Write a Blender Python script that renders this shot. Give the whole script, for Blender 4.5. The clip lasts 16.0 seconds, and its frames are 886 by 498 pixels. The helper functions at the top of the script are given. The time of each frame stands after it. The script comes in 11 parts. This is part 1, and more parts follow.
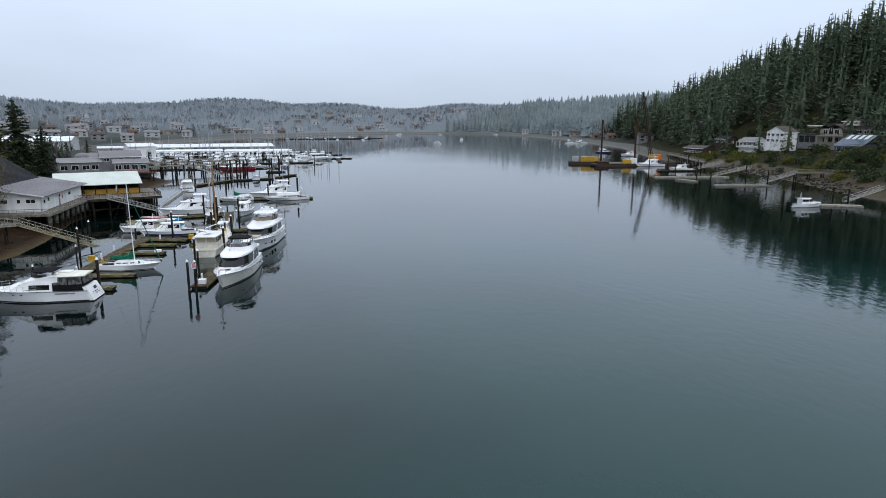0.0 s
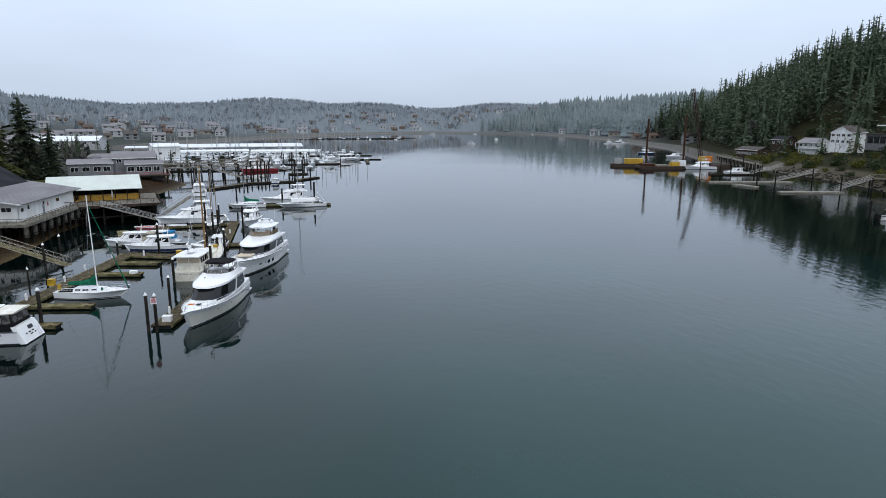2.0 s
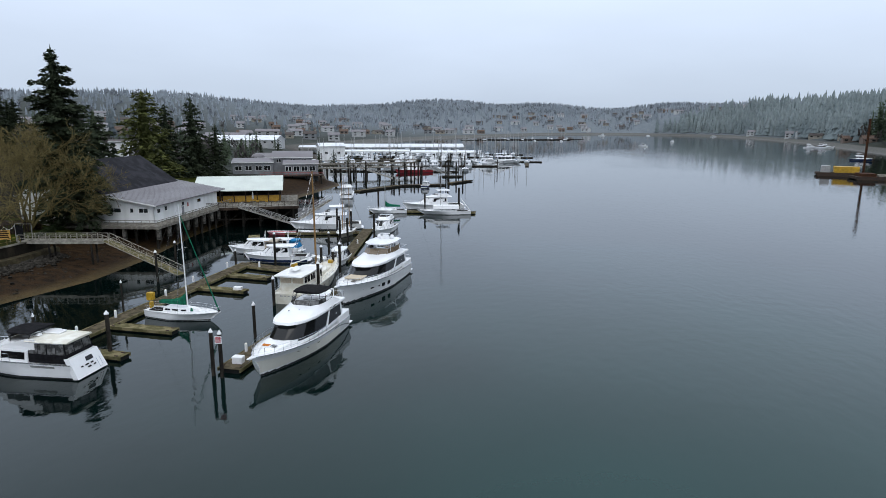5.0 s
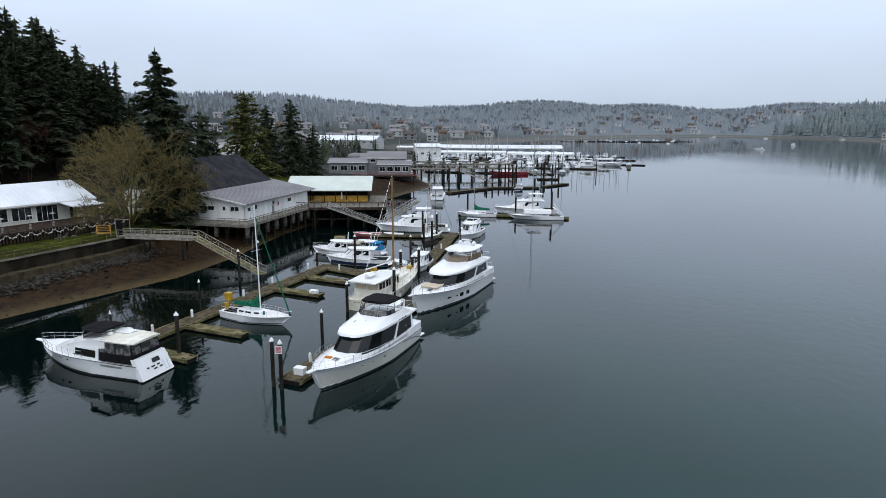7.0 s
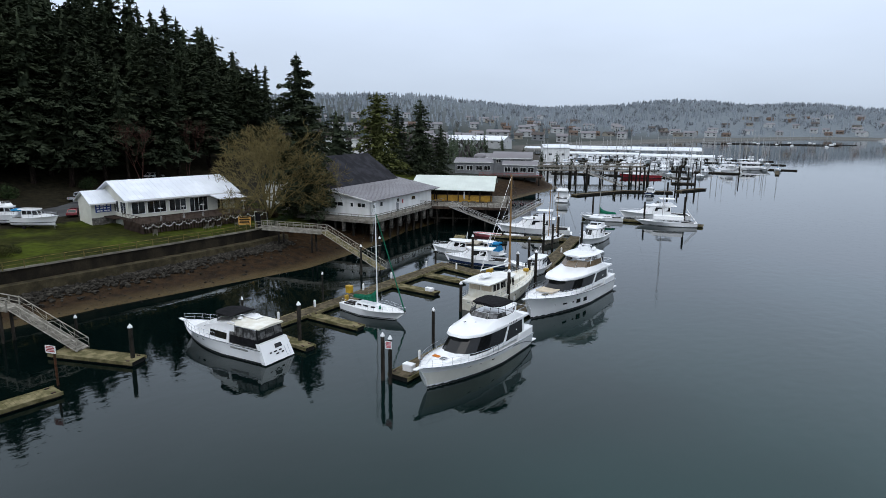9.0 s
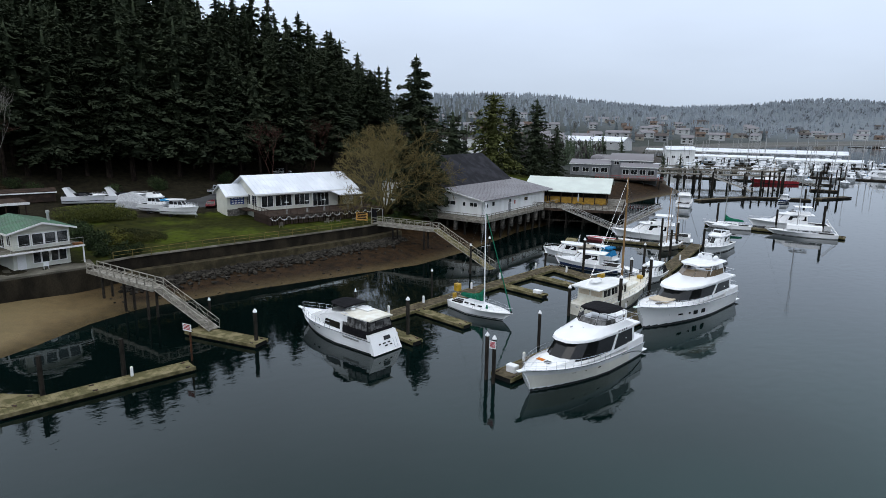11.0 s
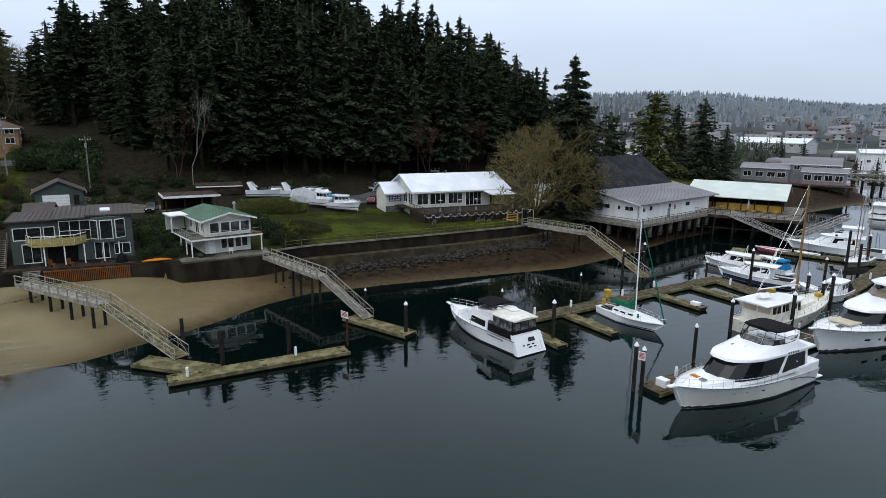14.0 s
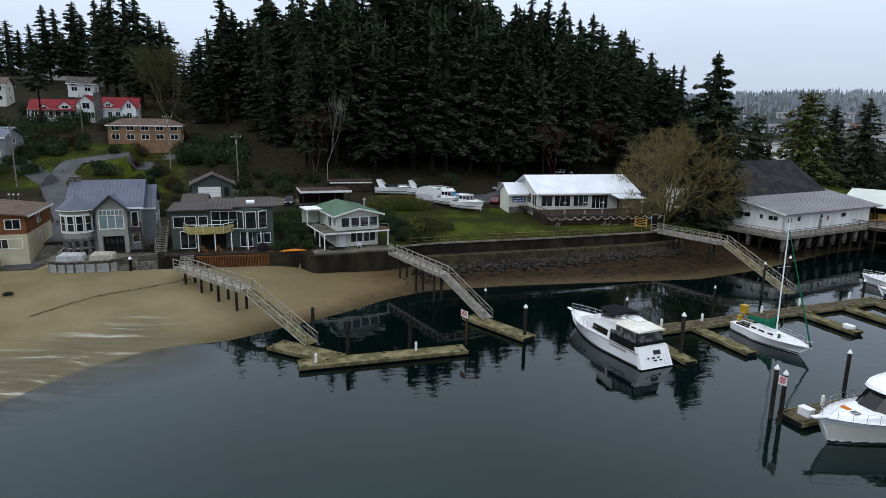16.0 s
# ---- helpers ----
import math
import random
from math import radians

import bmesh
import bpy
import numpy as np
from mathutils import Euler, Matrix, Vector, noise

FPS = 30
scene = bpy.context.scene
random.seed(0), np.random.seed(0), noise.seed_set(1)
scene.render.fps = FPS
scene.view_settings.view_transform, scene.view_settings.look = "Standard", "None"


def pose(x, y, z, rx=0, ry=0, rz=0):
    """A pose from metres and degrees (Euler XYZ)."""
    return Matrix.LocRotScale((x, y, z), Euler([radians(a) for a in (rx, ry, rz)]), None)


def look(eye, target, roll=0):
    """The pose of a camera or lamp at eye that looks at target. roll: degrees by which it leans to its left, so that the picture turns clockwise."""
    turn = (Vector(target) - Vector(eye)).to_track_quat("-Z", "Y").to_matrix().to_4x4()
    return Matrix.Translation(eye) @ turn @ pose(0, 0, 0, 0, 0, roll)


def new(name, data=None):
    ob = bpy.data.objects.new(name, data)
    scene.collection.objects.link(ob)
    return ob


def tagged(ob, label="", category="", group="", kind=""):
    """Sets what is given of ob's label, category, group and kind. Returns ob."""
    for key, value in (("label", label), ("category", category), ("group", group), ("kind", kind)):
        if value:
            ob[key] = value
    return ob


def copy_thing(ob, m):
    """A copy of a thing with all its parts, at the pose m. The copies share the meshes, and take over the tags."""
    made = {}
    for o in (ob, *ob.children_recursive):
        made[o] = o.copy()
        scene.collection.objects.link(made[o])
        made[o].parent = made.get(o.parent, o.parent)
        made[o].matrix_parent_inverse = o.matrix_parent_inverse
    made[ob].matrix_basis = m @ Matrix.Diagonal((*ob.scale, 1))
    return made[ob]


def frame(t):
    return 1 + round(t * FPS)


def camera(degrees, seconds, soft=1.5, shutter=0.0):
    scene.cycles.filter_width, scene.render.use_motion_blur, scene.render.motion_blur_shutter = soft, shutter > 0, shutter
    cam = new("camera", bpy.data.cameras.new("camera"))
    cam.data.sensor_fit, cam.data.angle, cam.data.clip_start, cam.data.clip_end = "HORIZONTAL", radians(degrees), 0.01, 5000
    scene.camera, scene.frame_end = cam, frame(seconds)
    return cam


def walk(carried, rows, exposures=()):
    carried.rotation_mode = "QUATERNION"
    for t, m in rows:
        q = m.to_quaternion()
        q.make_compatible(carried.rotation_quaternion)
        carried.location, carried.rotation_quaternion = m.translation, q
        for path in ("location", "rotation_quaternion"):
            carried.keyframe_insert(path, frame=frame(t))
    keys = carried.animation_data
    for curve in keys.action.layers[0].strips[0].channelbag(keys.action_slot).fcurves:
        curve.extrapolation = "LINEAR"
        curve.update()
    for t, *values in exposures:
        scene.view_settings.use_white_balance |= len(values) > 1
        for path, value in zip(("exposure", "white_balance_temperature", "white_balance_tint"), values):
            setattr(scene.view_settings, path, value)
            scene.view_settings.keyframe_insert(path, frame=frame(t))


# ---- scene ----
cam = camera(71.4, 16.0, soft=0.6)
METRES, EYE, TILT, LEAN, TURN = 50.0, 23.5, -11.7, 0.0, 0.0
PATH = [
    (0, (2.602, 1.629, 22.988), (2.541, 3.588, 22.588), 0.1),
    (0.5, (2.716, 6.66, 22.946), (2.656, 8.619, 22.545), 0.1),
    (1, (2.812, 11.668, 22.918), (2.753, 13.627, 22.517), -0.0),
    (1.5, (2.872, 16.567, 22.861), (2.794, 18.525, 22.46), 0.0),
    (2, (2.939, 21.268, 22.8), (2.769, 23.22, 22.399), 0.1),
    (2.5, (3.051, 25.898, 22.713), (2.784, 27.839, 22.311), 0.1),
    (3, (3.247, 30.34, 22.682), (2.873, 32.264, 22.283), 0.2),
    (3.5, (3.299, 33.845, 22.662), (2.84, 35.751, 22.262), 0.1),
    (6, (2.205, 44.437, 22.66), (1.381, 46.215, 22.261), 0.3),
    (6.5, (2.187, 45.853, 22.627), (1.289, 47.595, 22.228), 0.3),
    (7, (2.241, 46.728, 22.571), (1.281, 48.438, 22.173), 0.3),
    (7.5, (2.325, 47.331, 22.577), (1.296, 48.999, 22.178), 0.3),
    (8, (2.423, 47.636, 22.574), (1.305, 49.246, 22.174), 0.4),
    (8.5, (2.567, 47.823, 22.568), (1.356, 49.363, 22.169), 0.4),
    (9, (2.682, 47.961, 22.605), (1.394, 49.438, 22.205), 0.5),
    (11.5, (3.069, 48.031, 22.697), (1.483, 49.18, 22.292), 0.8),
    (12, (3.108, 48.072, 22.701), (1.476, 49.155, 22.295), 0.8),
    (12.5, (3.155, 48.068, 22.716), (1.482, 49.085, 22.309), 0.7),
    (13, (3.152, 48.085, 22.702), (1.439, 49.034, 22.295), 0.7),
    (13.5, (3.139, 48.099, 22.706), (1.388, 48.976, 22.298), 0.7),
    (14, (3.169, 48.065, 22.713), (1.384, 48.868, 22.305), 0.6),
    (14.5, (3.164, 47.937, 22.768), (1.345, 48.66, 22.36), 0.8),
    (15, (3.082, 47.874, 22.799), (1.229, 48.503, 22.389), 0.8),
    (15.5, (3.009, 47.88, 22.838), (1.126, 48.413, 22.426), 0.8),
    (16, (2.952, 47.847, 22.909), (1.045, 48.283, 22.494), 0.9),
]
walk(cam, [(t, look(eye, target, roll)) for t, eye, target, roll in PATH])

# ---------------------------------------------------------------- world and sun: a rainy overcast noon
world = bpy.data.worlds.new("overcast_sky")
scene.world = world
world.use_nodes = True
wn, wl = world.node_tree.nodes, world.node_tree.links
wn.clear()
w_out = wn.new("ShaderNodeOutputWorld")
w_sky = wn.new("ShaderNodeTexSky")
w_sky.sky_type, w_sky.sun_disc = "NISHITA", False
w_sky.sun_elevation, w_sky.sun_rotation = radians(38), radians(200)
w_sky.air_density, w_sky.dust_density = 1.0, 4.0
w_geo = wn.new("ShaderNodeTexCoord")
w_sep = wn.new("ShaderNodeSeparateXYZ")
w_ramp = wn.new("ShaderNodeValToRGB")
w_ramp.color_ramp.elements[0].position, w_ramp.color_ramp.elements[0].color = 0.0, (0.54, 0.635, 0.77, 1)
w_ramp.color_ramp.elements[1].position, w_ramp.color_ramp.elements[1].color = 1.0, (1.35, 1.45, 1.58, 1)
e_mid = w_ramp.color_ramp.elements.new(0.22)
e_mid.color = (0.80, 0.925, 1.145, 1)
w_noise = wn.new("ShaderNodeTexNoise")
w_noise.inputs["Scale"].default_value, w_noise.inputs["Detail"].default_value = 2.2, 5
w_map = wn.new("ShaderNodeMapping")
w_map.inputs["Scale"].default_value = (1, 1, 3.5)
w_cl = wn.new("ShaderNodeMapRange")
for k, v in (("From Min", 0.25), ("From Max", 0.75), ("To Min", 0.93), ("To Max", 1.06)):
    w_cl.inputs[k].default_value = v
w_mul = wn.new("ShaderNodeVectorMath")
w_mul.operation = "SCALE"
w_bg, w_bg2, w_add = wn.new("ShaderNodeBackground"), wn.new("ShaderNodeBackground"), wn.new("ShaderNodeAddShader")
w_bg.inputs[1].default_value = 0.97
w_bg2.inputs[1].default_value = 0.008
wl.new(w_geo.outputs["Generated"], w_sep.inputs[0])
wl.new(w_sep.outputs["Z"], w_ramp.inputs[0])
wl.new(w_geo.outputs["Generated"], w_map.inputs[0])
wl.new(w_map.outputs[0], w_noise.inputs["Vector"])
wl.new(w_noise.outputs[0], w_cl.inputs[0])
wl.new(w_ramp.outputs[0], w_mul.inputs[0])
wl.new(w_cl.outputs[0], w_mul.inputs["Scale"])
wl.new(w_mul.outputs[0], w_bg.inputs[0])
wl.new(w_sky.outputs[0], w_bg2.inputs[0])
wl.new(w_bg.outputs[0], w_add.inputs[0])
wl.new(w_bg2.outputs[0], w_add.inputs[1])
wl.new(w_add.outputs[0], w_out.inputs[0])

sun_data = bpy.data.lights.new("sun", "SUN")
sun_data.energy, sun_data.angle, sun_data.color = 0.6, radians(40), (1.0, 0.97, 0.93)
sun = new("sun", sun_data)
sun.matrix_world = look((60, -80, 120), (0, 0, 0))

# ---------------------------------------------------------------- materials
def mat(name, color, rough=0.6, metal=0.0, var=0.12, scale=3.0, bump=0.0, bscale=30.0, second=None, spec=None, stretch=(1, 1, 1), rnd=0.0, island=0.0, coat=0.0, mix=(0.42, 0.62), dist=0.02):
    """A surface with two scales of variation: stains (scale) and grain (bscale)."""
    m = bpy.data.materials.new(name)
    m.use_nodes = True
    n, l = m.node_tree.nodes, m.node_tree.links
    b = n["Principled BSDF"]
    b.inputs["Roughness"].default_value, b.inputs["Metallic"].default_value = rough, metal
    b.inputs["Specular IOR Level"].default_value, b.inputs["Coat Weight"].default_value = (spec if spec is not None else 0.5 if rough < 0.6 else 0.08), coat
    tc, mp = n.new("ShaderNodeTexCoord"), n.new("ShaderNodeMapping")
    mp.inputs["Scale"].default_value = stretch
    l.new(tc.outputs["Object"], mp.inputs[0])
    big, fine = n.new("ShaderNodeTexNoise"), n.new("ShaderNodeTexNoise")
    big.inputs["Scale"].default_value, big.inputs["Detail"].default_value = scale, 6
    fine.inputs["Scale"].default_value, fine.inputs["Detail"].default_value = bscale, 3
    for t in (big, fine):
        l.new(mp.outputs[0], t.inputs["Vector"])
    ramp = n.new("ShaderNodeValToRGB")
    c2 = second or tuple(c * (1 - 2.2 * var) for c in color)
    e = ramp.color_ramp.elements
    e[0].position, e[0].color = mix[0], (*c2, 1)
    e[1].position, e[1].color = mix[1], (*color, 1)
    l.new(big.outputs[0], ramp.inputs[0])
    grain = n.new("ShaderNodeMapRange")
    for k, v in (("From Min", 0.3), ("From Max", 0.7), ("To Min", 1 - var), ("To Max", 1 + var)):
        grain.inputs[k].default_value = v
    l.new(fine.outputs[0], grain.inputs[0])
    mul = n.new("ShaderNodeVectorMath")
    mul.operation = "SCALE"
    l.new(ramp.outputs[0], mul.inputs[0])
    l.new(grain.outputs[0], mul.inputs["Scale"])
    col = mul.outputs[0]
    for amount, kind in ((rnd, "ShaderNodeObjectInfo"), (island, "ShaderNodeNewGeometry")):
        if amount:
            src = n.new(kind)
            mr = n.new("ShaderNodeMapRange")
            mr.inputs["To Min"].default_value, mr.inputs["To Max"].default_value = 1 - amount, 1 + amount
            l.new(src.outputs["Random" if kind == "ShaderNodeObjectInfo" else "Random Per Island"], mr.inputs[0])
            m2 = n.new("ShaderNodeVectorMath")
            m2.operation = "SCALE"
            l.new(col, m2.inputs[0])
            l.new(mr.outputs[0], m2.inputs["Scale"])
            col = m2.outputs[0]
    l.new(col, b.inputs["Base Color"])
    if bump:
        bp = n.new("ShaderNodeBump")
        bp.inputs["Strength"].default_value, bp.inputs["Distance"].default_value = bump, dist
        l.new(fine.outputs[0], bp.inputs["Height"])
        l.new(bp.outputs[0], b.inputs["Normal"])
    return m


M = {}
M["gelcoat"] = mat("white_gelcoat", (0.80, 0.81, 0.82), 0.22, var=0.02, scale=0.8, coat=0.3)
M["gelcoat_far"] = mat("weathered_white_gelcoat", (0.74, 0.76, 0.78), 0.35, var=0.05, scale=0.9, rnd=0.08)
M["cream_hull"] = mat("cream_lower_gelcoat", (0.66, 0.65, 0.59), 0.3, var=0.03, scale=0.8)
M["smoke"] = mat("bronze_tinted_acrylic", (0.16, 0.12, 0.08), 0.1, var=0.1)
M["cream"] = mat("cream_boat_paint", (0.74, 0.73, 0.66), 0.4, var=0.05, scale=1.2, second=(0.62, 0.59, 0.5))
M["deck_white"] = mat("nonskid_white_deck", (0.74, 0.75, 0.75), 0.65, var=0.04, bump=0.2, bscale=120)
M["navy"] = mat("navy_hull_paint", (0.02, 0.035, 0.09), 0.25, var=0.08, coat=0.3)
M["red_hull"] = mat("red_hull_paint", (0.30, 0.02, 0.03), 0.35, var=0.1)
M["boottop"] = mat("black_boot_stripe", (0.02, 0.022, 0.025), 0.5)
M["antifoul"] = mat("antifouling_paint", (0.03, 0.035, 0.04), 0.7)
M["glass"] = mat("tinted_glass", (0.008, 0.009, 0.010), 0.05, var=0.05, spec=0.35)
M["winglass"] = mat("house_window_glass", (0.03, 0.038, 0.042), 0.05, var=0.3, scale=0.7, spec=0.7, rnd=0.5)
M["vinyl"] = mat("clear_vinyl_curtain", (0.13, 0.13, 0.13), 0.12, var=0.3, scale=2.2, second=(0.03, 0.03, 0.03))
M["canvas_black"] = mat("black_canvas", (0.012, 0.012, 0.014), 0.85, var=0.2, bump=0.3, bscale=60)
M["canvas_green"] = mat("green_canvas", (0.012, 0.13, 0.075), 0.8, var=0.15, bump=0.3, bscale=60)
M["canvas_blue"] = mat("blue_canvas", (0.02, 0.2, 0.42), 0.75, var=0.15, bump=0.3, bscale=40)
M["canvas_grey"] = mat("grey_tarpaulin", (0.45, 0.46, 0.47), 0.7, var=0.12, bump=0.5, bscale=6, dist=0.1)
M["canvas_tan"] = mat("tan_canvas", (0.42, 0.38, 0.31), 0.8, var=0.1, bump=0.3, bscale=40)
M["cushion"] = mat("beige_cushion", (0.55, 0.47, 0.36), 0.7, var=0.06)
M["steel"] = mat("stainless_steel", (0.62, 0.63, 0.65), 0.25, 1.0, var=0.05)
M["alu"] = mat("weathered_aluminium", (0.42, 0.42, 0.41), 0.5, 0.6, var=0.1)
M["white_plastic"] = mat("white_plastic", (0.78, 0.79, 0.8), 0.4, var=0.03)
M["orange"] = mat("orange_placard", (0.55, 0.17, 0.02), 0.6, var=0.1)
M["yellow"] = mat("yellow_paint", (0.56, 0.34, 0.02), 0.5, var=0.15, scale=1.2)
M["rubber"] = mat("black_rubber", (0.015, 0.015, 0.015), 0.7)
M["teak"] = mat("varnished_spar", (0.30, 0.17, 0.06), 0.4, var=0.2, stretch=(3, 3, 0.3))
M["plank"] = mat("weathered_dock_planks", (0.115, 0.094, 0.062), 0.9, var=0.22, scale=1.6, bump=0.4, bscale=35, second=(0.055, 0.046, 0.028), rnd=0.14)
M["algae_plank"] = mat("mossy_dock_planks", (0.20, 0.17, 0.095), 0.9, var=0.2, scale=1.2, bump=0.4, bscale=30, second=(0.09, 0.082, 0.038), rnd=0.14)
M["pale_wood"] = mat("bleached_timber", (0.33, 0.31, 0.27), 0.85, var=0.18, scale=1.5, bump=0.4, bscale=30, second=(0.2, 0.19, 0.16), rnd=0.1)
M["grey_wood"] = mat("silvered_timber", (0.235, 0.22, 0.19), 0.85, var=0.2, scale=1.5, bump=0.4, bscale=30, second=(0.13, 0.12, 0.10), rnd=0.1)
M["pile"] = mat("creosoted_pile", (0.035, 0.03, 0.025), 0.85, var=0.3, scale=2.5, bump=0.8, bscale=12, second=(0.015, 0.014, 0.012), stretch=(1, 1, 0.25), rnd=0.2)
M["rust_pile"] = mat("rusty_steel_pile", (0.085, 0.035, 0.018), 0.75, var=0.25, scale=2.2, bump=0.3, second=(0.03, 0.018, 0.012), rnd=0.15)
M["barn_pile"] = mat("barnacled_concrete_pile", (0.14, 0.13, 0.115), 0.9, var=0.25, scale=1.8, bump=0.7, bscale=14, second=(0.04, 0.04, 0.035), rnd=0.3)
M["concrete"] = mat("stained_concrete", (0.145, 0.135, 0.11), 0.9, var=0.12, scale=0.5, bump=0.3, bscale=18, second=(0.075, 0.07, 0.055))
M["dark_concrete"] = mat("tide_stained_seawall", (0.034, 0.028, 0.019), 0.9, var=0.22, scale=0.45, bump=0.5, bscale=9, second=(0.014, 0.012, 0.009), stretch=(1, 1, 0.5))
M["mossy_concrete"] = mat("mossy_seawall_foot", (0.07, 0.058, 0.034), 0.9, var=0.25, scale=0.8, bump=0.6, bscale=8, second=(0.034, 0.029, 0.018))
M["white_wall"] = mat("white_painted_boards", (0.76, 0.77, 0.77), 0.65, var=0.03, scale=0.6, second=(0.66, 0.67, 0.66), stretch=(1, 1, 0.2), bump=0.15, bscale=14)
M["trim"] = mat("white_trim", (0.78, 0.78, 0.77), 0.55, var=0.03)
M["dark_roof"] = mat("charcoal_shingle_roof", (0.032, 0.032, 0.038), 0.9, var=0.2, scale=0.5, bump=0.5, bscale=10)
M["grey_metal_roof"] = mat("grey_metal_roof", (0.17, 0.165, 0.175), 0.5, var=0.06, scale=0.25, second=(0.135, 0.125, 0.135), stretch=(1, 0.3, 1))
M["pale_roof"] = mat("pale_green_metal_roof", (0.55, 0.60, 0.55), 0.45, var=0.04, scale=0.3)
M["white_roof"] = mat("white_metal_roof", (0.72, 0.75, 0.80), 0.4, var=0.03, scale=0.3, second=(0.62, 0.65, 0.7))
M["green_roof"] = mat("moss_green_metal_roof", (0.05, 0.13, 0.07), 0.55, var=0.1, scale=0.5, second=(0.04, 0.085, 0.05))
M["blue_roof"] = mat("slate_blue_metal_roof", (0.10, 0.11, 0.155), 0.5, var=0.06, scale=0.4, second=(0.075, 0.085, 0.12), spec=0.3)
M["brown_roof"] = mat("brown_shingle_roof", (0.14, 0.10, 0.08), 0.9, var=0.15, scale=0.7, bump=0.4, bscale=9)
M["taupe_roof"] = mat("taupe_ribbed_roof", (0.085, 0.073, 0.068), 0.6, var=0.08, scale=0.4)
M["red_roof"] = mat("red_metal_roof", (0.21, 0.022, 0.028), 0.6, var=0.08, scale=0.4)
M["grey_siding"] = mat("grey_shingle_siding", (0.22, 0.23, 0.24), 0.8, var=0.08, scale=0.8, bump=0.3, bscale=12)
M["green_siding"] = mat("sage_green_siding", (0.075, 0.095, 0.085), 0.75, var=0.08, scale=0.7, bump=0.2, bscale=12)
M["white_siding"] = mat("cream_white_siding", (0.62, 0.62, 0.55), 0.7, var=0.04, scale=0.6, bump=0.2, bscale=14)
# white siding dulled to grey: haze put into distant walls
M["pale_siding"] = mat("haze_greyed_siding", (0.42, 0.43, 0.43), 0.75, var=0.06, scale=0.5, rnd=0.2)
M["tan_siding"] = mat("tan_siding", (0.30, 0.275, 0.23), 0.75, var=0.05)
M["brick"] = mat("warm_brick_wall", (0.20, 0.16, 0.135), 0.85, var=0.1, scale=1.0, bump=0.4, bscale=12)
M["brick_red"] = mat("weathered_red_brown_brick", (0.20, 0.085, 0.04), 0.85, var=0.12, scale=1.0, bump=0.4, bscale=12)
M["cream_render"] = mat("cream_wall_render", (0.52, 0.47, 0.33), 0.8, var=0.06, scale=0.7)
M["moss_twig"] = mat("mossy_olive_twigs", (0.10, 0.10, 0.045), 0.9, var=0.2)
M["tan_brick"] = mat("tan_brick_wall", (0.27, 0.165, 0.10), 0.85, var=0.1, scale=1.0, bump=0.4, bscale=12)
M["stone"] = mat("grey_field_stone", (0.17, 0.16, 0.145), 0.9, var=0.25, scale=2.5, bump=0.7, bscale=8, rnd=0.2, island=0.35)
M["rubble"] = mat("dark_shore_rubble", (0.062, 0.056, 0.046), 0.9, var=0.25, scale=2.5, bump=0.6, bscale=7, rnd=0.35, island=0.5)
M["orange_wood"] = mat("stained_cedar", (0.22, 0.095, 0.035), 0.7, var=0.15, scale=1.2)
M["deckwood"] = mat("old_brown_deck_timber", (0.06, 0.042, 0.032), 0.85, var=0.2, scale=1.0, bump=0.3, second=(0.03, 0.022, 0.018), rnd=0.2)
M["ochre"] = mat("ochre_panelling", (0.42, 0.25, 0.05), 0.7, var=0.1)
# near-black paints the shade of recesses and openings; also covers dark timber parts
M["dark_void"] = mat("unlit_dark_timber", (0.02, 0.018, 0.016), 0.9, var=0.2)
M["asphalt"] = mat("wet_asphalt", (0.075, 0.077, 0.08), 0.6, var=0.15, scale=0.3, bump=0.2, bscale=25)
M["bark"] = mat("conifer_bark", (0.03, 0.022, 0.017), 0.95, var=0.3, scale=3, bump=0.8, bscale=14, stretch=(1, 1, 0.2))
M["twig"] = mat("bare_olive_brown_twigs", (0.16, 0.13, 0.055), 0.9, var=0.2, rnd=0.15)
M["birch"] = mat("pale_bare_birch", (0.30, 0.285, 0.255), 0.8, var=0.2)
# the point's woods are paled: distance haze put into the base colour
M["cape_woods"] = mat("hazed_point_woods", (0.195, 0.232, 0.236), 0.95, var=0.1, scale=0.01, second=(0.155, 0.188, 0.194), island=0.1, spec=0.05)
M["hill_twig"] = mat("grey_brown_winter_crowns", (0.085, 0.08, 0.076), 0.95, var=0.15, island=0.3, spec=0.05)
M["redtwig"] = mat("reddish_bare_twigs", (0.11, 0.055, 0.045), 0.9, var=0.2)
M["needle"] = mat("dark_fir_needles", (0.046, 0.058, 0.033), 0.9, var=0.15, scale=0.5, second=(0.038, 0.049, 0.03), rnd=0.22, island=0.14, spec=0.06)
M["needle_olive"] = mat("olive_cedar_needles", (0.088, 0.098, 0.03), 0.85, var=0.25, scale=0.6, second=(0.058, 0.066, 0.022), island=0.3, spec=0.1)
# paler than the west forest's needles, some haze put into the colour
M["needle_east"] = mat("hazed_hillside_needles", (0.094, 0.122, 0.076), 0.9, var=0.15, scale=0.03, second=(0.072, 0.096, 0.062), island=0.15, spec=0.08)
# next three: far and town woods, haze painted in as pale blue-grey
M["far_woods"] = mat("hazed_far_woods", (0.225, 0.257, 0.285), 0.95, var=0.05, scale=0.006, second=(0.185, 0.213, 0.24), island=0.05, spec=0.05)
M["mid_woods"] = mat("hazed_fir_woods", (0.135, 0.158, 0.168), 0.95, var=0.1, scale=0.012, second=(0.085, 0.103, 0.112), island=0.15, spec=0.05)
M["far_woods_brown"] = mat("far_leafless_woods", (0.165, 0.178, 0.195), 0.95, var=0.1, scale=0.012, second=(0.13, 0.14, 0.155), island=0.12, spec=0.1)
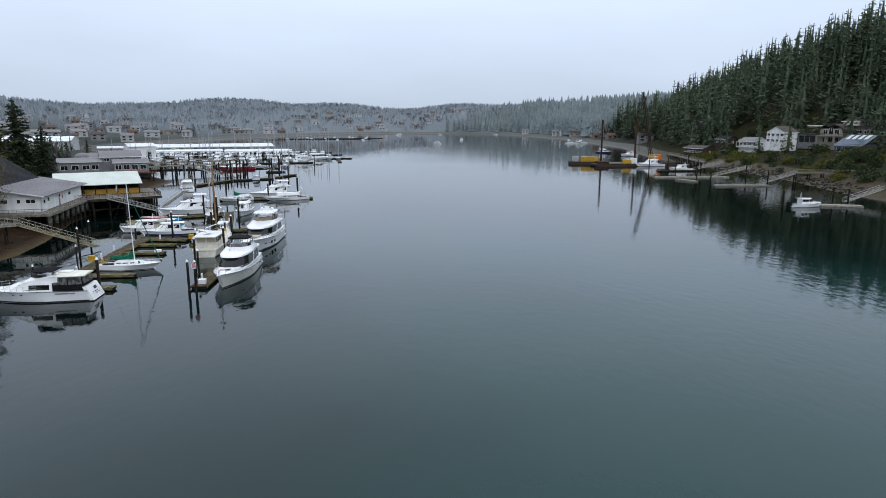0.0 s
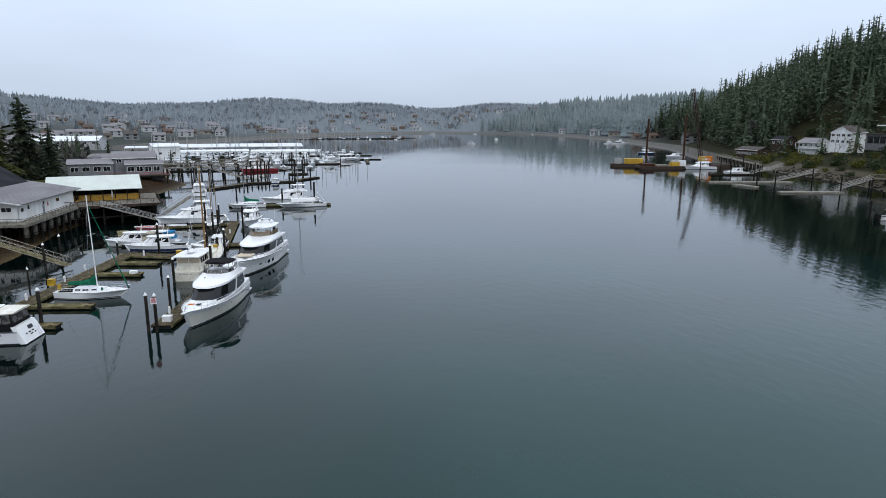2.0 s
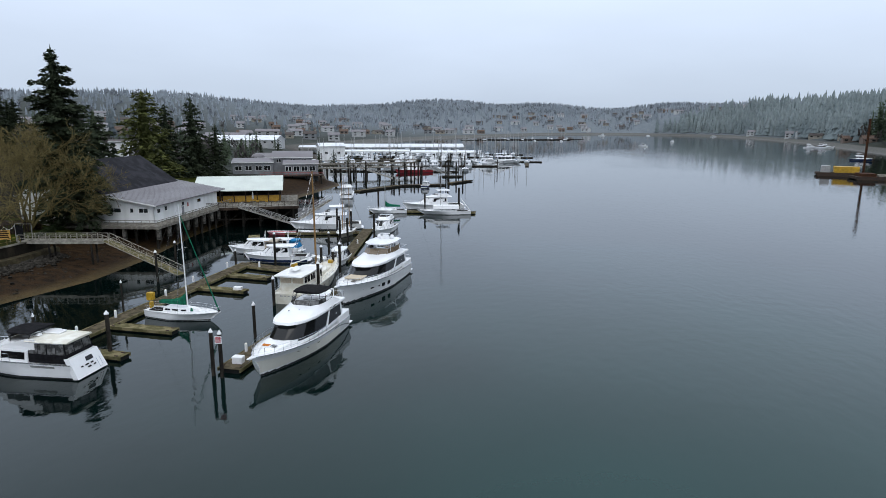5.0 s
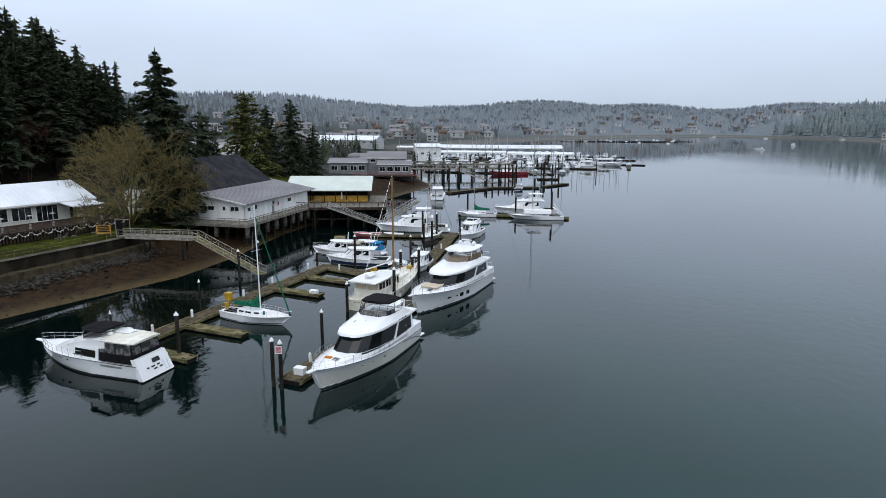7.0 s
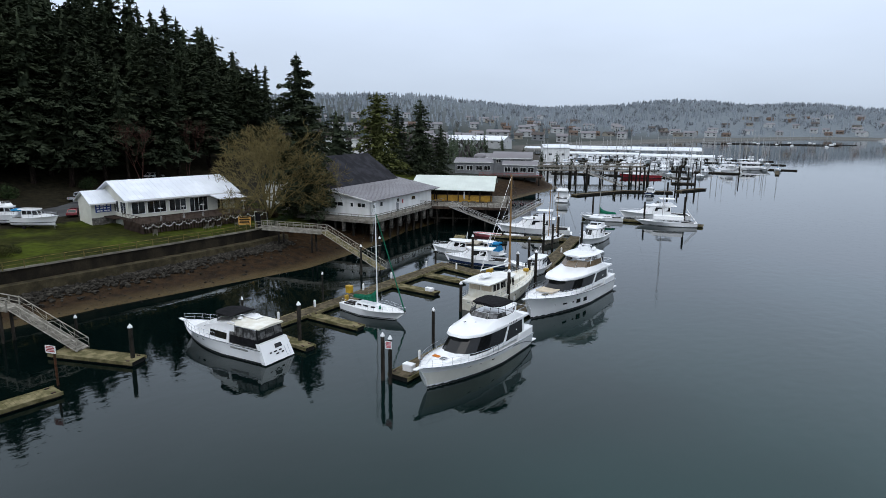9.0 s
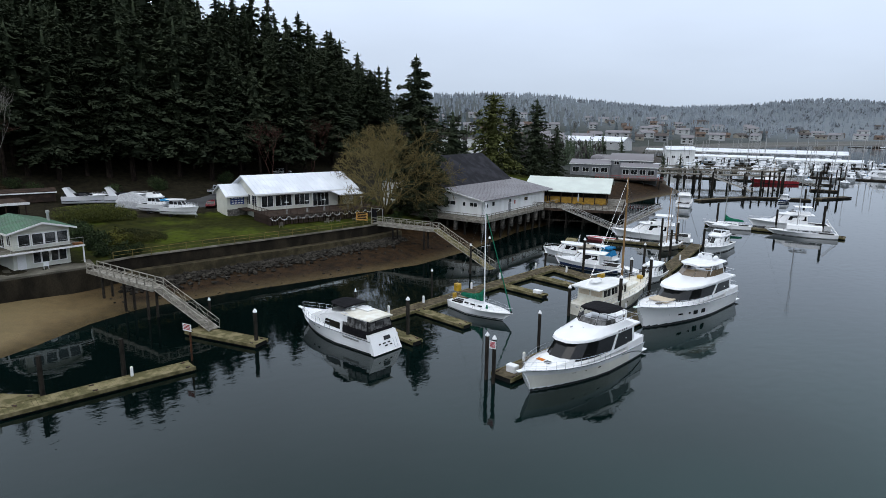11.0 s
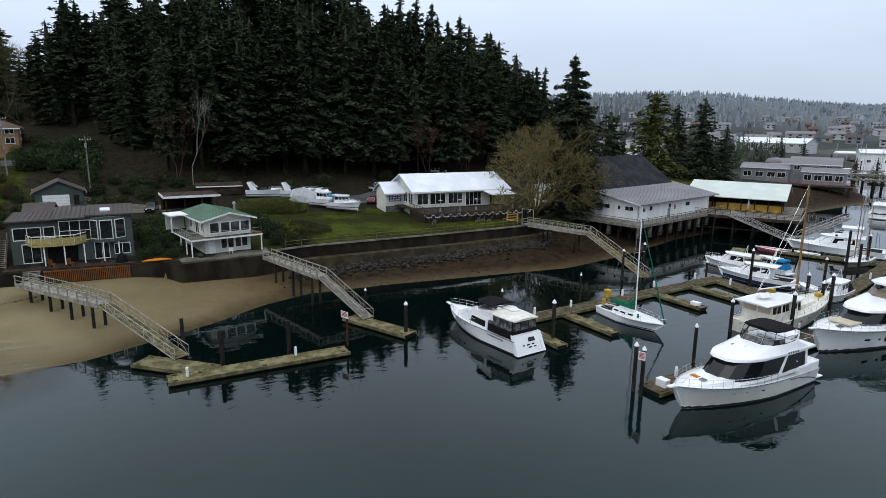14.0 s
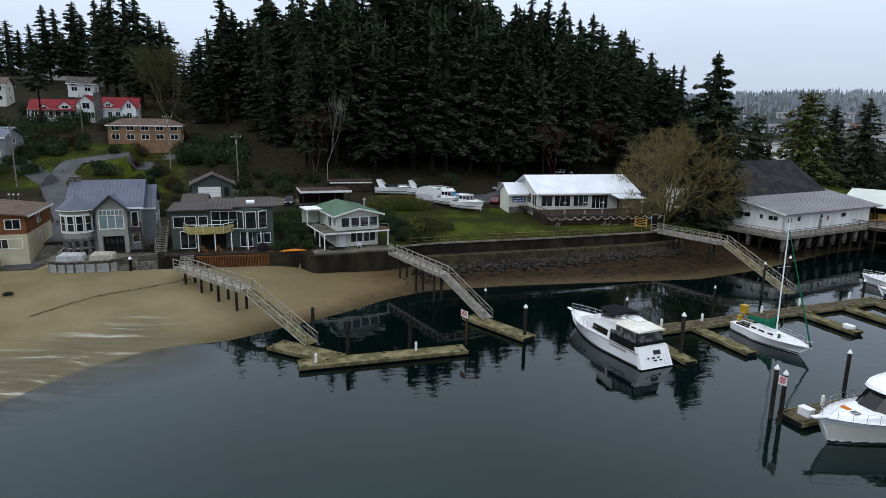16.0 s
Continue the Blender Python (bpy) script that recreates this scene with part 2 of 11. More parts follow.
M["leaf"] = mat("evergreen_shrub_leaves", (0.034, 0.052, 0.018), 0.85, var=0.25, scale=1.0, second=(0.018, 0.030, 0.011), rnd=0.3, island=0.5, spec=0.15)
M["leaf_hedge"] = mat("clipped_hedge_leaves", (0.115, 0.125, 0.03), 0.85, var=0.25, scale=1.0, second=(0.07, 0.08, 0.022), island=0.4, spec=0.1)
M["leaf_mound"] = mat("dark_olive_bush_leaves", (0.06, 0.06, 0.018), 0.85, var=0.25, scale=0.6, second=(0.02, 0.024, 0.009), island=0.4, spec=0.1)
M["leaf_east"] = mat("hillside_shrub_leaves", (0.035, 0.05, 0.02), 0.75, var=0.25, scale=1.0, second=(0.018, 0.027, 0.011), rnd=0.4, island=0.5, spec=0.15)
M["leaf_yellow"] = mat("yellow_green_shrub_leaves", (0.10, 0.095, 0.02), 0.7, var=0.25, scale=1.0, second=(0.05, 0.055, 0.012), rnd=0.3, island=0.5)
M["leaf_rust"] = mat("rusty_winter_shrub", (0.062, 0.046, 0.026), 0.85, var=0.25, scale=1.0, second=(0.035, 0.022, 0.012), rnd=0.3, island=0.5)
M["car_white"] = mat("white_car_paint", (0.72, 0.74, 0.75), 0.2, coat=0.5, var=0.02)
M["car_dark"] = mat("black_car_paint", (0.02, 0.022, 0.026), 0.15, coat=0.6, var=0.05)
M["car_grey"] = mat("silver_car_paint", (0.32, 0.34, 0.35), 0.25, 0.4, coat=0.4, var=0.04)
M["car_red"] = mat("dark_red_car_paint", (0.16, 0.012, 0.02), 0.2, coat=0.5, var=0.04)
M["blue_sign"] = mat("blue_sign_paint", (0.025, 0.06, 0.24), 0.5, var=0.06)
M["amber_sign"] = mat("amber_sign_paint", (0.55, 0.30, 0.06), 0.55, var=0.06)
M["black_paint"] = mat("black_lettering", (0.012, 0.012, 0.012), 0.6)
M["red_paint"] = mat("dull_red_paint", (0.35, 0.05, 0.045), 0.5, var=0.1)
M["pink_paint"] = mat("faded_red_boat_paint", (0.52, 0.12, 0.14), 0.5, var=0.1)
M["crane_black"] = mat("black_crane_steel", (0.03, 0.028, 0.028), 0.6, var=0.2, second=(0.07, 0.04, 0.03))
M["hull_black"] = mat("black_barge_hull", (0.03, 0.03, 0.032), 0.7, var=0.2, second=(0.07, 0.045, 0.03))
M["solar"] = mat("blue_glass_roof", (0.06, 0.10, 0.16), 0.12, var=0.2)
M["fence_wood"] = mat("yellowed_fence_timber", (0.17, 0.135, 0.045), 0.85, var=0.2, scale=1.5, second=(0.09, 0.075, 0.03), rnd=0.15)
M["bulb"] = mat("frosted_white_bulb", (0.8, 0.78, 0.7), 0.3, var=0.02)

# ground: beach sand, wet mud, grass and leaf litter by height and place
def ground_material():
    m = bpy.data.materials.new("shore_ground")
    m.use_nodes = True
    n, l = m.node_tree.nodes, m.node_tree.links
    b = n["Principled BSDF"]
    tc = n.new("ShaderNodeTexCoord")
    sep = n.new("ShaderNodeSeparateXYZ")
    l.new(tc.outputs["Object"], sep.inputs[0])

    def noise_at(scale, detail=6, vec=None, rough=0.5):
        t = n.new("ShaderNodeTexNoise")
        t.inputs["Scale"].default_value, t.inputs["Detail"].default_value, t.inputs["Roughness"].default_value = scale, detail, rough
        l.new(vec or tc.outputs["Object"], t.inputs["Vector"])
        return t.outputs[0]

    def ramp(src, stops):
        r = n.new("ShaderNodeValToRGB")
        e = r.color_ramp.elements
        e[0].position, e[0].color = stops[0][0], (*stops[0][1], 1)
        e[1].position, e[1].color = stops[-1][0], (*stops[-1][1], 1)
        for p, c in stops[1:-1]:
            e.new(p).color = (*c, 1)
        l.new(src, r.inputs[0])
        return r.outputs[0]

    def remap(src, a, b2, c=0.0, d=1.0):
        r = n.new("ShaderNodeMapRange")
        for k, v in (("From Min", a), ("From Max", b2), ("To Min", c), ("To Max", d)):
            r.inputs[k].default_value = v
        l.new(src, r.inputs[0])
        return r.outputs[0]

    def mixed(f, a, c):
        x = n.new("ShaderNodeMix")
        x.data_type = "RGBA"
        l.new(f, x.inputs[0])
        l.new(a, x.inputs[6])
        l.new(c, x.inputs[7])
        return x.outputs[2]

    def math_node(op, a, c):
        x = n.new("ShaderNodeMath")
        x.operation = op
        for i, v in ((0, a), (1, c)):
            if isinstance(v, float):
                x.inputs[i].default_value = v
            else:
                l.new(v, x.inputs[i])
        return x.outputs[0]

    big, midn, fine = noise_at(0.12), noise_at(0.9), noise_at(9.0, 4)
    stretch = n.new("ShaderNodeMapping")
    stretch.inputs["Scale"].default_value = (1.0, 0.07, 1)
    stretch.inputs["Rotation"].default_value = (0, 0, radians(28))
    l.new(tc.outputs["Object"], stretch.inputs[0])
    streak = noise_at(1.1, 6, stretch.outputs[0], 0.62)
    sand = ramp(big, [(0.35, (0.145, 0.118, 0.062)), (0.65, (0.215, 0.176, 0.098))])
    mud = ramp(midn, [(0.35, (0.012, 0.0075, 0.004)), (0.62, (0.033, 0.019, 0.009))])
    shell = ramp(streak, [(0.42, (0.11, 0.094, 0.058)), (0.55, (0.15, 0.13, 0.085)), (0.64, (0.42, 0.41, 0.37))])
    grass = ramp(midn, [(0.3, (0.026, 0.038, 0.004)), (0.65, (0.060, 0.076, 0.008))])
    worn = ramp(midn, [(0.3, (0.012, 0.014, 0.003)), (0.7, (0.030, 0.032, 0.006))])
    grass = mixed(remap(big, 0.42, 0.6), worn, grass)
    litter = ramp(midn, [(0.3, (0.010, 0.009, 0.006)), (0.7, (0.028, 0.024, 0.014))])
    town = ramp(big, [(0.3, (0.03, 0.035, 0.03)), (0.7, (0.06, 0.066, 0.06))])
    wob = math_node("MULTIPLY", math_node("SUBTRACT", big, 0.5), 26.0)
    y_w = math_node("ADD", sep.outputs["Y"], wob)
    # sand flat to the south, brown mud and cobble further north
    beach = mixed(math_node("MULTIPLY", remap(y_w, 36.0, 58.0), 0.7), sand, ramp(midn, [(0.3, (0.075, 0.047, 0.02)), (0.7, (0.12, 0.078, 0.034))]))
    beach = mixed(remap(y_w, 56.0, 68.0), beach, mud)
    wet = ramp(midn, [(0.3, (0.045, 0.032, 0.014)), (0.7, (0.075, 0.053, 0.024))])
    beach = mixed(math_node("MULTIPLY", remap(sep.outputs["Z"], 0.55, 0.1), remap(y_w, 24.0, 44.0)), beach, wet)
    beach = mixed(math_node("MULTIPLY", remap(y_w, 36.0, 24.0), remap(sep.outputs["Z"], 1.35, 0.85)), beach, shell)
    zz = math_node("ADD", sep.outputs["Z"], math_node("MULTIPLY", math_node("SUBTRACT", midn, 0.5), 0.5))
    east = math_node("MULTIPLY", remap(sep.outputs["X"], 60.0, 62.0), remap(sep.outputs["Y"], 760.0, 560.0))
    beach = mixed(east, beach, ramp(midn, [(0.3, (0.035, 0.03, 0.02)), (0.7, (0.085, 0.07, 0.045))]))
    # northward the beach greys out, haze painted into its colour
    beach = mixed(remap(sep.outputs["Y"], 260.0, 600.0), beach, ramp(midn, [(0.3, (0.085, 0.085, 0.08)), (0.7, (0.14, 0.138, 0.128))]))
    upland = mixed(remap(sep.outputs["Y"], 195.0, 240.0), litter, town)
    # far upland fades to blue-grey, the haze mixed into the ground colour
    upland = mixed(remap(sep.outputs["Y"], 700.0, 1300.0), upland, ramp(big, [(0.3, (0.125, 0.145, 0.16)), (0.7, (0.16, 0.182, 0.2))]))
    upland = mixed(east, upland, ramp(midn, [(0.3, (0.014, 0.016, 0.008)), (0.7, (0.035, 0.035, 0.017))]))
    x_lawn = math_node("ADD", sep.outputs["X"], math_node("MULTIPLY", math_node("SUBTRACT", midn, 0.5), 6.0))
    lawn = math_node("MULTIPLY", remap(x_lawn, -119.0, -117.0), remap(sep.outputs["X"], 0.0, -1.0))
    lawn = math_node("MULTIPLY", lawn, math_node("MULTIPLY", remap(y_w, 55.0, 60.0), remap(y_w, 128.0, 122.0)))
    upper_lawn = math_node("MULTIPLY", math_node("MULTIPLY", remap(x_lawn, -171.0, -169.0), remap(x_lawn, -137.0, -139.0)), remap(y_w, 24.0, 20.0))
    field = math_node("MULTIPLY", math_node("MULTIPLY", remap(x_lawn, -175.0, -172.0), remap(x_lawn, -128.0, -131.0)), math_node("MULTIPLY", remap(y_w, 176.0, 180.0), remap(y_w, 214.0, 208.0)))
    lawn = math_node("MAXIMUM", math_node("MAXIMUM", lawn, upper_lawn), field)
    upland = mixed(lawn, upland, grass)
    col = mixed(remap(zz, 3.1, 3.5), beach, upland)
    g = n.new("ShaderNodeVectorMath")
    g.operation = "SCALE"
    l.new(col, g.inputs[0])
    l.new(remap(fine, 0.3, 0.7, 0.84, 1.14), g.inputs["Scale"])
    l.new(g.outputs[0], b.inputs["Base Color"])
    l.new(remap(zz, 0.1, 1.6, 0.6, 0.95), b.inputs["Roughness"])
    b.inputs["Specular IOR Level"].default_value = 0.06
    bp = n.new("ShaderNodeBump")
    bp.inputs["Strength"].default_value, bp.inputs["Distance"].default_value = 0.6, 0.12
    l.new(fine, bp.inputs["Height"])
    l.new(bp.outputs[0], b.inputs["Normal"])
    return m


def water_material():
    m = bpy.data.materials.new("still_harbour_water")
    m.use_nodes = True
    n, l = m.node_tree.nodes, m.node_tree.links
    b = n["Principled BSDF"]
    b.inputs["IOR"].default_value = 1.333
    tc = n.new("ShaderNodeTexCoord")
    big = n.new("ShaderNodeTexNoise")
    big.inputs["Scale"].default_value, big.inputs["Detail"].default_value = 0.012, 4
    l.new(tc.outputs["Object"], big.inputs["Vector"])
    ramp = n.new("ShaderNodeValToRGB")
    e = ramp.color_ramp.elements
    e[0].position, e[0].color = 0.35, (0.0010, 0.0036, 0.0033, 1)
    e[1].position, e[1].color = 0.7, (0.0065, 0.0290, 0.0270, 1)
    # open water is greener; west and north, dark shore reflections are painted in
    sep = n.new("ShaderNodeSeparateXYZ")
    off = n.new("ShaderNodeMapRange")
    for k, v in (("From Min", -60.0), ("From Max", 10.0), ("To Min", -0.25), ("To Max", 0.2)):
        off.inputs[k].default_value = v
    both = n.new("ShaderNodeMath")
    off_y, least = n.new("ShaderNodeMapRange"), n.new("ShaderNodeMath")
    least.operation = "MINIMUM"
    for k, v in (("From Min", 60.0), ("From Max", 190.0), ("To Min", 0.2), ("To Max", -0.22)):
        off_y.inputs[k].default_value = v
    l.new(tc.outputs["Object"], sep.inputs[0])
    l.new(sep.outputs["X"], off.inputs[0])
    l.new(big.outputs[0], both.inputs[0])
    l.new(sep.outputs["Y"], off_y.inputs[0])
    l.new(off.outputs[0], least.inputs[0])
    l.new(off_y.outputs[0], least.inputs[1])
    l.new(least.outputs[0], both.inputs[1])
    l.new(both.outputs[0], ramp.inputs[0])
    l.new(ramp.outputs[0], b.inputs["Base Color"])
    # patches of wind ripple on otherwise slick water
    patch = n.new("ShaderNodeMapRange")
    for k, v in (("From Min", 0.35), ("From Max", 0.7), ("To Min", 0.45), ("To Max", 1.0)):
        patch.inputs[k].default_value = v
    l.new(big.outputs[0], patch.inputs[0])
    rip = n.new("ShaderNodeTexNoise")
    rip.inputs["Scale"].default_value, rip.inputs["Detail"].default_value = 0.9, 3
    mp = n.new("ShaderNodeMapping")
    mp.inputs["Scale"].default_value, mp.inputs["Rotation"].default_value = (1.0, 0.55, 1), (0, 0, radians(40))
    l.new(tc.outputs["Object"], mp.inputs[0])
    l.new(mp.outputs[0], rip.inputs["Vector"])
    swell = n.new("ShaderNodeTexNoise")
    swell.inputs["Scale"].default_value, swell.inputs["Detail"].default_value = 0.22, 2
    l.new(mp.outputs[0], swell.inputs["Vector"])
    b1, b2 = n.new("ShaderNodeBump"), n.new("ShaderNodeBump")
    b1.inputs["Distance"].default_value, b2.inputs["Distance"].default_value = 0.045, 0.03
    b2.inputs["Strength"].default_value = 0.5
    windy, gust = n.new("ShaderNodeMapRange"), n.new("ShaderNodeMath")
    gust.operation = "MULTIPLY"
    for k, v in (("From Min", 130.0), ("From Max", 420.0), ("To Min", 0.8), ("To Max", 1.1)):
        windy.inputs[k].default_value = v
    l.new(sep.outputs["Y"], windy.inputs[0])
    l.new(patch.outputs[0], gust.inputs[0])
    lee, calm = n.new("ShaderNodeMapRange"), n.new("ShaderNodeMath")
    calm.operation = "MULTIPLY"
    for k, v in (("From Min", -64.0), ("From Max", -30.0), ("To Min", 0.36), ("To Max", 1.0)):
        lee.inputs[k].default_value = v
    l.new(sep.outputs["X"], lee.inputs[0])
    l.new(windy.outputs[0], calm.inputs[0])
    l.new(lee.outputs[0], calm.inputs[1])
    l.new(calm.outputs[0], gust.inputs[1])
    l.new(gust.outputs[0], b1.inputs["Strength"])
    l.new(rip.outputs[0], b1.inputs["Height"])
    l.new(swell.outputs[0], b2.inputs["Height"])
    l.new(b2.outputs[0], b1.inputs["Normal"])
    l.new(b1.outputs[0], b.inputs["Normal"])
    # clear shallows over the sand flat
    lean, flat_d, shallow, north, alpha = n.new("ShaderNodeMath"), n.new("ShaderNodeMath"), n.new("ShaderNodeMapRange"), n.new("ShaderNodeMapRange"), n.new("ShaderNodeMath")
    lean.operation, flat_d.operation, alpha.operation = "MULTIPLY_ADD", "ADD", "MAXIMUM"
    lean.inputs[1].default_value, lean.inputs[2].default_value = 0.6, 39.0
    l.new(sep.outputs["Y"], lean.inputs[0])
    l.new(sep.outputs["X"], flat_d.inputs[0])
    l.new(lean.outputs[0], flat_d.inputs[1])
    for node, spec in ((shallow, (-2.0, 9.0, 0.3, 1.0)), (north, (30.0, 40.0, 0.0, 1.0))):
        for k, v in zip(("From Min", "From Max", "To Min", "To Max"), spec):
            node.inputs[k].default_value = v
    l.new(flat_d.outputs[0], shallow.inputs[0])
    l.new(sep.outputs["Y"], north.inputs[0])
    l.new(shallow.outputs[0], alpha.inputs[0])
    l.new(north.outputs[0], alpha.inputs[1])
    l.new(alpha.outputs[0], b.inputs["Alpha"])
    b.inputs["Roughness"].default_value = 0.03
    b.inputs["Specular Tint"].default_value = (0.62, 1.0, 0.96, 1)
    return m


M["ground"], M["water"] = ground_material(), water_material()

# ---------------------------------------------------------------- mesh helpers
def mesh_of(bm, name, material, smooth=False):
    me = bpy.data.meshes.new(name)
    bm.to_mesh(me)
    bm.free()
    me.materials.append(material)
    if smooth:
        me.polygons.foreach_set("use_smooth", [True] * len(me.polygons))
        me.set_sharp_from_angle(angle=radians(34))
    return me


def part(name, bm, material, parent=None, label="", smooth=False):
    """Links a bmesh as one mesh object, under a thing or a part."""
    ob = new(name, mesh_of(bm, name, material, smooth))
    ob.parent = parent
    if label:
        ob["label"] = label
    return ob


def from_arrays(name, verts, faces, material, parent=None):
    me = bpy.data.meshes.new(name)
    me.from_pydata([tuple(v) for v in verts], [], faces)
    me.materials.append(material)
    ob = new(name, me)
    ob.parent = parent
    return ob


def share(ob, name, parent, m):
    """Another object on the same mesh."""
    o = new(name, ob.data)
    o.parent, o.matrix_local = parent, m
    return o


def empty(name, m, label, category, group="", kind=""):
    ob = new(name)
    ob.matrix_world = m
    return tagged(ob, label, category, group, kind)


def add_box(bm, x0, x1, y0, y1, z0, z1, bevel=0.0):
    vs = [bm.verts.new(p) for p in ((x0, y0, z0), (x1, y0, z0), (x1, y1, z0), (x0, y1, z0), (x0, y0, z1), (x1, y0, z1), (x1, y1, z1), (x0, y1, z1))]
    fs = [bm.faces.new([vs[i] for i in f]) for f in ((3, 2, 1, 0), (4, 5, 6, 7), (0, 1, 5, 4), (1, 2, 6, 5), (2, 3, 7, 6), (3, 0, 4, 7))]
    if bevel:
        es = {e for f in fs for e in f.edges}
        bmesh.ops.bevel(bm, geom=list(es), offset=bevel, segments=1, affect="EDGES")
    return bm


def box(*a, **k):
    return add_box(bmesh.new(), *a, **k)


def add_tube(bm, a, b, r0, r1=None, sides=6, cap=True):
    a, b = Vector(a), Vector(b)
    r1 = r0 if r1 is None else r1
    q = (b - a).to_track_quat("Z", "Y")
    rings = []
    for p, r in ((a, r0), (b, r1)):
        rings.append([bm.verts.new(p + q @ Vector((r * math.cos(2 * math.pi * i / sides), r * math.sin(2 * math.pi * i / sides), 0))) for i in range(sides)])
    for i in range(sides):
        j = (i + 1) % sides
        bm.faces.new((rings[0][i], rings[0][j], rings[1][j], rings[1][i]))
    if cap:
        bm.faces.new(rings[1])
        bm.faces.new(rings[0][::-1])
    return bm


def tube(*a, **k):
    return add_tube(bmesh.new(), *a, **k)


def add_path(bm, pts, r, sides=5):
    """A bent round bar through the points, as one unbroken skin."""
    P = [Vector(p) for p in pts]
    P = [p for i, p in enumerate(P) if i == 0 or (p - P[i - 1]).length > 1e-5]
    if len(P) < 2:
        return bm
    prev = None
    for i, p in enumerate(P):
        t = (P[min(i + 1, len(P) - 1)] - P[max(i - 1, 0)])
        t = t.normalized() if t.length > 1e-6 else (P[i] - P[i - 1]).normalized()
        u = t.cross(Vector((0, 0, 1)) if abs(t.z) < 0.9 else Vector((1, 0, 0))).normalized()
        v = t.cross(u)
        if prev is not None:
            # keep the ring's start beside the last one's, so that the skin does not twist
            q = min(range(sides * 2), key=lambda k: (u * math.cos(math.pi * k / sides) + v * math.sin(math.pi * k / sides) - last).length)
            a = math.pi * q / sides
            u, v = u * math.cos(a) + v * math.sin(a), v * math.cos(a) - u * math.sin(a)
        last = u
        ring = [bm.verts.new(p + r * (u * math.cos(2 * math.pi * k / sides) + v * math.sin(2 * math.pi * k / sides))) for k in range(sides)]
        if prev is None:
            bm.faces.new(ring[::-1])
        else:
            for k in range(sides):
                bm.faces.new((prev[k], prev[(k + 1) % sides], ring[(k + 1) % sides], ring[k]))
        prev = ring
    bm.faces.new(prev)
    return bm


def path(pts, r, sides=5):
    return add_path(bmesh.new(), pts, r, sides)


def add_prism(bm, pts, vec):
    """A polygon (3D points) pushed along vec."""
    vec = Vector(vec)
    lo = [bm.verts.new(p) for p in pts]
    hi = [bm.verts.new(Vector(p) + vec) for p in pts]
    n = len(pts)
    bm.faces.new(lo[::-1])
    bm.faces.new(hi)
    for i in range(n):
        j = (i + 1) % n
        bm.faces.new((lo[i], lo[j], hi[j], hi[i]))
    bmesh.ops.recalc_face_normals(bm, faces=bm.faces)
    return bm


def prism(pts, vec):
    return add_prism(bmesh.new(), pts, vec)


def add_loft(bm, rings, closed=True, ends=True):
    vs = [[bm.verts.new(p) for p in r] for r in rings]
    n = len(rings[0])
    for a, b in zip(vs, vs[1:]):
        for i in range(n if closed else n - 1):
            j = (i + 1) % n
            bm.faces.new((a[i], a[j], b[j], b[i]))
    if ends:
        bm.faces.new(vs[0][::-1])
        bm.faces.new(vs[-1])
    bmesh.ops.recalc_face_normals(bm, faces=bm.faces)
    return bm


def loft(rings, closed=True, ends=True):
    return add_loft(bmesh.new(), rings, closed, ends)


def dome(r, z0=0.0, h=None, seg=12):
    h = h or r
    rings = [[(r * math.cos(2 * math.pi * i / seg) * math.cos(t), r * math.sin(2 * math.pi * i / seg) * math.cos(t), z0 + h * math.sin(t)) for i in range(seg)] for t in (0.0, 0.35, 0.7, 1.05, 1.35, 1.52)]
    return loft(rings)


# ---------------------------------------------------------------- the lie of the land
def lerp(x, xs, ys):
    return np.interp(x, xs, ys)


def wall_x(y):
    """Line of the seawall on the west shore."""
    return lerp(y, [-600, 7.6, 8.2, 13.8, 14.4, 27.6, 28.4, 43, 47, 49, 60, 66, 89, 104, 112, 130, 5000], [-84, -84, -96, -96, -88.8, -88.8, -84.9, -85.2, -84.6, -82.4, -84.2, -86.2, -88.2, -90, -92, -92, -92])


def west_x(y):
    return lerp(y, [-600, 0, 18, 24, 28, 33, 40, 46, 52, 58, 64, 75, 105, 118, 140, 165, 200, 225, 243, 262, 278, 300, 400, 500, 700, 900, 1100, 1300, 1500],
                [-30, -40, -46, -50, -56, -59.8, -61, -64.5, -68.2, -73, -76, -76.6, -75.5, -79, -88, -94, -104, -109, -112, -130, -140, -170, -215, -300, -330, -330, -300, -260, -200])


def east_x(y):
    return lerp(y, [-600, 0, 100, 208, 260, 311, 426, 600, 900, 1060, 1200, 1300, 1380, 1450, 2000], [140, 140, 136, 130, 137, 138, 130, 154, 150, 127, 100, 70, -20, -120, -400])


def north_y(x):
    return lerp(x, [-2000, -400, -240, -100, 0, 100, 3000], [1250, 1260, 1370, 1460, 1500, 1500, 1500])


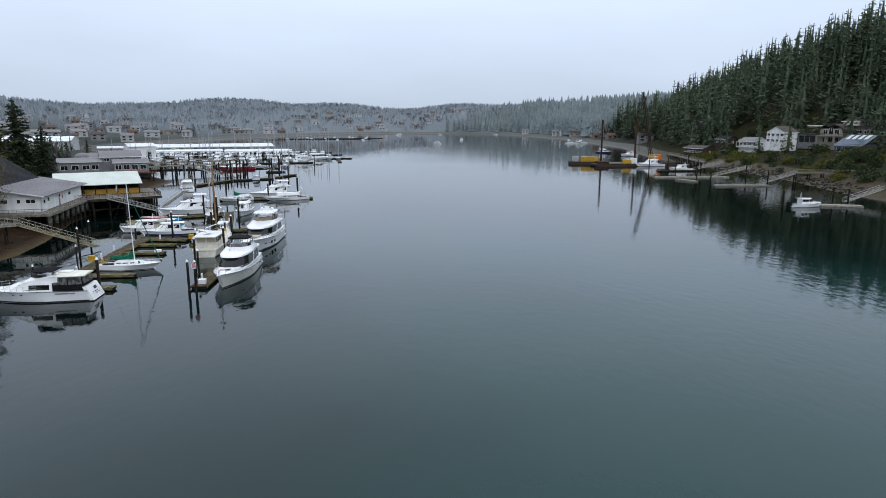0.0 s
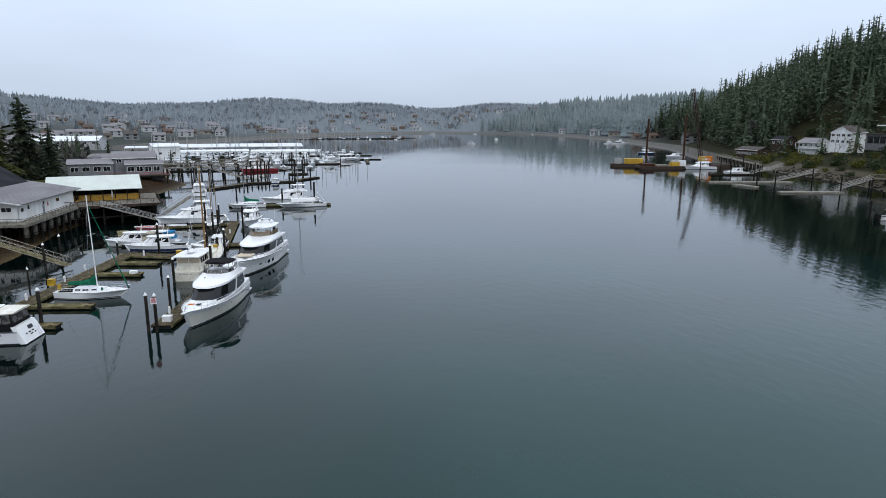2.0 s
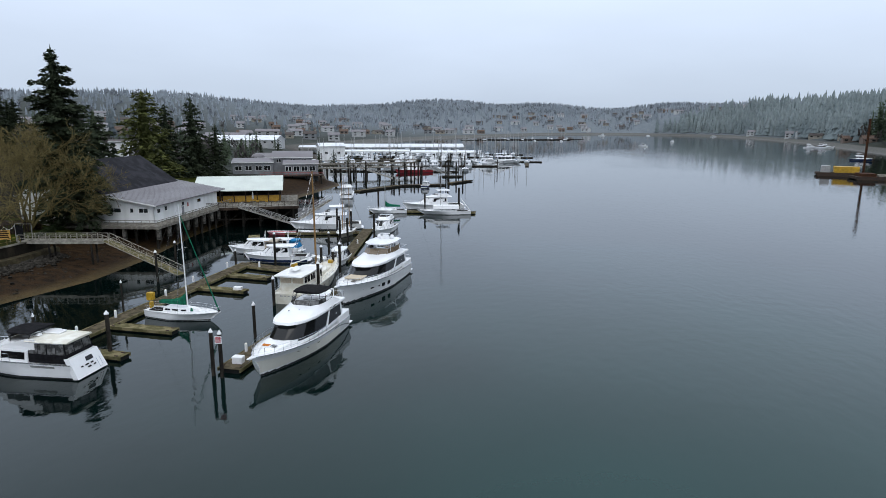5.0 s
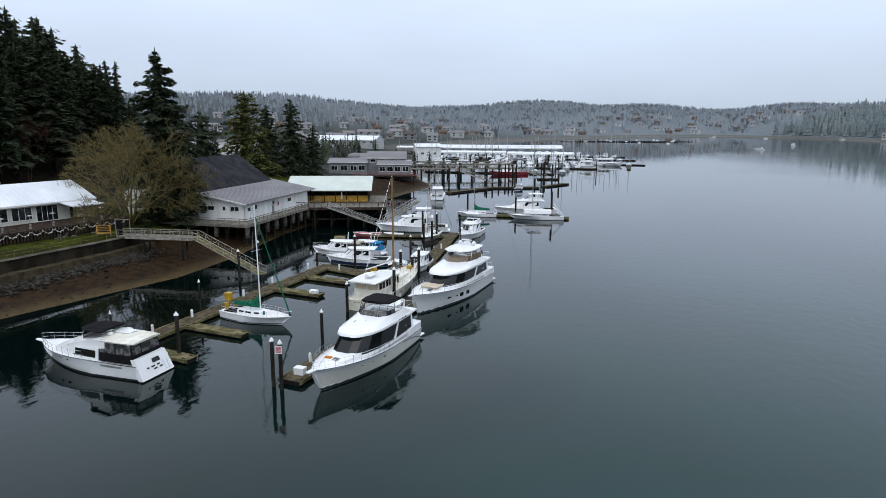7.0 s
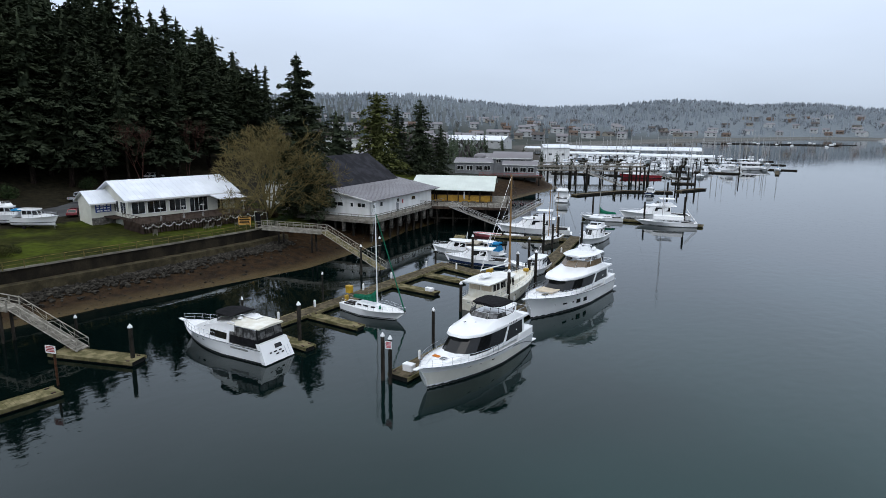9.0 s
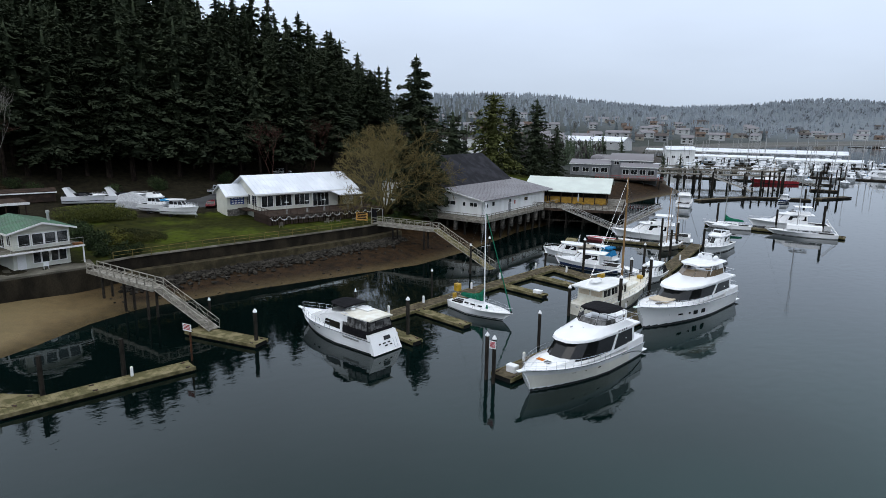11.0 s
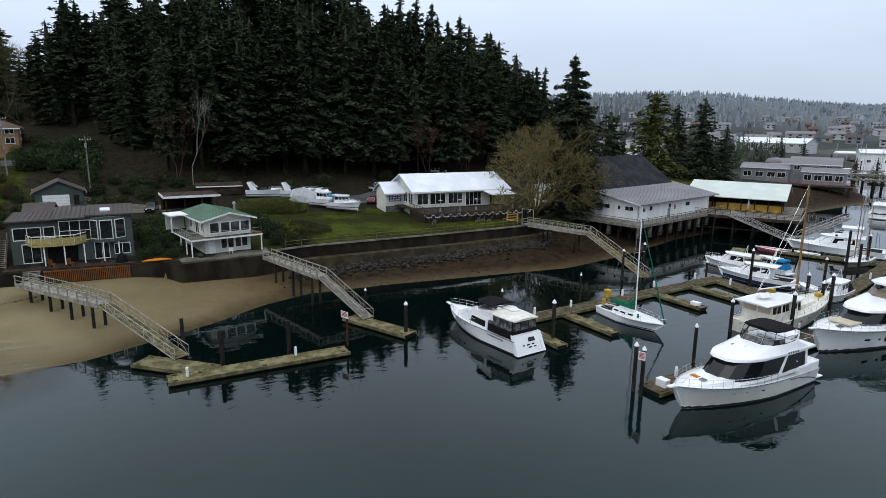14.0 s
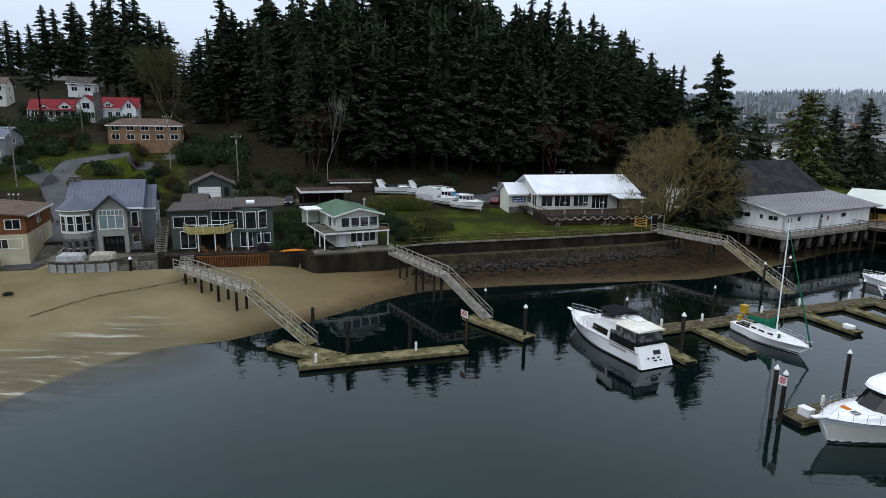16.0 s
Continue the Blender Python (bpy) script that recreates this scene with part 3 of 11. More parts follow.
def ground_z(x, y):
    x, y = np.asarray(x, float), np.asarray(y, float)
    dw, de, dn = west_x(y) - x, x - east_x(y), (y - north_y(x))
    wx = wall_x(y)
    # west shore: beach, seawall step, bench, wooded hill
    beach = lerp(dw, [-60, -15, 0, 4, 9, 16, 30], [-7, -2.5, 0, 0.75, 1.45, 2.2, 2.6])
    low = lerp(dw, [-60, -15, 0, 4, 9, 16, 22, 40], [-7, -2.5, 0, 0.65, 1.0, 1.5, 2.2, 2.5])
    kb = lerp(y, [58, 67], [0, 1])
    beach = low * (1 - kb) + beach * kb
    hill = lerp(y, [-100, 10, 45, 60, 130, 170, 240, 400, 5000], [1, 1, 1, 1.0, 1.0, 0.6, 0.25, 0.12, 0.10])
    back = wx - x
    rise = lerp(back, [0, 18, 35, 50, 62, 75, 110, 200, 350, 900], [4.05, 4.5, 5.0, 5.6, 7.5, 12.5, 25, 42, 50, 60])
    south = lerp(back, [0, 18, 35, 50, 66, 86, 106, 200, 350, 900], [4.05, 4.5, 5.0, 6.2, 11.5, 15.5, 20.5, 36, 48, 58])
    k = lerp(y, [24, 44], [0, 1])
    bench = south * (1 - k) + rise * k
    bench = lerp(hill, [0, 1], [0, 1]) * (bench - 4.05) + 4.05
    near = np.where(x < wx - 0.05, bench, beach)
    slope = np.minimum(lerp(dw, [-60, -15, 0, 12, 24, 40], [-7, -2.5, 0, 2.6, 4.6, 5.0]) + np.maximum(0, bench - 5.0), 200)
    k2 = lerp(y, [116, 122], [0, 1])
    west = near * (1 - k2) + slope * k2
    town = lerp(dw, [-60, -10, 0, 10, 30, 150, 400, 700, 1000, 1500], [-7, -2, 0, 2.8, 4.0, 8, 24, 52, 72, 76])
    k3 = lerp(y, [190, 260], [0, 1])
    west = west * (1 - k3) + town * k3
    # east shore: bank, bench of houses, steep wooded hill
    steep = lerp(de, [-60, -12, 0, 8, 20, 40, 70, 120, 200, 300, 900], [-7, -2.5, 0, 2, 4.5, 10, 28, 55, 78, 88, 92])
    easy = lerp(de, [-60, -12, 0, 8, 20, 40, 80, 100, 130, 170, 230, 300, 900], [-7, -2.5, 0, 1.6, 4.2, 7.5, 10.5, 20, 44, 64, 78, 88, 92])
    k4 = lerp(y, [380, 430], [0, 1])
    fall = lerp(y, [0, 430, 560, 650, 720, 820, 1000, 1200, 1500], [1, 1.0, 1.0, 0.9, 0.72, 0.55, 0.5, 0.6, 0.6])
    east = easy * (1 - k4) + steep * k4
    east = np.where(east > 4.5, 4.5 + (east - 4.5) * fall, east)
    roll = 1.10 + 0.14 * np.sin(x / 170) + 0.08 * np.sin(x / 61 + 2)
    far = roll * lerp(dn, [-60, 0, 25, 120, 400, 700, 900, 2500], [-6, 0, 5, 16, 45, 66, 74, 80])
    misty = 24 * np.exp(-((x + 1080) / 260) ** 2 - ((y - 1150) / 300) ** 2)
    return np.maximum(np.maximum(west, east), far) + misty


def gz(x, y):
    return float(ground_z(x, y))


def build_ground():
    us = np.concatenate([np.arange(-3200, -420, 110), np.arange(-420, -50, 7), np.arange(-50, -1, 1.4), [-0.34, -0.12, 0.12], np.arange(1, 48, 1.2), np.arange(52, 190, 12), np.arange(195, 520, 7), np.arange(540, 3300, 120)])
    ys = np.concatenate([np.arange(-700, -20, 60), np.arange(-20, 180, 1.3), np.arange(180, 520, 6), np.arange(520, 1700, 20), np.arange(1700, 4800, 150)])
    U, Y = np.meshgrid(us, ys)
    X = U + wall_x(Y)
    X = np.where(np.abs(U) > 400, U - 92, X)
    Z = ground_z(X, Y)
    rough = 0.10 * np.sin(X * 1.7 + Y * 0.9) * np.sin(Y * 1.3 - X * 0.4) + 0.06 * np.sin(X * 4.1) * np.sin(Y * 3.7)
    Z = Z + np.where((Z > 0.3) & (np.abs(U) > 0.5), rough * np.clip(Z * 0.3, 0, 1), 0)
    h, w = X.shape
    verts = np.stack([X.ravel(), Y.ravel(), Z.ravel()], 1)
    idx = np.arange(h * w).reshape(h, w)
    faces = np.stack([idx[:-1, :-1].ravel(), idx[:-1, 1:].ravel(), idx[1:, 1:].ravel(), idx[1:, :-1].ravel()], 1).tolist()
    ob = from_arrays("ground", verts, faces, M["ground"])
    ob.data.polygons.foreach_set("use_smooth", [True] * len(ob.data.polygons))
    return tagged(ob, "sandy and muddy shore rising to wooded land round a harbour", "ground", kind="structure")


build_ground()
bm = bmesh.new()
bmesh.ops.create_grid(bm, x_segments=2, y_segments=2, size=3200)
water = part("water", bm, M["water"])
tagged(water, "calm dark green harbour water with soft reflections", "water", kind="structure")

# ---------------------------------------------------------------- trees
def crown_arrays(h, r, seed, branches=110, tufts=2600, bare=0.12, ragged=0.4, power=0.62, droop=0.25, size=0.95, gap=0.0, core=0.2, lean=0.45, sides=7, tiers=8):
    """Crown of a conifer: flat needle sprays strung along many boughs round the trunk, over a shaded inner body. Gives triangles."""
    rng = np.random.default_rng(seed)
    s = (np.arange(branches) + rng.random(branches)) / branches
    s = s ** 1.08
    if gap:
        s = np.round(s / gap) * gap + rng.normal(0, gap * 0.16, branches)
    s = np.clip(s, 0, 0.99)
    a = np.arange(branches) * 2.399 + rng.normal(0, 0.35, branches)
    prof = ((1 - s) ** power * 0.95 + 0.04) * np.clip(0.55 + s / 0.2, 0, 1)
    L = r * prof * (1 - ragged * rng.random(branches) ** 1.4)
    tilt = lean * (s - 0.3) + rng.normal(0, 0.12, branches)
    z0 = h * (bare + (0.97 - bare) * s)
    k = rng.choice(branches, tufts, p=(L + 0.02 * r) / (L + 0.02 * r).sum())
    t = 0.06 + 0.94 * rng.random(tufts) ** 0.7
    d = np.stack([np.cos(a[k]), np.sin(a[k]), np.zeros(tufts)], 1)
    side = np.stack([-np.sin(a[k]), np.cos(a[k]), np.zeros(tufts)], 1)
    up = np.array([0, 0, 1.0])
    off = rng.normal(0, 0.17, tufts) * L[k] * (1.15 - 0.8 * t)
    base = d * (L[k] * t)[:, None] + side * off[:, None]
    base[:, 2] += z0[k] + L[k] * (tilt[k] * t - droop * t * t) - 0.35 * np.abs(off) + rng.normal(0, 0.16 * size, tufts)
    ax = d * (0.75 + 0.3 * rng.random(tufts))[:, None] + side * (rng.normal(0, 0.65, tufts) + 1.4 * off / (L[k] + 1e-6))[:, None] + up * rng.normal(-0.22, 0.28, tufts)[:, None]
    ax /= np.linalg.norm(ax, axis=1)[:, None]
    w = np.cross(ax, up + rng.normal(0, 0.5, (tufts, 3)))
    w /= np.linalg.norm(w, axis=1)[:, None] + 1e-9
    ln = size * (0.6 + 0.7 * rng.random(tufts)) * np.clip(0.45 + L[k] / r, 0.5, 1.0) * (1.35 - 0.5 * t)
    wd = ln * (0.24 + 0.16 * rng.random(tufts))
    tri = np.stack([base - ax * (ln * 0.35)[:, None] - w * wd[:, None], base - ax * (ln * 0.35)[:, None] + w * wd[:, None], base + ax * (ln * 0.75)[:, None]], 1)
    out = [tri]
    # inner body
    n, rings = sides, []
    for i in range(tiers):
        q = i / (tiers - 1) * 0.93
        rad = core * r * ((1 - q) ** power * 0.95 + 0.02) * min(1, 0.5 + q / 0.15)
        ang = 6.2832 * (np.arange(n) + 0.5 * (i % 2)) / n
        m = rad * (0.75 + 0.5 * rng.random(n))
        rings.append(np.stack([m * np.cos(ang), m * np.sin(ang), h * (bare + (0.97 - bare) * q) + h * 0.012 * rng.normal(0, 1, n)], 1))
    body = []
    for lo, hi in zip(rings, rings[1:]):
        for j in range(n):
            q = (j + 1) % n
            body += [(lo[j], lo[q], hi[q]), (lo[j], hi[q], hi[j])]
    for j in range(n):
        body.append((rings[-1][j], rings[-1][(j + 1) % n], np.array([0, 0, h])))
    out.append(np.array(body))
    return np.concatenate(out).reshape(-1, 3)


def conifer_mesh(name, *args, **k):
    V = crown_arrays(*args, **k)
    me = bpy.data.meshes.new(name)
    me.from_pydata(V.tolist(), [], np.arange(len(V)).reshape(-1, 3).tolist())
    return me


def trunk_mesh(h, r):
    rings = []
    for t, k in ((0, 1.25), (0.03, 1.0), (0.4, 0.72), (0.75, 0.36), (0.98, 0.05)):
        rings.append([(r * k * math.cos(i * math.pi / 4), r * k * math.sin(i * math.pi / 4), h * t - (0.6 if t == 0 else 0)) for i in range(8)])
    return mesh_of(loft(rings), "trunk", M["bark"])


def make_tree(h, r, seed, material, label, **k):
    e = new("conifer_tree")
    tagged(e, label, "tree")
    t = new("trunk", trunk_mesh(h * 0.97, max(0.12, h * 0.013)))
    t.parent = e
    cm = conifer_mesh("crown", h, r, seed, **k)
    cm.materials.append(material)
    c = new("crown", cm)
    c.parent = e
    return e


def grow(rng, base, direction, length, radius, depth, out, spread=0.5, split=3, up=0.15):
    """Recursive limbs: out collects (a, b, r0, r1)."""
    direction = direction / np.linalg.norm(direction)
    mid = base + direction * length * 0.55
    bend = direction + rng.normal(0, 0.16, 3) + np.array([0, 0, up])
    bend /= np.linalg.norm(bend)
    tip = mid + bend * length * 0.5
    out.append((base, mid, radius, radius * 0.8))
    out.append((mid, tip, radius * 0.8, radius * 0.55))
    if depth == 0:
        return
    for i in range(split):
        d = bend + rng.normal(0, spread, 3) + np.array([0, 0, up])
        st = mid + (tip - mid) * (0.25 + 0.75 * (i + 1) / split)
        grow(rng, st, d, length * (0.6 + 0.22 * rng.random()), radius * 0.52, depth - 1, out, spread, split, up)


def twig_tree(name, h, seed, material, label, depth=5, spread=0.5, stems=1, split=3, radius=None, first=0.3, up=0.15, thin=0.014):
    rng = np.random.default_rng(seed)
    e = new(name)
    tagged(e, label, "tree")
    out = []
    for s in range(stems):
        d0 = np.array([0, 0, 1.0]) + (rng.normal(0, 0.28, 3) if stems > 1 else 0)
        grow(rng, np.array([0, 0, -0.3]), d0, h * first, (radius or h * 0.018) / (1 if stems == 1 else 1.6), depth, out, spread, split, up)
    k_h = h / max(b[2] for a, b, r0, r1 in out)
    out = [(a * k_h, b * k_h, r0, r1) for a, b, r0, r1 in out]
    bt = bmesh.new()
    V, Fc = [], []
    for n_, (a, b, r0, r1) in enumerate(out):
        if n_ < 2:
            add_tube(bt, a, b, r0, r1, 7)
            continue
        ax = (b - a) / (np.linalg.norm(b - a) + 1e-9)
        u = np.cross(ax, [0.3, 0.5, 0.8])
        u /= np.linalg.norm(u) + 1e-9
        v = np.cross(ax, u)
        k = len(V)
        r0, r1 = max(r0, thin), max(r1, thin * 0.7)
        for p, r in ((a, r0), (b, r1)):
            for j in range(3):
                V.append(p + r * (u * math.cos(j * 2.094) + v * math.sin(j * 2.094)))
        for j in range(3):
            q = (j + 1) % 3
            Fc.append((k + j, k + q, k + 3 + q, k + 3 + j))
    part("trunk", bt, material, e)
    from_arrays("crown", V, Fc, material, e)
    return e


def leaf_mesh(name, rx, ry, rz, count, size, seed, material, shell=0.55, flat=0.0):
    """A shrub: small leaf clumps filling a lumpy body."""
    rng = np.random.default_rng(seed)
    V, Fc = [], []
    lumps = [(rng.normal(0, 0.35, 3), 0.5 + 0.3 * rng.random()) for _ in range(7)]
    for _ in range(count):
        c, k = lumps[rng.integers(len(lumps))]
        d = rng.normal(0, 1, 3)
        d /= np.linalg.norm(d)
        p = c + d * k * (shell + (1 - shell) * rng.random())
        if flat:
            p = np.clip(p, -flat, flat) + rng.normal(0, 0.02, 3)
        p = p * np.array([rx, ry, rz])
        p[2] = abs(p[2] + rz * 0.55) - rz * 0.02
        n = len(V)
        a, b = rng.normal(0, 1, 3), rng.normal(0, 1, 3)
        a *= size / np.linalg.norm(a)
        b *= size / np.linalg.norm(b)
        V += [p - a, p + b, p + a]
        Fc.append((n, n + 1, n + 2))
    me = bpy.data.meshes.new(name)
    me.from_pydata([tuple(v) for v in V], [], Fc)
    me.materials.append(material)
    return me


def woods(name, spots, material, label, h0, h1, seed, layers=6, sides=6):
    """Distant trees as one body of jagged tiers, each tree a ragged stack."""
    rng = np.random.default_rng(seed)
    V, Fc = [], []
    for x, y, z in spots:
        h = h0 + (h1 - h0) * rng.random() ** 1.3
        r = h * (0.17 + 0.09 * rng.random())
        for i in range(layers):
            s = i / layers
            zb = z + h * (0.06 + 0.90 * s)
            zt = z + h * min(1.0, 0.06 + 0.90 * s + 1.75 / layers)
            rr = r * ((1 - s) ** 0.8 + 0.04)
            n = len(V)
            V.append((x + rng.normal(0, 0.1), y, zt))
            a0 = rng.random() * 6.28
            for j in range(sides * 2):
                a = a0 + math.pi * j / sides
                k = rr * ((1.0 if j % 2 == 0 else 0.5) * (0.75 + 0.5 * rng.random()))
                V.append((x + k * math.cos(a), y + k * math.sin(a), zb - (0.05 * h if j % 2 == 0 else 0) * rng.random()))
            for j in range(sides * 2):
                Fc.append((n, n + 1 + j, n + 1 + (j + 1) % (sides * 2)))
    ob = from_arrays(name, V, Fc, material)
    ob.data.polygons.foreach_set("use_smooth", [True] * len(ob.data.polygons))
    return tagged(ob, label, "woods", kind="stuff")


def fir_woods(name, spots, material, label, h0, h1, seed, tufts=300):
    """A hillside of firs as one body: six crown patterns set down at many spots."""
    rng = np.random.default_rng(seed)
    pats = [crown_arrays(1.0, 0.185 + 0.025 * (i % 3), seed * 10 + i, branches=48, tufts=tufts, bare=0.1, ragged=0.45, power=0.72 - 0.12 * (i % 2), droop=0.3, size=0.052, core=0.16, sides=4, tiers=4) for i in range(6)]
    parts = []
    for x, y, z in spots:
        h = h0 + (h1 - h0) * rng.random() ** 1.2
        a = 6.283 * rng.random()
        k = h * (0.85 + 0.4 * rng.random())
        p = pats[int(rng.integers(6))]
        parts.append(np.stack([x + k * (p[:, 0] * math.cos(a) - p[:, 1] * math.sin(a)), y + k * (p[:, 0] * math.sin(a) + p[:, 1] * math.cos(a)), z + h * p[:, 2]], 1))
    V = np.concatenate(parts)
    ob = from_arrays(name, V, np.arange(len(V)).reshape(-1, 3).tolist(), material)
    return tagged(ob, label, "woods", kind="stuff")


def round_woods(name, spots, material, label, h0, h1, seed):
    """Distant leafless trees: loose heaps of upright twig clumps."""
    rng = np.random.default_rng(seed)
    V, Fc = [], []
    for x, y, z in spots:
        h = h0 + (h1 - h0) * rng.random()
        for _ in range(18):
            a, t = rng.random() * 6.28, rng.random()
            rr = h * 0.33 * math.sqrt(rng.random())
            px, py, pz = x + rr * math.cos(a), y + rr * math.sin(a), z + h * (0.15 + 0.6 * t)
            w, l = h * 0.07, h * (0.14 + 0.14 * rng.random())
            n = len(V)
            b = rng.random() * 3.14
            V += [(px - w * math.cos(b), py - w * math.sin(b), pz), (px + w * math.cos(b), py + w * math.sin(b), pz), (px + rng.normal(0, w), py + rng.normal(0, w), pz + l), (px, py, pz - l * 0.5)]
            Fc += [(n, n + 1, n + 2), (n, n + 3, n + 1)]
    ob = from_arrays(name, V, Fc, material)
    return tagged(ob, label, "woods", kind="stuff")

# ---------------------------------------------------------------- boats (bow along +y, stern at y = 0, waterline at z = 0)
def berth(stern, bow, z=0.0):
    a = math.degrees(math.atan2(-(bow[0] - stern[0]), bow[1] - stern[1]))
    return pose(stern[0], stern[1], z, 0, 0, a)


class Hull:
    """Lines of a hull: half beam and sheer by station."""

    def __init__(self, L, B, hs, hb, wl=0.92, transom=0.85, full=0.45, power=2.2, curve=1.8, deep=0.45):
        self.L, self.B, self.hs, self.hb, self.wl, self.transom, self.full, self.power, self.curve, self.deep = L, B, hs, hb, wl, transom, full, power, curve, deep

    def half(self, s):
        k = self.transom + (1 - self.transom) * min(1, s / self.full) ** 0.8 if s < self.full else 1 - ((s - self.full) / (1 - self.full)) ** self.power
        return max(0.02, self.B / 2 * k)

    def half_wl(self, s):
        k = self.transom * 0.96 + (1 - self.transom * 0.96) * min(1, s / self.full) ** 0.8 if s < self.full * 0.8 else 1 - max(0, (s - self.full * 0.8) / (1 - self.full * 0.8)) ** (self.power * 0.75)
        return max(0.015, self.B / 2 * 0.92 * k)

    def sheer(self, s):
        return self.hs + (self.hb - self.hs) * s ** self.curve

    def edge(self, s, inset=0.0, dz=0.0):
        return Vector((max(0.0, self.half(s) - inset), s * self.L, self.sheer(s) + dz))

    def side(self, s, t):
        """A point of the topsides: t 0 at the waterline, 1 at the sheer."""
        w, e = Vector((self.half_wl(s), s * self.L * self.wl, 0.06)), self.edge(s)
        p = w.lerp(e, t)
        p.x -= 0.10 * self.B / 2 * math.sin(t * math.pi) * s * s
        return p


STATIONS = [0, 0.08, 0.18, 0.3, 0.42, 0.54, 0.65, 0.75, 0.83, 0.9, 0.95, 0.985, 1.0]


def build_hull(h, parent, material, stripe=None, deck=None, rail=None, deck_drop=0.1):
    rings = []
    for s in STATIONS:
        y = s * h.L * h.wl
        right = [Vector((h.half_wl(s) * 0.75, y, -h.deep * 0.8)), *[h.side(s, t) for t in (0.0, 0.35, 0.7, 1.0)]]
        ring = [Vector((-p.x, p.y, p.z)) for p in right[::-1]] + [Vector((0, y, -h.deep))] + right
        rings.append(ring)
    part("hull", loft(rings, closed=False, ends=True), material, parent, smooth=True)
    bm = bmesh.new()
    prev = None
    for s in STATIONS:
        e = h.edge(s, 0.05, -deck_drop)
        c = [bm.verts.new((-e.x, e.y, e.z)), bm.verts.new((0, e.y, e.z + 0.06)), bm.verts.new((e.x, e.y, e.z))]
        if prev:
            bm.faces.new((prev[0], prev[1], c[1], c[0]))
            bm.faces.new((prev[1], prev[2], c[2], c[1]))
        prev = c
    part("deck", bm, deck or M["deck_white"], parent)
    for sg in (-1, 1):
        pts = [h.edge(s) for s in STATIONS]
        part("rub_rail", path([(sg * (p.x + 0.01), p.y, p.z) for p in pts], 0.045, 5), rail or M["white_plastic"], parent)
    if stripe:
        bm = bmesh.new()
        for sg in (-1, 1):
            lo = [h.side(s, -0.02) for s in STATIONS]
            hi = [h.side(s, 0.09) for s in STATIONS]
            for i in range(len(STATIONS) - 1):
                q = [lo[i], lo[i + 1], hi[i + 1], hi[i]]
                bm.faces.new([bm.verts.new((sg * (p.x + 0.012), p.y, p.z)) for p in (q if sg > 0 else q[::-1])])
        part("boot_stripe", bm, stripe, parent)


def ring_of(prof, z):
    zs = z if isinstance(z, (list, tuple)) else [z] * len(prof)
    right = [Vector((w, y, q)) for (y, w), q in zip(prof, zs)]
    return right + [Vector((-p.x, p.y, p.z)) for p in right[::-1]]


def tier(parent, name, lo, hi, z0, z1, material, label="", bevel=0.05):
    bm = loft([ring_of(lo, z0), ring_of(hi, z1)])
    if bevel:
        es = [e for e in bm.edges if all(abs(v.co.z - (z0 if not isinstance(z0, (list, tuple)) else -99)) > 0.02 for v in e.verts)]
        bmesh.ops.bevel(bm, geom=es, offset=bevel, segments=2, affect="EDGES")
    return part(name, bm, material, parent, label, smooth=True)


def panes(parent, lo, hi, z0, z1, spec, material=None, name="window_pane", off=0.012):
    """Flush panes on the sides of a tier. spec: (segment, u0, u1, v0, v1); segment 'f' is the front, 'b' the back, a number both sides."""
    a, b = ring_of(lo, z0), ring_of(hi, z1)
    n = len(lo)
    for seg, u0, u1, v0, v1 in spec:
        pairs = [(n - 1, n)] if seg == "f" else [(2 * n - 1, 0)] if seg == "b" else [(seg, seg + 1), (2 * n - 1 - seg, 2 * n - 2 - seg)]
        for i, j in pairs:
            def at(u, v):
                return a[i].lerp(a[j], u).lerp(b[i].lerp(b[j], u), v)
            q = [at(u0, v0), at(u1, v0), at(u1, v1), at(u0, v1)]
            nrm = (q[1] - q[0]).cross(q[3] - q[0])
            if nrm.length < 1e-6:
                continue
            nrm.normalize()
            mid = (q[0] + q[2]) / 2
            centre = Vector((0, sum(p.y for p in a) / len(a), mid.z))
            if nrm.dot(mid - centre) < 0:
                nrm = -nrm
            part(name, prism([p - nrm * 0.02 for p in q], nrm * (0.02 + off)), material or M["glass"], parent)


def railing(parent, h, s0, s1, height, n, inset=0.12, mid=True, bow=True, r=0.018, lean=0.0):
    bm = bmesh.new()
    ss = [s0 + (s1 - s0) * i / n for i in range(n + 1)]
    tops = {}
    for sg in (-1, 1):
        tp = []
        for s in ss:
            e = h.edge(s, inset)
            foot = Vector((sg * e.x, e.y, e.z - 0.05))
            top = Vector((sg * e.x * (1 + lean), e.y + 0.05, e.z + height))
            add_tube(bm, foot, top, r, r, 4)
            tp.append(top)
        add_path(bm, tp, r, 4)
        if mid:
            add_path(bm, [(p.x, p.y, p.z - height * 0.5) for p in tp], r * 0.7, 4)
        tops[sg] = tp
    if bow:
        add_tube(bm, tops[-1][-1], tops[1][-1], r, r, 4)
    part("guard_rail", bm, M["steel"], parent)


def portlights(parent, h, spots, w, hh, t=0.55, material=None):
    for s in spots:
        for sg in (-1, 1):
            c = h.side(s, t)
            c2 = h.side(min(1, s + w / h.L), t)
            up = h.side(s, t + 0.1) - h.side(s, t)
            up.normalize()
            q = [c - up * hh / 2, c2 - up * hh / 2, c2 + up * hh / 2, c + up * hh / 2]
            q = [Vector((sg * (p.x), p.y, p.z)) for p in q]
            part("portlight", prism([p - Vector((sg * 0.02, 0, 0)) for p in q], (sg * 0.035, 0, 0)), material or M["glass"], parent)


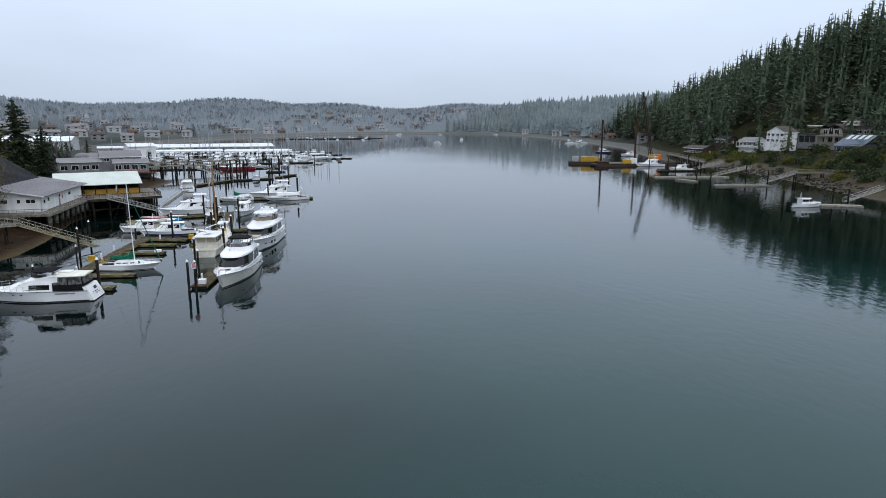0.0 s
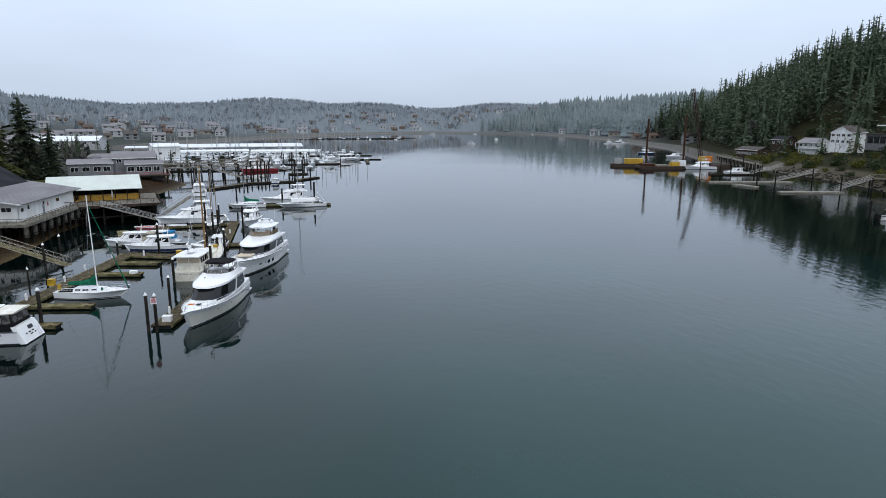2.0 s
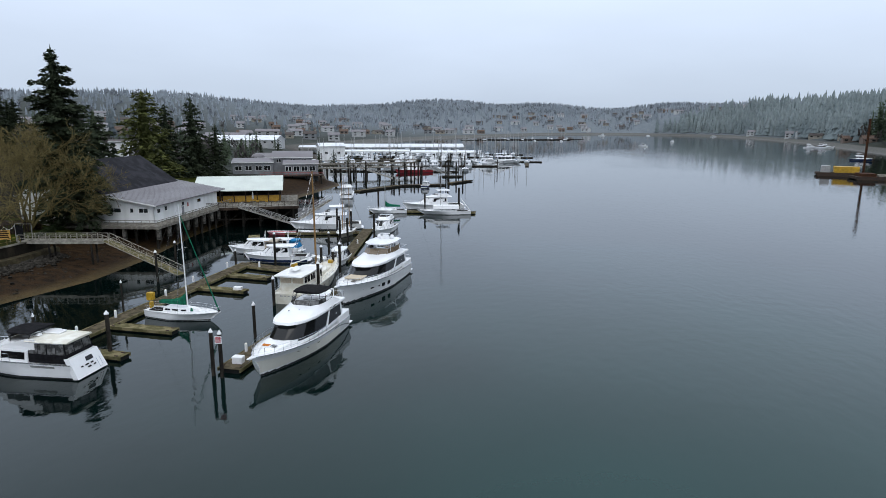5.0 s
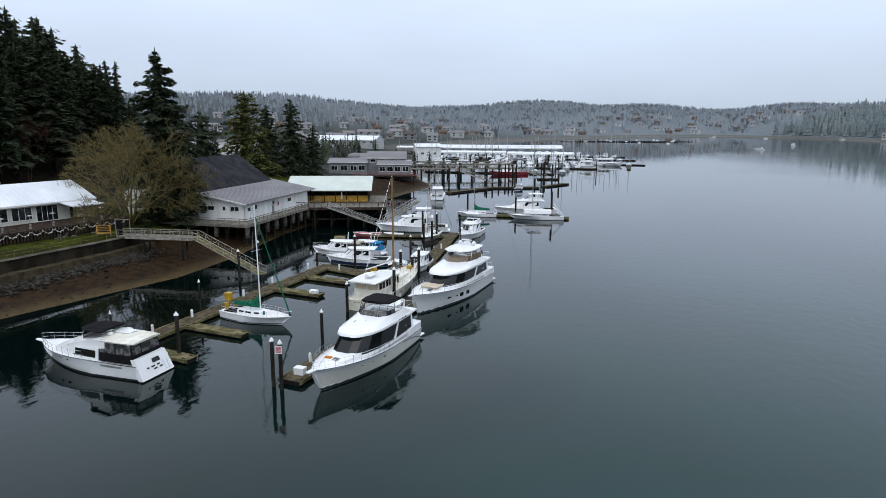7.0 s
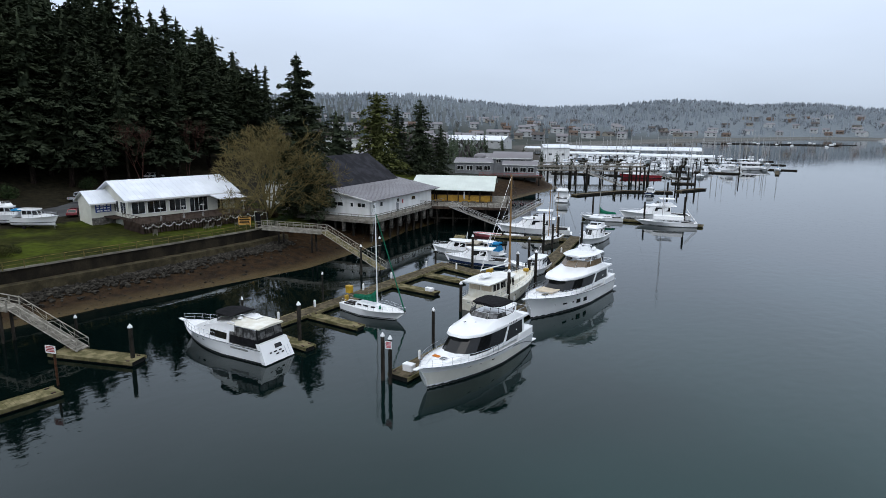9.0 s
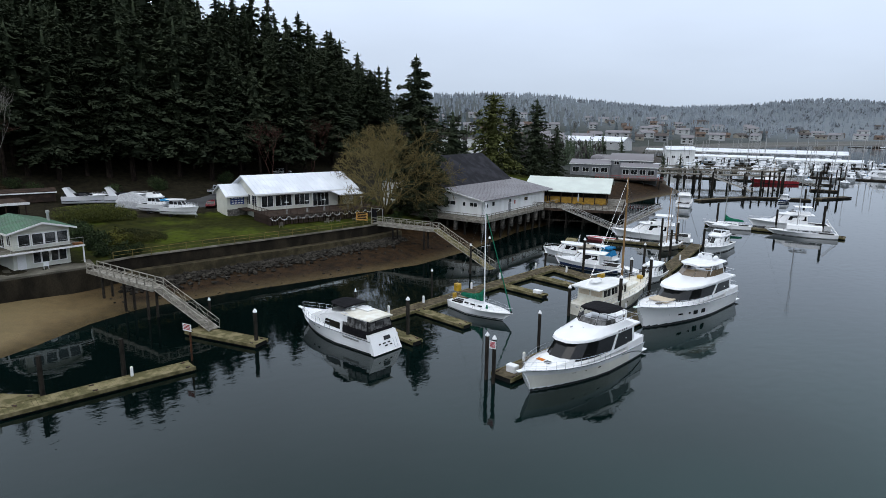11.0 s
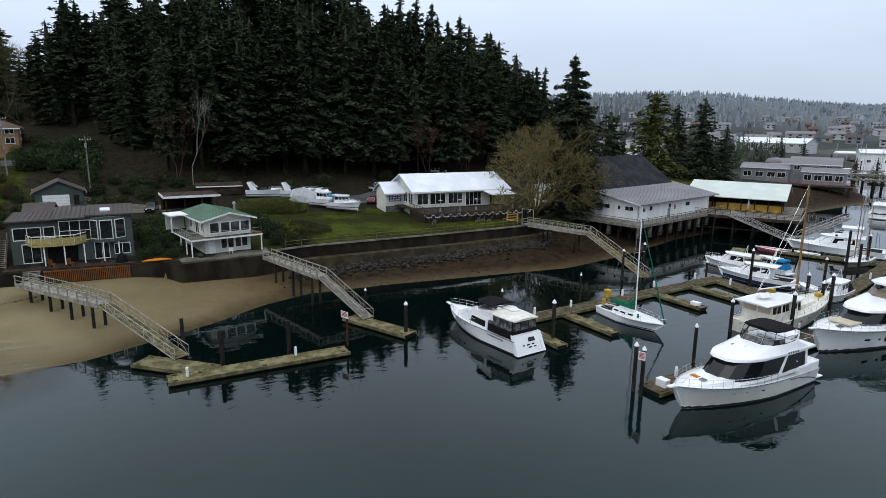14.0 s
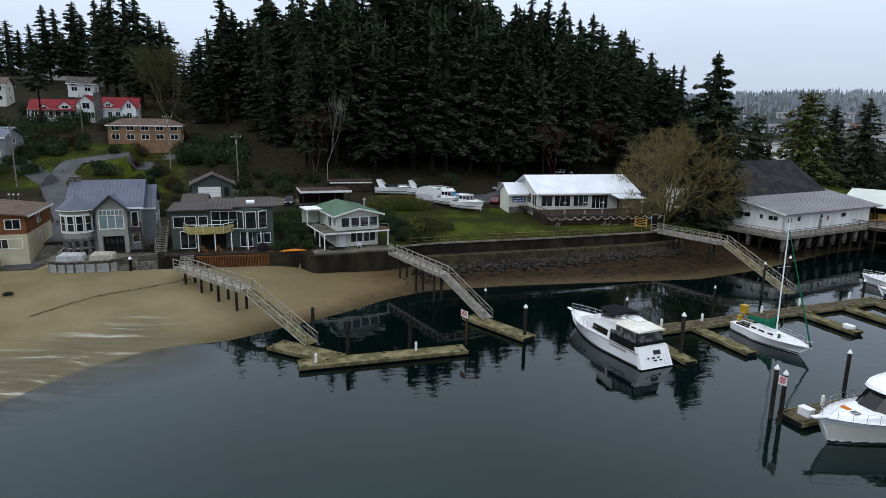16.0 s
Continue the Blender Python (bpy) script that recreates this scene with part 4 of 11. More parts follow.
def bars(parent, a, b, up, lengths, material, name="lettering", thick=0.02):
    """Unreadable writing: a row of short bars from a towards b."""
    a, b, up = Vector(a), Vector(b), Vector(up)
    n = (b - a).cross(up).normalized()
    total = sum(lengths) + 0.35 * (len(lengths) - 1)
    t = 0.0
    for ln in lengths:
        p, q = a.lerp(b, t / total), a.lerp(b, (t + ln) / total)
        part(name, prism([p, q, q + up, p + up], n * thick), material, parent)
        t += ln + 0.35


def fender(parent, x, y, z):
    o = part("fender", loft([[(x + k * math.cos(i * 1.047), y + k * math.sin(i * 1.047), z + dz) for i in range(6)] for k, dz in ((0.05, 0), (0.13, 0.08), (0.13, 0.5), (0.05, 0.6))]), M["white_plastic"], parent)
    return o


def window_band(parent, lo, hi, z0, z1, v0, v1, material, start=0, grow=0.02):
    """Wraparound glazing: a strip round a tier from side point `start` forward, standing just proud of it."""
    def mix_at(v):
        return [(y + (y2 - y) * v, x + (x2 - x) * v + grow) for (y, x), (y2, x2) in zip(lo[start:], hi[start:])]
    a, b = ring_of(mix_at(v0), z0 + (z1 - z0) * v0), ring_of(mix_at(v1), z0 + (z1 - z0) * v1)
    for r_ in (a, b):
        n = len(r_) // 2
        for i in (n - 1, n):
            r_[i].y += grow
    bm = bmesh.new()
    va, vb = [bm.verts.new(p) for p in a], [bm.verts.new(p) for p in b]
    for i in range(len(a) - 1):
        bm.faces.new((va[i], va[i + 1], vb[i + 1], vb[i]))
    bmesh.ops.recalc_face_normals(bm, faces=bm.faces)
    bmesh.ops.solidify(bm, geom=bm.faces[:], thickness=0.03)
    return part("window_band", bm, material, parent, "dark wraparound glazing")


def side_window(parent, lo, hi, z0, z1, y0, y1, v0, v1, n=5, rake=0.0, material=None, grow=0.025):
    """A long flush window on both sides of a tier, following its curve. rake slants both ends."""
    ya, xa, yb, xb = [q[0] for q in lo], [q[1] for q in lo], [q[0] for q in hi], [q[1] for q in hi]
    for sg in (-1, 1):
        bm = bmesh.new()
        rows = []
        for i in range(n + 1):
            y = y0 + (y1 - y0) * i / n
            col = []
            for v in (v0, v1):
                yy = y - rake * (v - v0) / max(1e-6, v1 - v0)
                x = np.interp(yy, ya, xa) * (1 - v) + np.interp(yy, yb, xb) * v
                col.append(bm.verts.new((sg * (x + grow), yy, z0 + (z1 - z0) * v)))
            rows.append(col)
        for a, b in zip(rows, rows[1:]):
            bm.faces.new((a[0], b[0], b[1], a[1]))
        bmesh.ops.solidify(bm, geom=bm.faces[:], thickness=0.02)
        part("side_window", bm, material or M["glass"], parent)


def motor_yacht(m, label, L, B, hs, hb, hull_mat, top, band, extras=()):
    """A flybridge motor yacht. top: bimini or hardtop."""
    e = empty("motor_yacht", m, label, "motor yacht")
    h = Hull(L, B, hs, hb, wl=0.925, transom=0.86, full=0.42, power=2.75)
    k, w, z = L / 16.3, B / 4.8, hs
    build_hull(h, e, hull_mat, M["boottop"], rail=M["steel"])
    # swim platform and aft bulwark
    part("swim_platform", box(-1.9 * w, 1.9 * w, -1.0, 0.05, 0.32, 0.45, bevel=0.03), M["gelcoat"], e)
    part("transom_gate", box(-1.95 * w, 1.95 * w, 0.0, 0.14, z - 0.3, z + 0.75, bevel=0.03), M["gelcoat"], e)
    tier(e, "aft_bulwark", [(0.1, 2.0 * w), (3.2 * k, 2.22 * w)], [(0.2, 1.98 * w), (3.2 * k, 2.2 * w)], z - 0.1, z + 0.72, M["gelcoat"])
    # rounded foredeck trunk
    rings = []
    for y, hw, top_z in ((9.0 * k, 1.75 * w, z + 1.0), (10.5 * k, 1.65 * w, z + 0.98), (12.0 * k, 1.4 * w, z + 0.92), (13.4 * k, 1.0 * w, z + 0.84), (14.6 * k, 0.5 * w, z + 0.78), (15.0 * k, 0.2 * w, z + 0.7)):
        base = h.sheer(y / L) - 0.15
        rings.append([(-hw, y, base), (-hw * 0.9, y, top_z - 0.14), (-hw * 0.55, y, top_z), (hw * 0.55, y, top_z), (hw * 0.9, y, top_z - 0.14), (hw, y, base)])
    part("foredeck_trunk", loft(rings), M["gelcoat"], e, smooth=True)
    part("deck_hatch", box(-0.62 * w, -0.12 * w, 13.0 * k, 13.5 * k, z + 0.9, z + 0.95, bevel=0.01), M["winglass"], e, "smoked deck hatch")
    # saloon with raked screen
    zf = z + 0.35
    lo = [(1.9 * k, 2.0 * w), (5.0 * k, 2.1 * w), (8.8 * k, 2.04 * w), (10.6 * k, 1.72 * w), (11.8 * k, 1.2 * w), (12.4 * k, 0.6 * w)]
    hi = [(1.9 * k, 1.88 * w), (5.0 * k, 1.95 * w), (7.8 * k, 1.87 * w), (9.1 * k, 1.58 * w), (10.0 * k, 1.1 * w), (10.4 * k, 0.55 * w)]
    z1 = z + 2.15
    tier(e, "saloon", lo, hi, zf, z1, M["gelcoat"])
    window_band(e, lo, hi, zf, z1, band[0], band[1], M["glass"], start=1)
    panes(e, lo, hi, zf, z1, [(0, 0.12, 0.995, band[0] + 0.02, band[1] - 0.02)])
    for sg in (-1, 1):
        def at(y, v, sg=sg):
            return Vector((sg * (np.interp(y, [q[0] for q in lo], [q[1] for q in lo]) * (1 - v) + np.interp(y, [q[0] for q in hi], [q[1] for q in hi]) * v + 0.0), y, zf + (z1 - zf) * v))
        q = [at(5.75 * k, band[0] - 0.05), at(6.15 * k, band[0] - 0.05), at(5.15 * k, band[1] + 0.03), at(4.85 * k, band[1] + 0.03)]
        part("window_pillar", prism(q, (sg * 0.05, 0, 0)), M["gelcoat"], e)
    # brow sweeping up into the flybridge coaming
    lo2 = [(0.9 * k, 1.95 * w), (5.0 * k, 2.1 * w), (8.1 * k, 2.02 * w), (9.6 * k, 1.68 * w), (10.6 * k, 1.18 * w), (11.0 * k, 0.6 * w)]
    hi2 = [(0.9 * k, 1.94 * w), (5.0 * k, 2.08 * w), (8.1 * k, 2.0 * w), (9.5 * k, 1.65 * w), (10.5 * k, 1.15 * w), (10.9 * k, 0.58 * w)]
    tier(e, "flybridge_deck", lo2, hi2, z1, z1 + 0.2, M["gelcoat"], bevel=0.04)
    lo3 = [(1.8 * k, 1.86 * w), (5.0 * k, 2.02 * w), (8.0 * k, 1.95 * w), (9.3 * k, 1.6 * w), (10.3 * k, 1.1 * w), (10.7 * k, 0.56 * w)]
    hi3 = [(3.2 * k, 1.7 * w), (4.8 * k, 1.78 * w), (6.3 * k, 1.62 * w), (6.9 * k, 1.35 * w), (7.3 * k, 0.95 * w), (7.45 * k, 0.48 * w)]
    tier(e, "flybridge_coaming", lo3, hi3, z1 + 0.2, z1 + 0.85, M["gelcoat"], bevel=0.1)
    zt = z1 + 0.85
    if top == "bimini":
        lo4 = [(3.5 * k, 1.62 * w), (5.0 * k, 1.68 * w), (6.3 * k, 1.52 * w), (7.0 * k, 0.9 * w)]
        hi4 = [(3.5 * k, 1.5 * w), (5.0 * k, 1.55 * w), (5.9 * k, 1.4 * w), (6.3 * k, 0.8 * w)]
        ring = ring_of(hi4, zt + 1.05)
        low = ring_of(lo4, zt)
        bm = bmesh.new()
        for a, b in zip(low, ring):
            add_tube(bm, a, b, 0.022, 0.022, 4)
        add_path(bm, [*low, low[0]], 0.03, 4)
        add_path(bm, [p.lerp(q, 0.5) for p, q in zip(low, ring)], 0.018, 4)
        part("bimini_frame", bm, M["canvas_black"], e)
        panes(e, lo4, hi4, zt, zt + 1.05, [("f", 0.05, 0.95, 0.0, 0.42), (2, 0.03, 0.97, 0.0, 0.42), (1, 0.03, 0.97, 0.0, 0.40)], M["vinyl"], "vinyl_curtain")
        rings = [ring_of([(y, x * q) for y, x in hi4], zt + 1.03 + dz) for q, dz in ((1.06, 0.0), (1.03, 0.1), (0.7, 0.2), (0.25, 0.24))]
        part("bimini_canvas", loft(rings), M["canvas_black"], e)
    else:
        lo4 = [(3.2 * k, 1.7 * w), (5.0 * k, 1.74 * w), (6.6 * k, 1.5 * w), (7.5 * k, 0.6 * w)]
        hi4 = [(3.2 * k, 1.6 * w), (4.8 * k, 1.62 * w), (6.1 * k, 1.4 * w), (6.8 * k, 0.55 * w)]
        panes(e, lo4, hi4, zt - 0.05, zt + 0.62, [("f", 0.02, 0.98, 0, 1), (2, 0.02, 0.98, 0, 1), (1, 0.02, 0.98, 0, 1), (0, 0.05, 0.98, 0, 1)], M["smoke"], "windscreen")
        for sg in (-1, 1):
            part("roof_pillar", tube((sg * 1.55 * w, 5.9 * k, zt), (sg * 1.45 * w, 5.3 * k, zt + 1.25), 0.05, 0.05, 6), M["gelcoat"], e)
            part("roof_arch", prism([(sg * 1.66 * w, 2.6 * k, z1 + 0.2), (sg * 1.66 * w, 3.6 * k, z1 + 0.2), (sg * 1.5 * w, 4.2 * k, zt + 1.22), (sg * 1.5 * w, 3.3 * k, zt + 1.22)], (-sg * 0.14, 0, 0)), M["gelcoat"], e)
        rings = [ring_of([(2.4 * k, 1.55 * w * q), (4.5 * k, 1.75 * w * q), (6.2 * k, 1.55 * w * q), (7.0 * k, 0.8 * w * q)], zt + 1.2 + dz) for q, dz in ((0.95, 0.0), (1.0, 0.05), (0.97, 0.14), (0.6, 0.22))]
        part("hardtop", loft(rings), M["gelcoat"], e)
        # radar arch with two satellite domes
        part("radar_mast", prism([(-0.7, 3.4 * k, zt + 1.38), (-0.35, 3.4 * k, zt + 2.0), (0.35, 3.4 * k, zt + 2.0), (0.7, 3.4 * k, zt + 1.38)], (0, 0.5, 0)), M["gelcoat"], e)
        part("radar_scanner", box(-0.75, 0.75, 3.6 * k, 3.78 * k, zt + 2.12, zt + 2.24, bevel=0.03), M["white_plastic"], e)
        for sg in (-1, 1):
            o = part("satellite_dome", dome(0.34, 0.0, 0.42), M["white_plastic"], e)
            o.matrix_local = pose(sg * 1.0, 3.5 * k, zt + 1.62)
            part("dome_post", tube((sg * 0.75, 3.5 * k, zt + 1.35), (sg * 1.0, 3.5 * k, zt + 1.65), 0.12, 0.14, 8), M["gelcoat"], e)
        bm = bmesh.new()
        for sg in (-1, 1):
            add_tube(bm, (sg * 1.3, 3.3 * k, zt + 1.35), (sg * 1.45, 3.0 * k, zt + 4.0), 0.015, 0.006, 4)
        part("whip_antenna", bm, M["white_plastic"], e)
    # boat deck aft
    part("helm_seat", box(-0.9 * w, 0.9 * w, 4.4 * k, 5.0 * k, zt - 0.6, zt + 0.15, bevel=0.08), M["cushion"] if top != "bimini" else M["gelcoat"], e)
    bm = bmesh.new()
    pts = [(-1.8 * w, 3.2 * k, z1 + 0.95), (-1.8 * w, 1.0 * k, z1 + 0.9), (1.8 * w, 1.0 * k, z1 + 0.9), (1.8 * w, 3.2 * k, z1 + 0.95)]
    add_path(bm, pts, 0.02, 4)
    for i in range(6):
        t = i / 5
        p = Vector(pts[1]).lerp(Vector(pts[2]), t)
        add_tube(bm, (p.x, p.y, z1 + 0.25), p, 0.016, 0.016, 4)
    part("boat_deck_rail", bm, M["steel"], e)
    railing(e, h, 0.40, 0.985, 0.72, 11, 0.1, lean=0.02)
    # pulpit, anchor and roller
    part("bow_pulpit", prism([(-0.28, L * 0.96, h.hb - 0.08), (0.28, L * 0.96, h.hb - 0.08), (0.18, L + 0.55, h.hb + 0.0), (-0.18, L + 0.55, h.hb + 0.0)], (0, 0, 0.09)), M["gelcoat"], e)
    part("anchor", path([(0, L + 0.2, h.hb - 0.05), (0, L + 0.55, h.hb - 0.18), (0.2, L + 0.4, h.hb - 0.4)], 0.035, 5), M["steel"], e)
    return e, h, z, z1, zt, k, w


def lower_band(h, e, material, t0, t1, label):
    """A painted band along both topsides between two heights."""
    bm = bmesh.new()
    for sg in (-1, 1):
        lo, hi = [h.side(s, t0) for s in STATIONS], [h.side(s, t1) for s in STATIONS]
        for i in range(len(STATIONS) - 1):
            q = [lo[i], lo[i + 1], hi[i + 1], hi[i]]
            bm.faces.new([bm.verts.new((sg * (p.x + 0.012), p.y, p.z)) for p in (q if sg > 0 else q[::-1])])
    part("hull_band", bm, material, e, label)


def near_yachts():
    e, h, z, z1, zt, k, w = motor_yacht(berth((-32.45, 100.0), (-31.05, 83.6)), "white motor yacht with black bimini and dark wraparound windows", 16.45, 5.05, 1.4, 2.25, M["gelcoat"], "bimini", (0.16, 0.93))
    part("placard", box(0.15, 0.85, 13.0, 13.45, z + 0.86, z + 0.90), M["orange"], e, "orange placard")
    portlights(e, h, (0.62, 0.70, 0.5), 0.42, 0.13, 0.62)
    # dark swoosh at the quarter and cream lower topsides
    bm = bmesh.new()
    for sg in (-1, 1):
        pts = [h.side(0.02 + 0.26 * i / 8, 0.86 - 1.0 * (1 - i / 8) ** 2 * 0.55) for i in range(9)]
        add_path(bm, [(sg * (p.x + 0.02), p.y, p.z) for p in pts], 0.04, 4)
    part("quarter_moulding", bm, M["boottop"], e)
    bm = bmesh.new()
    for sg in (-1, 1):
        lo = [h.side(s, 0.10) for s in STATIONS]
        hi = [h.side(s, 0.72) for s in STATIONS]
        for i in range(2, len(STATIONS) - 1):
            q = [lo[i], lo[i + 1], hi[i + 1], hi[i]]
            bm.faces.new([bm.verts.new((sg * (p.x + 0.006), p.y, p.z)) for p in (q if sg > 0 else q[::-1])])
    part("lower_hull_panel", bm, M["cream_hull"], e, "cream lower hull side")
    for sg in (-1, 1):
        bars(e, (sg * 2.07 * w, 3.6 if sg > 0 else 5.1, z1 + 0.05), (sg * 2.07 * w, 5.1 if sg > 0 else 3.6, z1 + 0.05), (0, 0, 0.16), (0.3, 0.2, 0.25, 0.2, 0.3), M["black_paint"])
    # tender on the boat deck
    t = Hull(2.6, 1.25, 0.35, 0.45, transom=0.9)
    rings = []
    for s in STATIONS:
        y, b, sh = 2.9 - s * 2.5, t.half(s), t.sheer(s)
        rings.append([(-b + 0.0, y, z1 + 0.35 + sh), (-b * 0.6, y, z1 + 0.35), (b * 0.6, y, z1 + 0.35), (b, y, z1 + 0.35 + sh)])
    part("tender", loft(rings), M["white_plastic"], e)
    part("radar_arch", path([(-1.7, 3.2, z1 + 0.3), (-1.5, 2.7, z1 + 1.5), (1.5, 2.7, z1 + 1.5), (1.7, 3.2, z1 + 0.3)], 0.09, 6), M["gelcoat"], e)
    o = part("radome", dome(0.3, 0, 0.2), M["white_plastic"], e)
    o.matrix_local = pose(0, 2.7, z1 + 1.56)
    part("horn", tube((0.5, 8.6, z1 + 0.75), (0.5, 8.95, z1 + 0.75), 0.03, 0.06, 6), M["steel"], e)
    part("spotlight", dome(0.12, z1 + 0.62, 0.16, 8), M["steel"], e).matrix_local = pose(-0.3, 8.2, 0.0)

    e, h, z, z1, zt, k, w = motor_yacht(berth((-36.3, 126.2), (-35.2, 105.9)), "large white motor yacht with hardtop flybridge and two satellite domes", 20.3, 5.7, 1.65, 2.8, M["gelcoat"], "hardtop", (0.28, 0.9))
    part("sun_pad", box(-1.15, 1.15, 13.6, 16.0, z + 1.0, z + 1.2, bevel=0.06), M["cushion"], e, "beige sun pad")
    part("sun_lounge", box(-1.3, 1.3, 12.3, 13.5, z + 1.05, z + 1.32, bevel=0.06), M["cushion"], e)
    portlights(e, h, (0.70, 0.80), 0.75, 0.26, 0.5)
    portlights(e, h, (0.48, 0.56), 0.85, 0.62, 0.48)
    portlights(e, h, (0.63,), 0.5, 0.26, 0.5)
    part("flybridge_table", tube((0, 3.9, z1 + 0.3), (0, 3.9, z1 + 0.95), 0.06, 0.4, 8), M["teak"], e)
    part("grill", box(-1.2, -0.4, 1.6, 2.1, z1 + 0.3, z1 + 1.1, bevel=0.05), M["black_paint"], e)
    part("stern_rail", path([(-2.0, 0.1, z + 0.8), (-2.0, 0.0, z + 1.2), (2.0, 0.0, z + 1.2), (2.0, 0.1, z + 0.8)], 0.025), M["steel"], e)
    part("outboard_motor", box(1.4, 1.8, -0.55, -0.2, 0.6, 1.6, bevel=0.08), M["rubber"], e)


def aft_cabin_cruiser():
    e = empty("cabin_cruiser", berth((-46.6, 79.9), (-59.2, 77.5)), "white aft-cabin cruiser with black canvas enclosure and bimini", "cabin cruiser")
    L, B = 13.4, 4.3
    h = Hull(L, B, 1.45, 1.75, transom=0.9, full=0.5, power=2.4)
    build_hull(h, e, M["gelcoat"], M["boottop"], rail=M["steel"])
    z = 1.45
    # raked transom with platform
    part("transom", prism([(-1.9, -0.65, 0.12), (1.9, -0.65, 0.12), (1.78, 0.2, z + 0.5), (-1.78, 0.2, z + 0.5)], (0, 0.5, 0.0)), M["gelcoat"], e)
    part("transom_window", prism([(-0.1, -0.13, 1.25), (0.75, -0.13, 1.25), (0.72, 0.03, 1.6), (-0.08, 0.03, 1.6)], (0, -0.06, 0.0)), M["glass"], e)
    bars(e, (-0.95, -0.31, 0.92), (0.55, -0.31, 0.92), (0, 0.055, 0.12), (0.3, 0.5, 0.4), M["black_paint"])
    bars(e, (-0.25, -0.42, 0.68), (0.75, -0.42, 0.68), (0, 0.055, 0.12), (0.4, 0.3), M["black_paint"])
    part("boarding_ladder", path([(1.0, -0.2, 1.2), (1.0, -0.6, 0.35), (1.4, -0.6, 0.35), (1.4, -0.2, 1.2)], 0.02, 4), M["steel"], e)
    # forward cabin wedge with long dark windows
    lo = [(4.3, 1.9), (7.0, 1.85), (10.2, 1.3), (11.6, 0.4)]
    hi = [(4.3, 1.75), (7.0, 1.65), (8.2, 1.2), (8.8, 0.4)]
    tier(e, "saloon", lo, hi, z - 0.05, z + 1.15, M["gelcoat"], bevel=0.06)
    panes(e, lo, hi, z - 0.05, z + 1.15, [(0, 0.12, 1.0, 0.26, 0.8), (1, 0.0, 0.86, 0.26, 0.8)], name="side_window", off=0.02)
    # flybridge
    lo2 = [(4.0, 1.72), (7.0, 1.6), (8.0, 1.1), (8.4, 0.4)]
    hi2 = [(4.4, 1.6), (6.4, 1.45), (7.0, 1.0), (7.2, 0.4)]
    tier(e, "flybridge_coaming", lo2, hi2, z + 1.15, z + 1.75, M["gelcoat"], bevel=0.06)
    lo3 = [(4.5, 1.5), (6.3, 1.42), (7.1, 0.7)]
    hi3 = [(4.1, 1.4), (6.1, 1.4), (6.9, 1.0)]
    for sg in (-1, 1):
        part("side_fairing", prism([(sg * 1.72, 3.6, z + 1.2), (sg * 1.5, 8.0, z + 1.12), (sg * 1.5, 7.2, z + 1.4), (sg * 1.62, 4.4, z + 2.12), (sg * 1.66, 3.6, z + 2.1)], (-sg * 0.12, 0, 0)), M["gelcoat"], e)
    bm = bmesh.new()
    for a, b in zip(ring_of(lo3, z + 1.75), ring_of(hi3, z + 2.55)):
        add_tube(bm, a, b, 0.02, 0.02, 4)
    part("bimini_frame", bm, M["canvas_black"], e)
    panes(e, lo3, hi3, z + 1.75, z + 2.55, [("f", 0.05, 0.95, 0.04, 0.9), (1, 0.05, 0.95, 0.04, 0.9)], M["vinyl"], "vinyl_curtain")
    part("bimini_canvas", loft([ring_of([(y, x * q) for y, x in hi3], z + 2.53 + d) for q, d in ((1.08, 0), (1.05, 0.08), (0.5, 0.16))]), M["canvas_black"], e)
    # aft deck: black skirt, clear curtains, cream hardtop
    lo4 = [(0.5, 1.7), (2.4, 1.8), (4.3, 1.78)]
    hi4 = [(0.55, 1.66), (2.4, 1.74), (4.3, 1.72)]
    tier(e, "canvas_skirt", lo4, hi4, z + 0.05, z + 0.75, M["canvas_black"], "black canvas skirt", bevel=0.02)
    hi5 = [(0.75, 1.55), (2.4, 1.62), (4.2, 1.62)]
    tier(e, "curtain_core", hi4, hi5, z + 0.75, z + 1.85, M["canvas_black"], bevel=0.0)
    panes(e, hi4, hi5, z + 0.75, z + 1.85, [("b", 0.03, 0.32, 0.08, 0.92), ("b", 0.35, 0.65, 0.08, 0.92), ("b", 0.68, 0.97, 0.08, 0.92), (0, 0.04, 0.48, 0.08, 0.92), (0, 0.52, 0.96, 0.08, 0.92), (1, 0.04, 0.48, 0.08, 0.92), (1, 0.52, 0.96, 0.08, 0.92)], M["vinyl"], "vinyl_curtain")
    part("curtain_frame", path([Vector((p.x * 1.02, p.y, p.z)) for p in ring_of(hi5, z + 1.8)] , 0.03, 4), M["steel"], e)
    part("hardtop", loft([ring_of([(0.35, 1.6 * q), (2.4, 1.75 * q), (4.6, 1.7 * q)], z + 1.85 + d) for q, d in ((0.97, 0), (1, 0.06), (0.95, 0.14), (0.4, 0.2))]), M["cream"], e, "cream hardtop")
    part("dinghy_rack", box(0.2, 1.2, 2.6, 4.6, z + 2.05, z + 2.22, bevel=0.06), M["gelcoat"], e)
    o = part("radome", dome(0.3, 0, 0.2), M["white_plastic"], e)
    o.matrix_local = pose(-0.4, 4.2, z + 2.1)
    part("radar_bar", tube((-1.2, 4.4, z + 2.2), (1.2, 4.4, z + 2.2), 0.06, 0.06, 5), M["steel"], e)
    railing(e, h, 0.45, 0.985, 0.7, 9, 0.1)
    part("bow_pulpit", prism([(-0.3, L * 0.96, 1.68), (0.3, L * 0.96, 1.68), (0.15, L + 0.6, 1.75), (-0.15, L + 0.6, 1.75)], (0, 0, 0.08)), M["gelcoat"], e)
    portlights(e, h, (0.6, 0.68), 0.35, 0.12, 0.7)
    bm = bmesh.new()
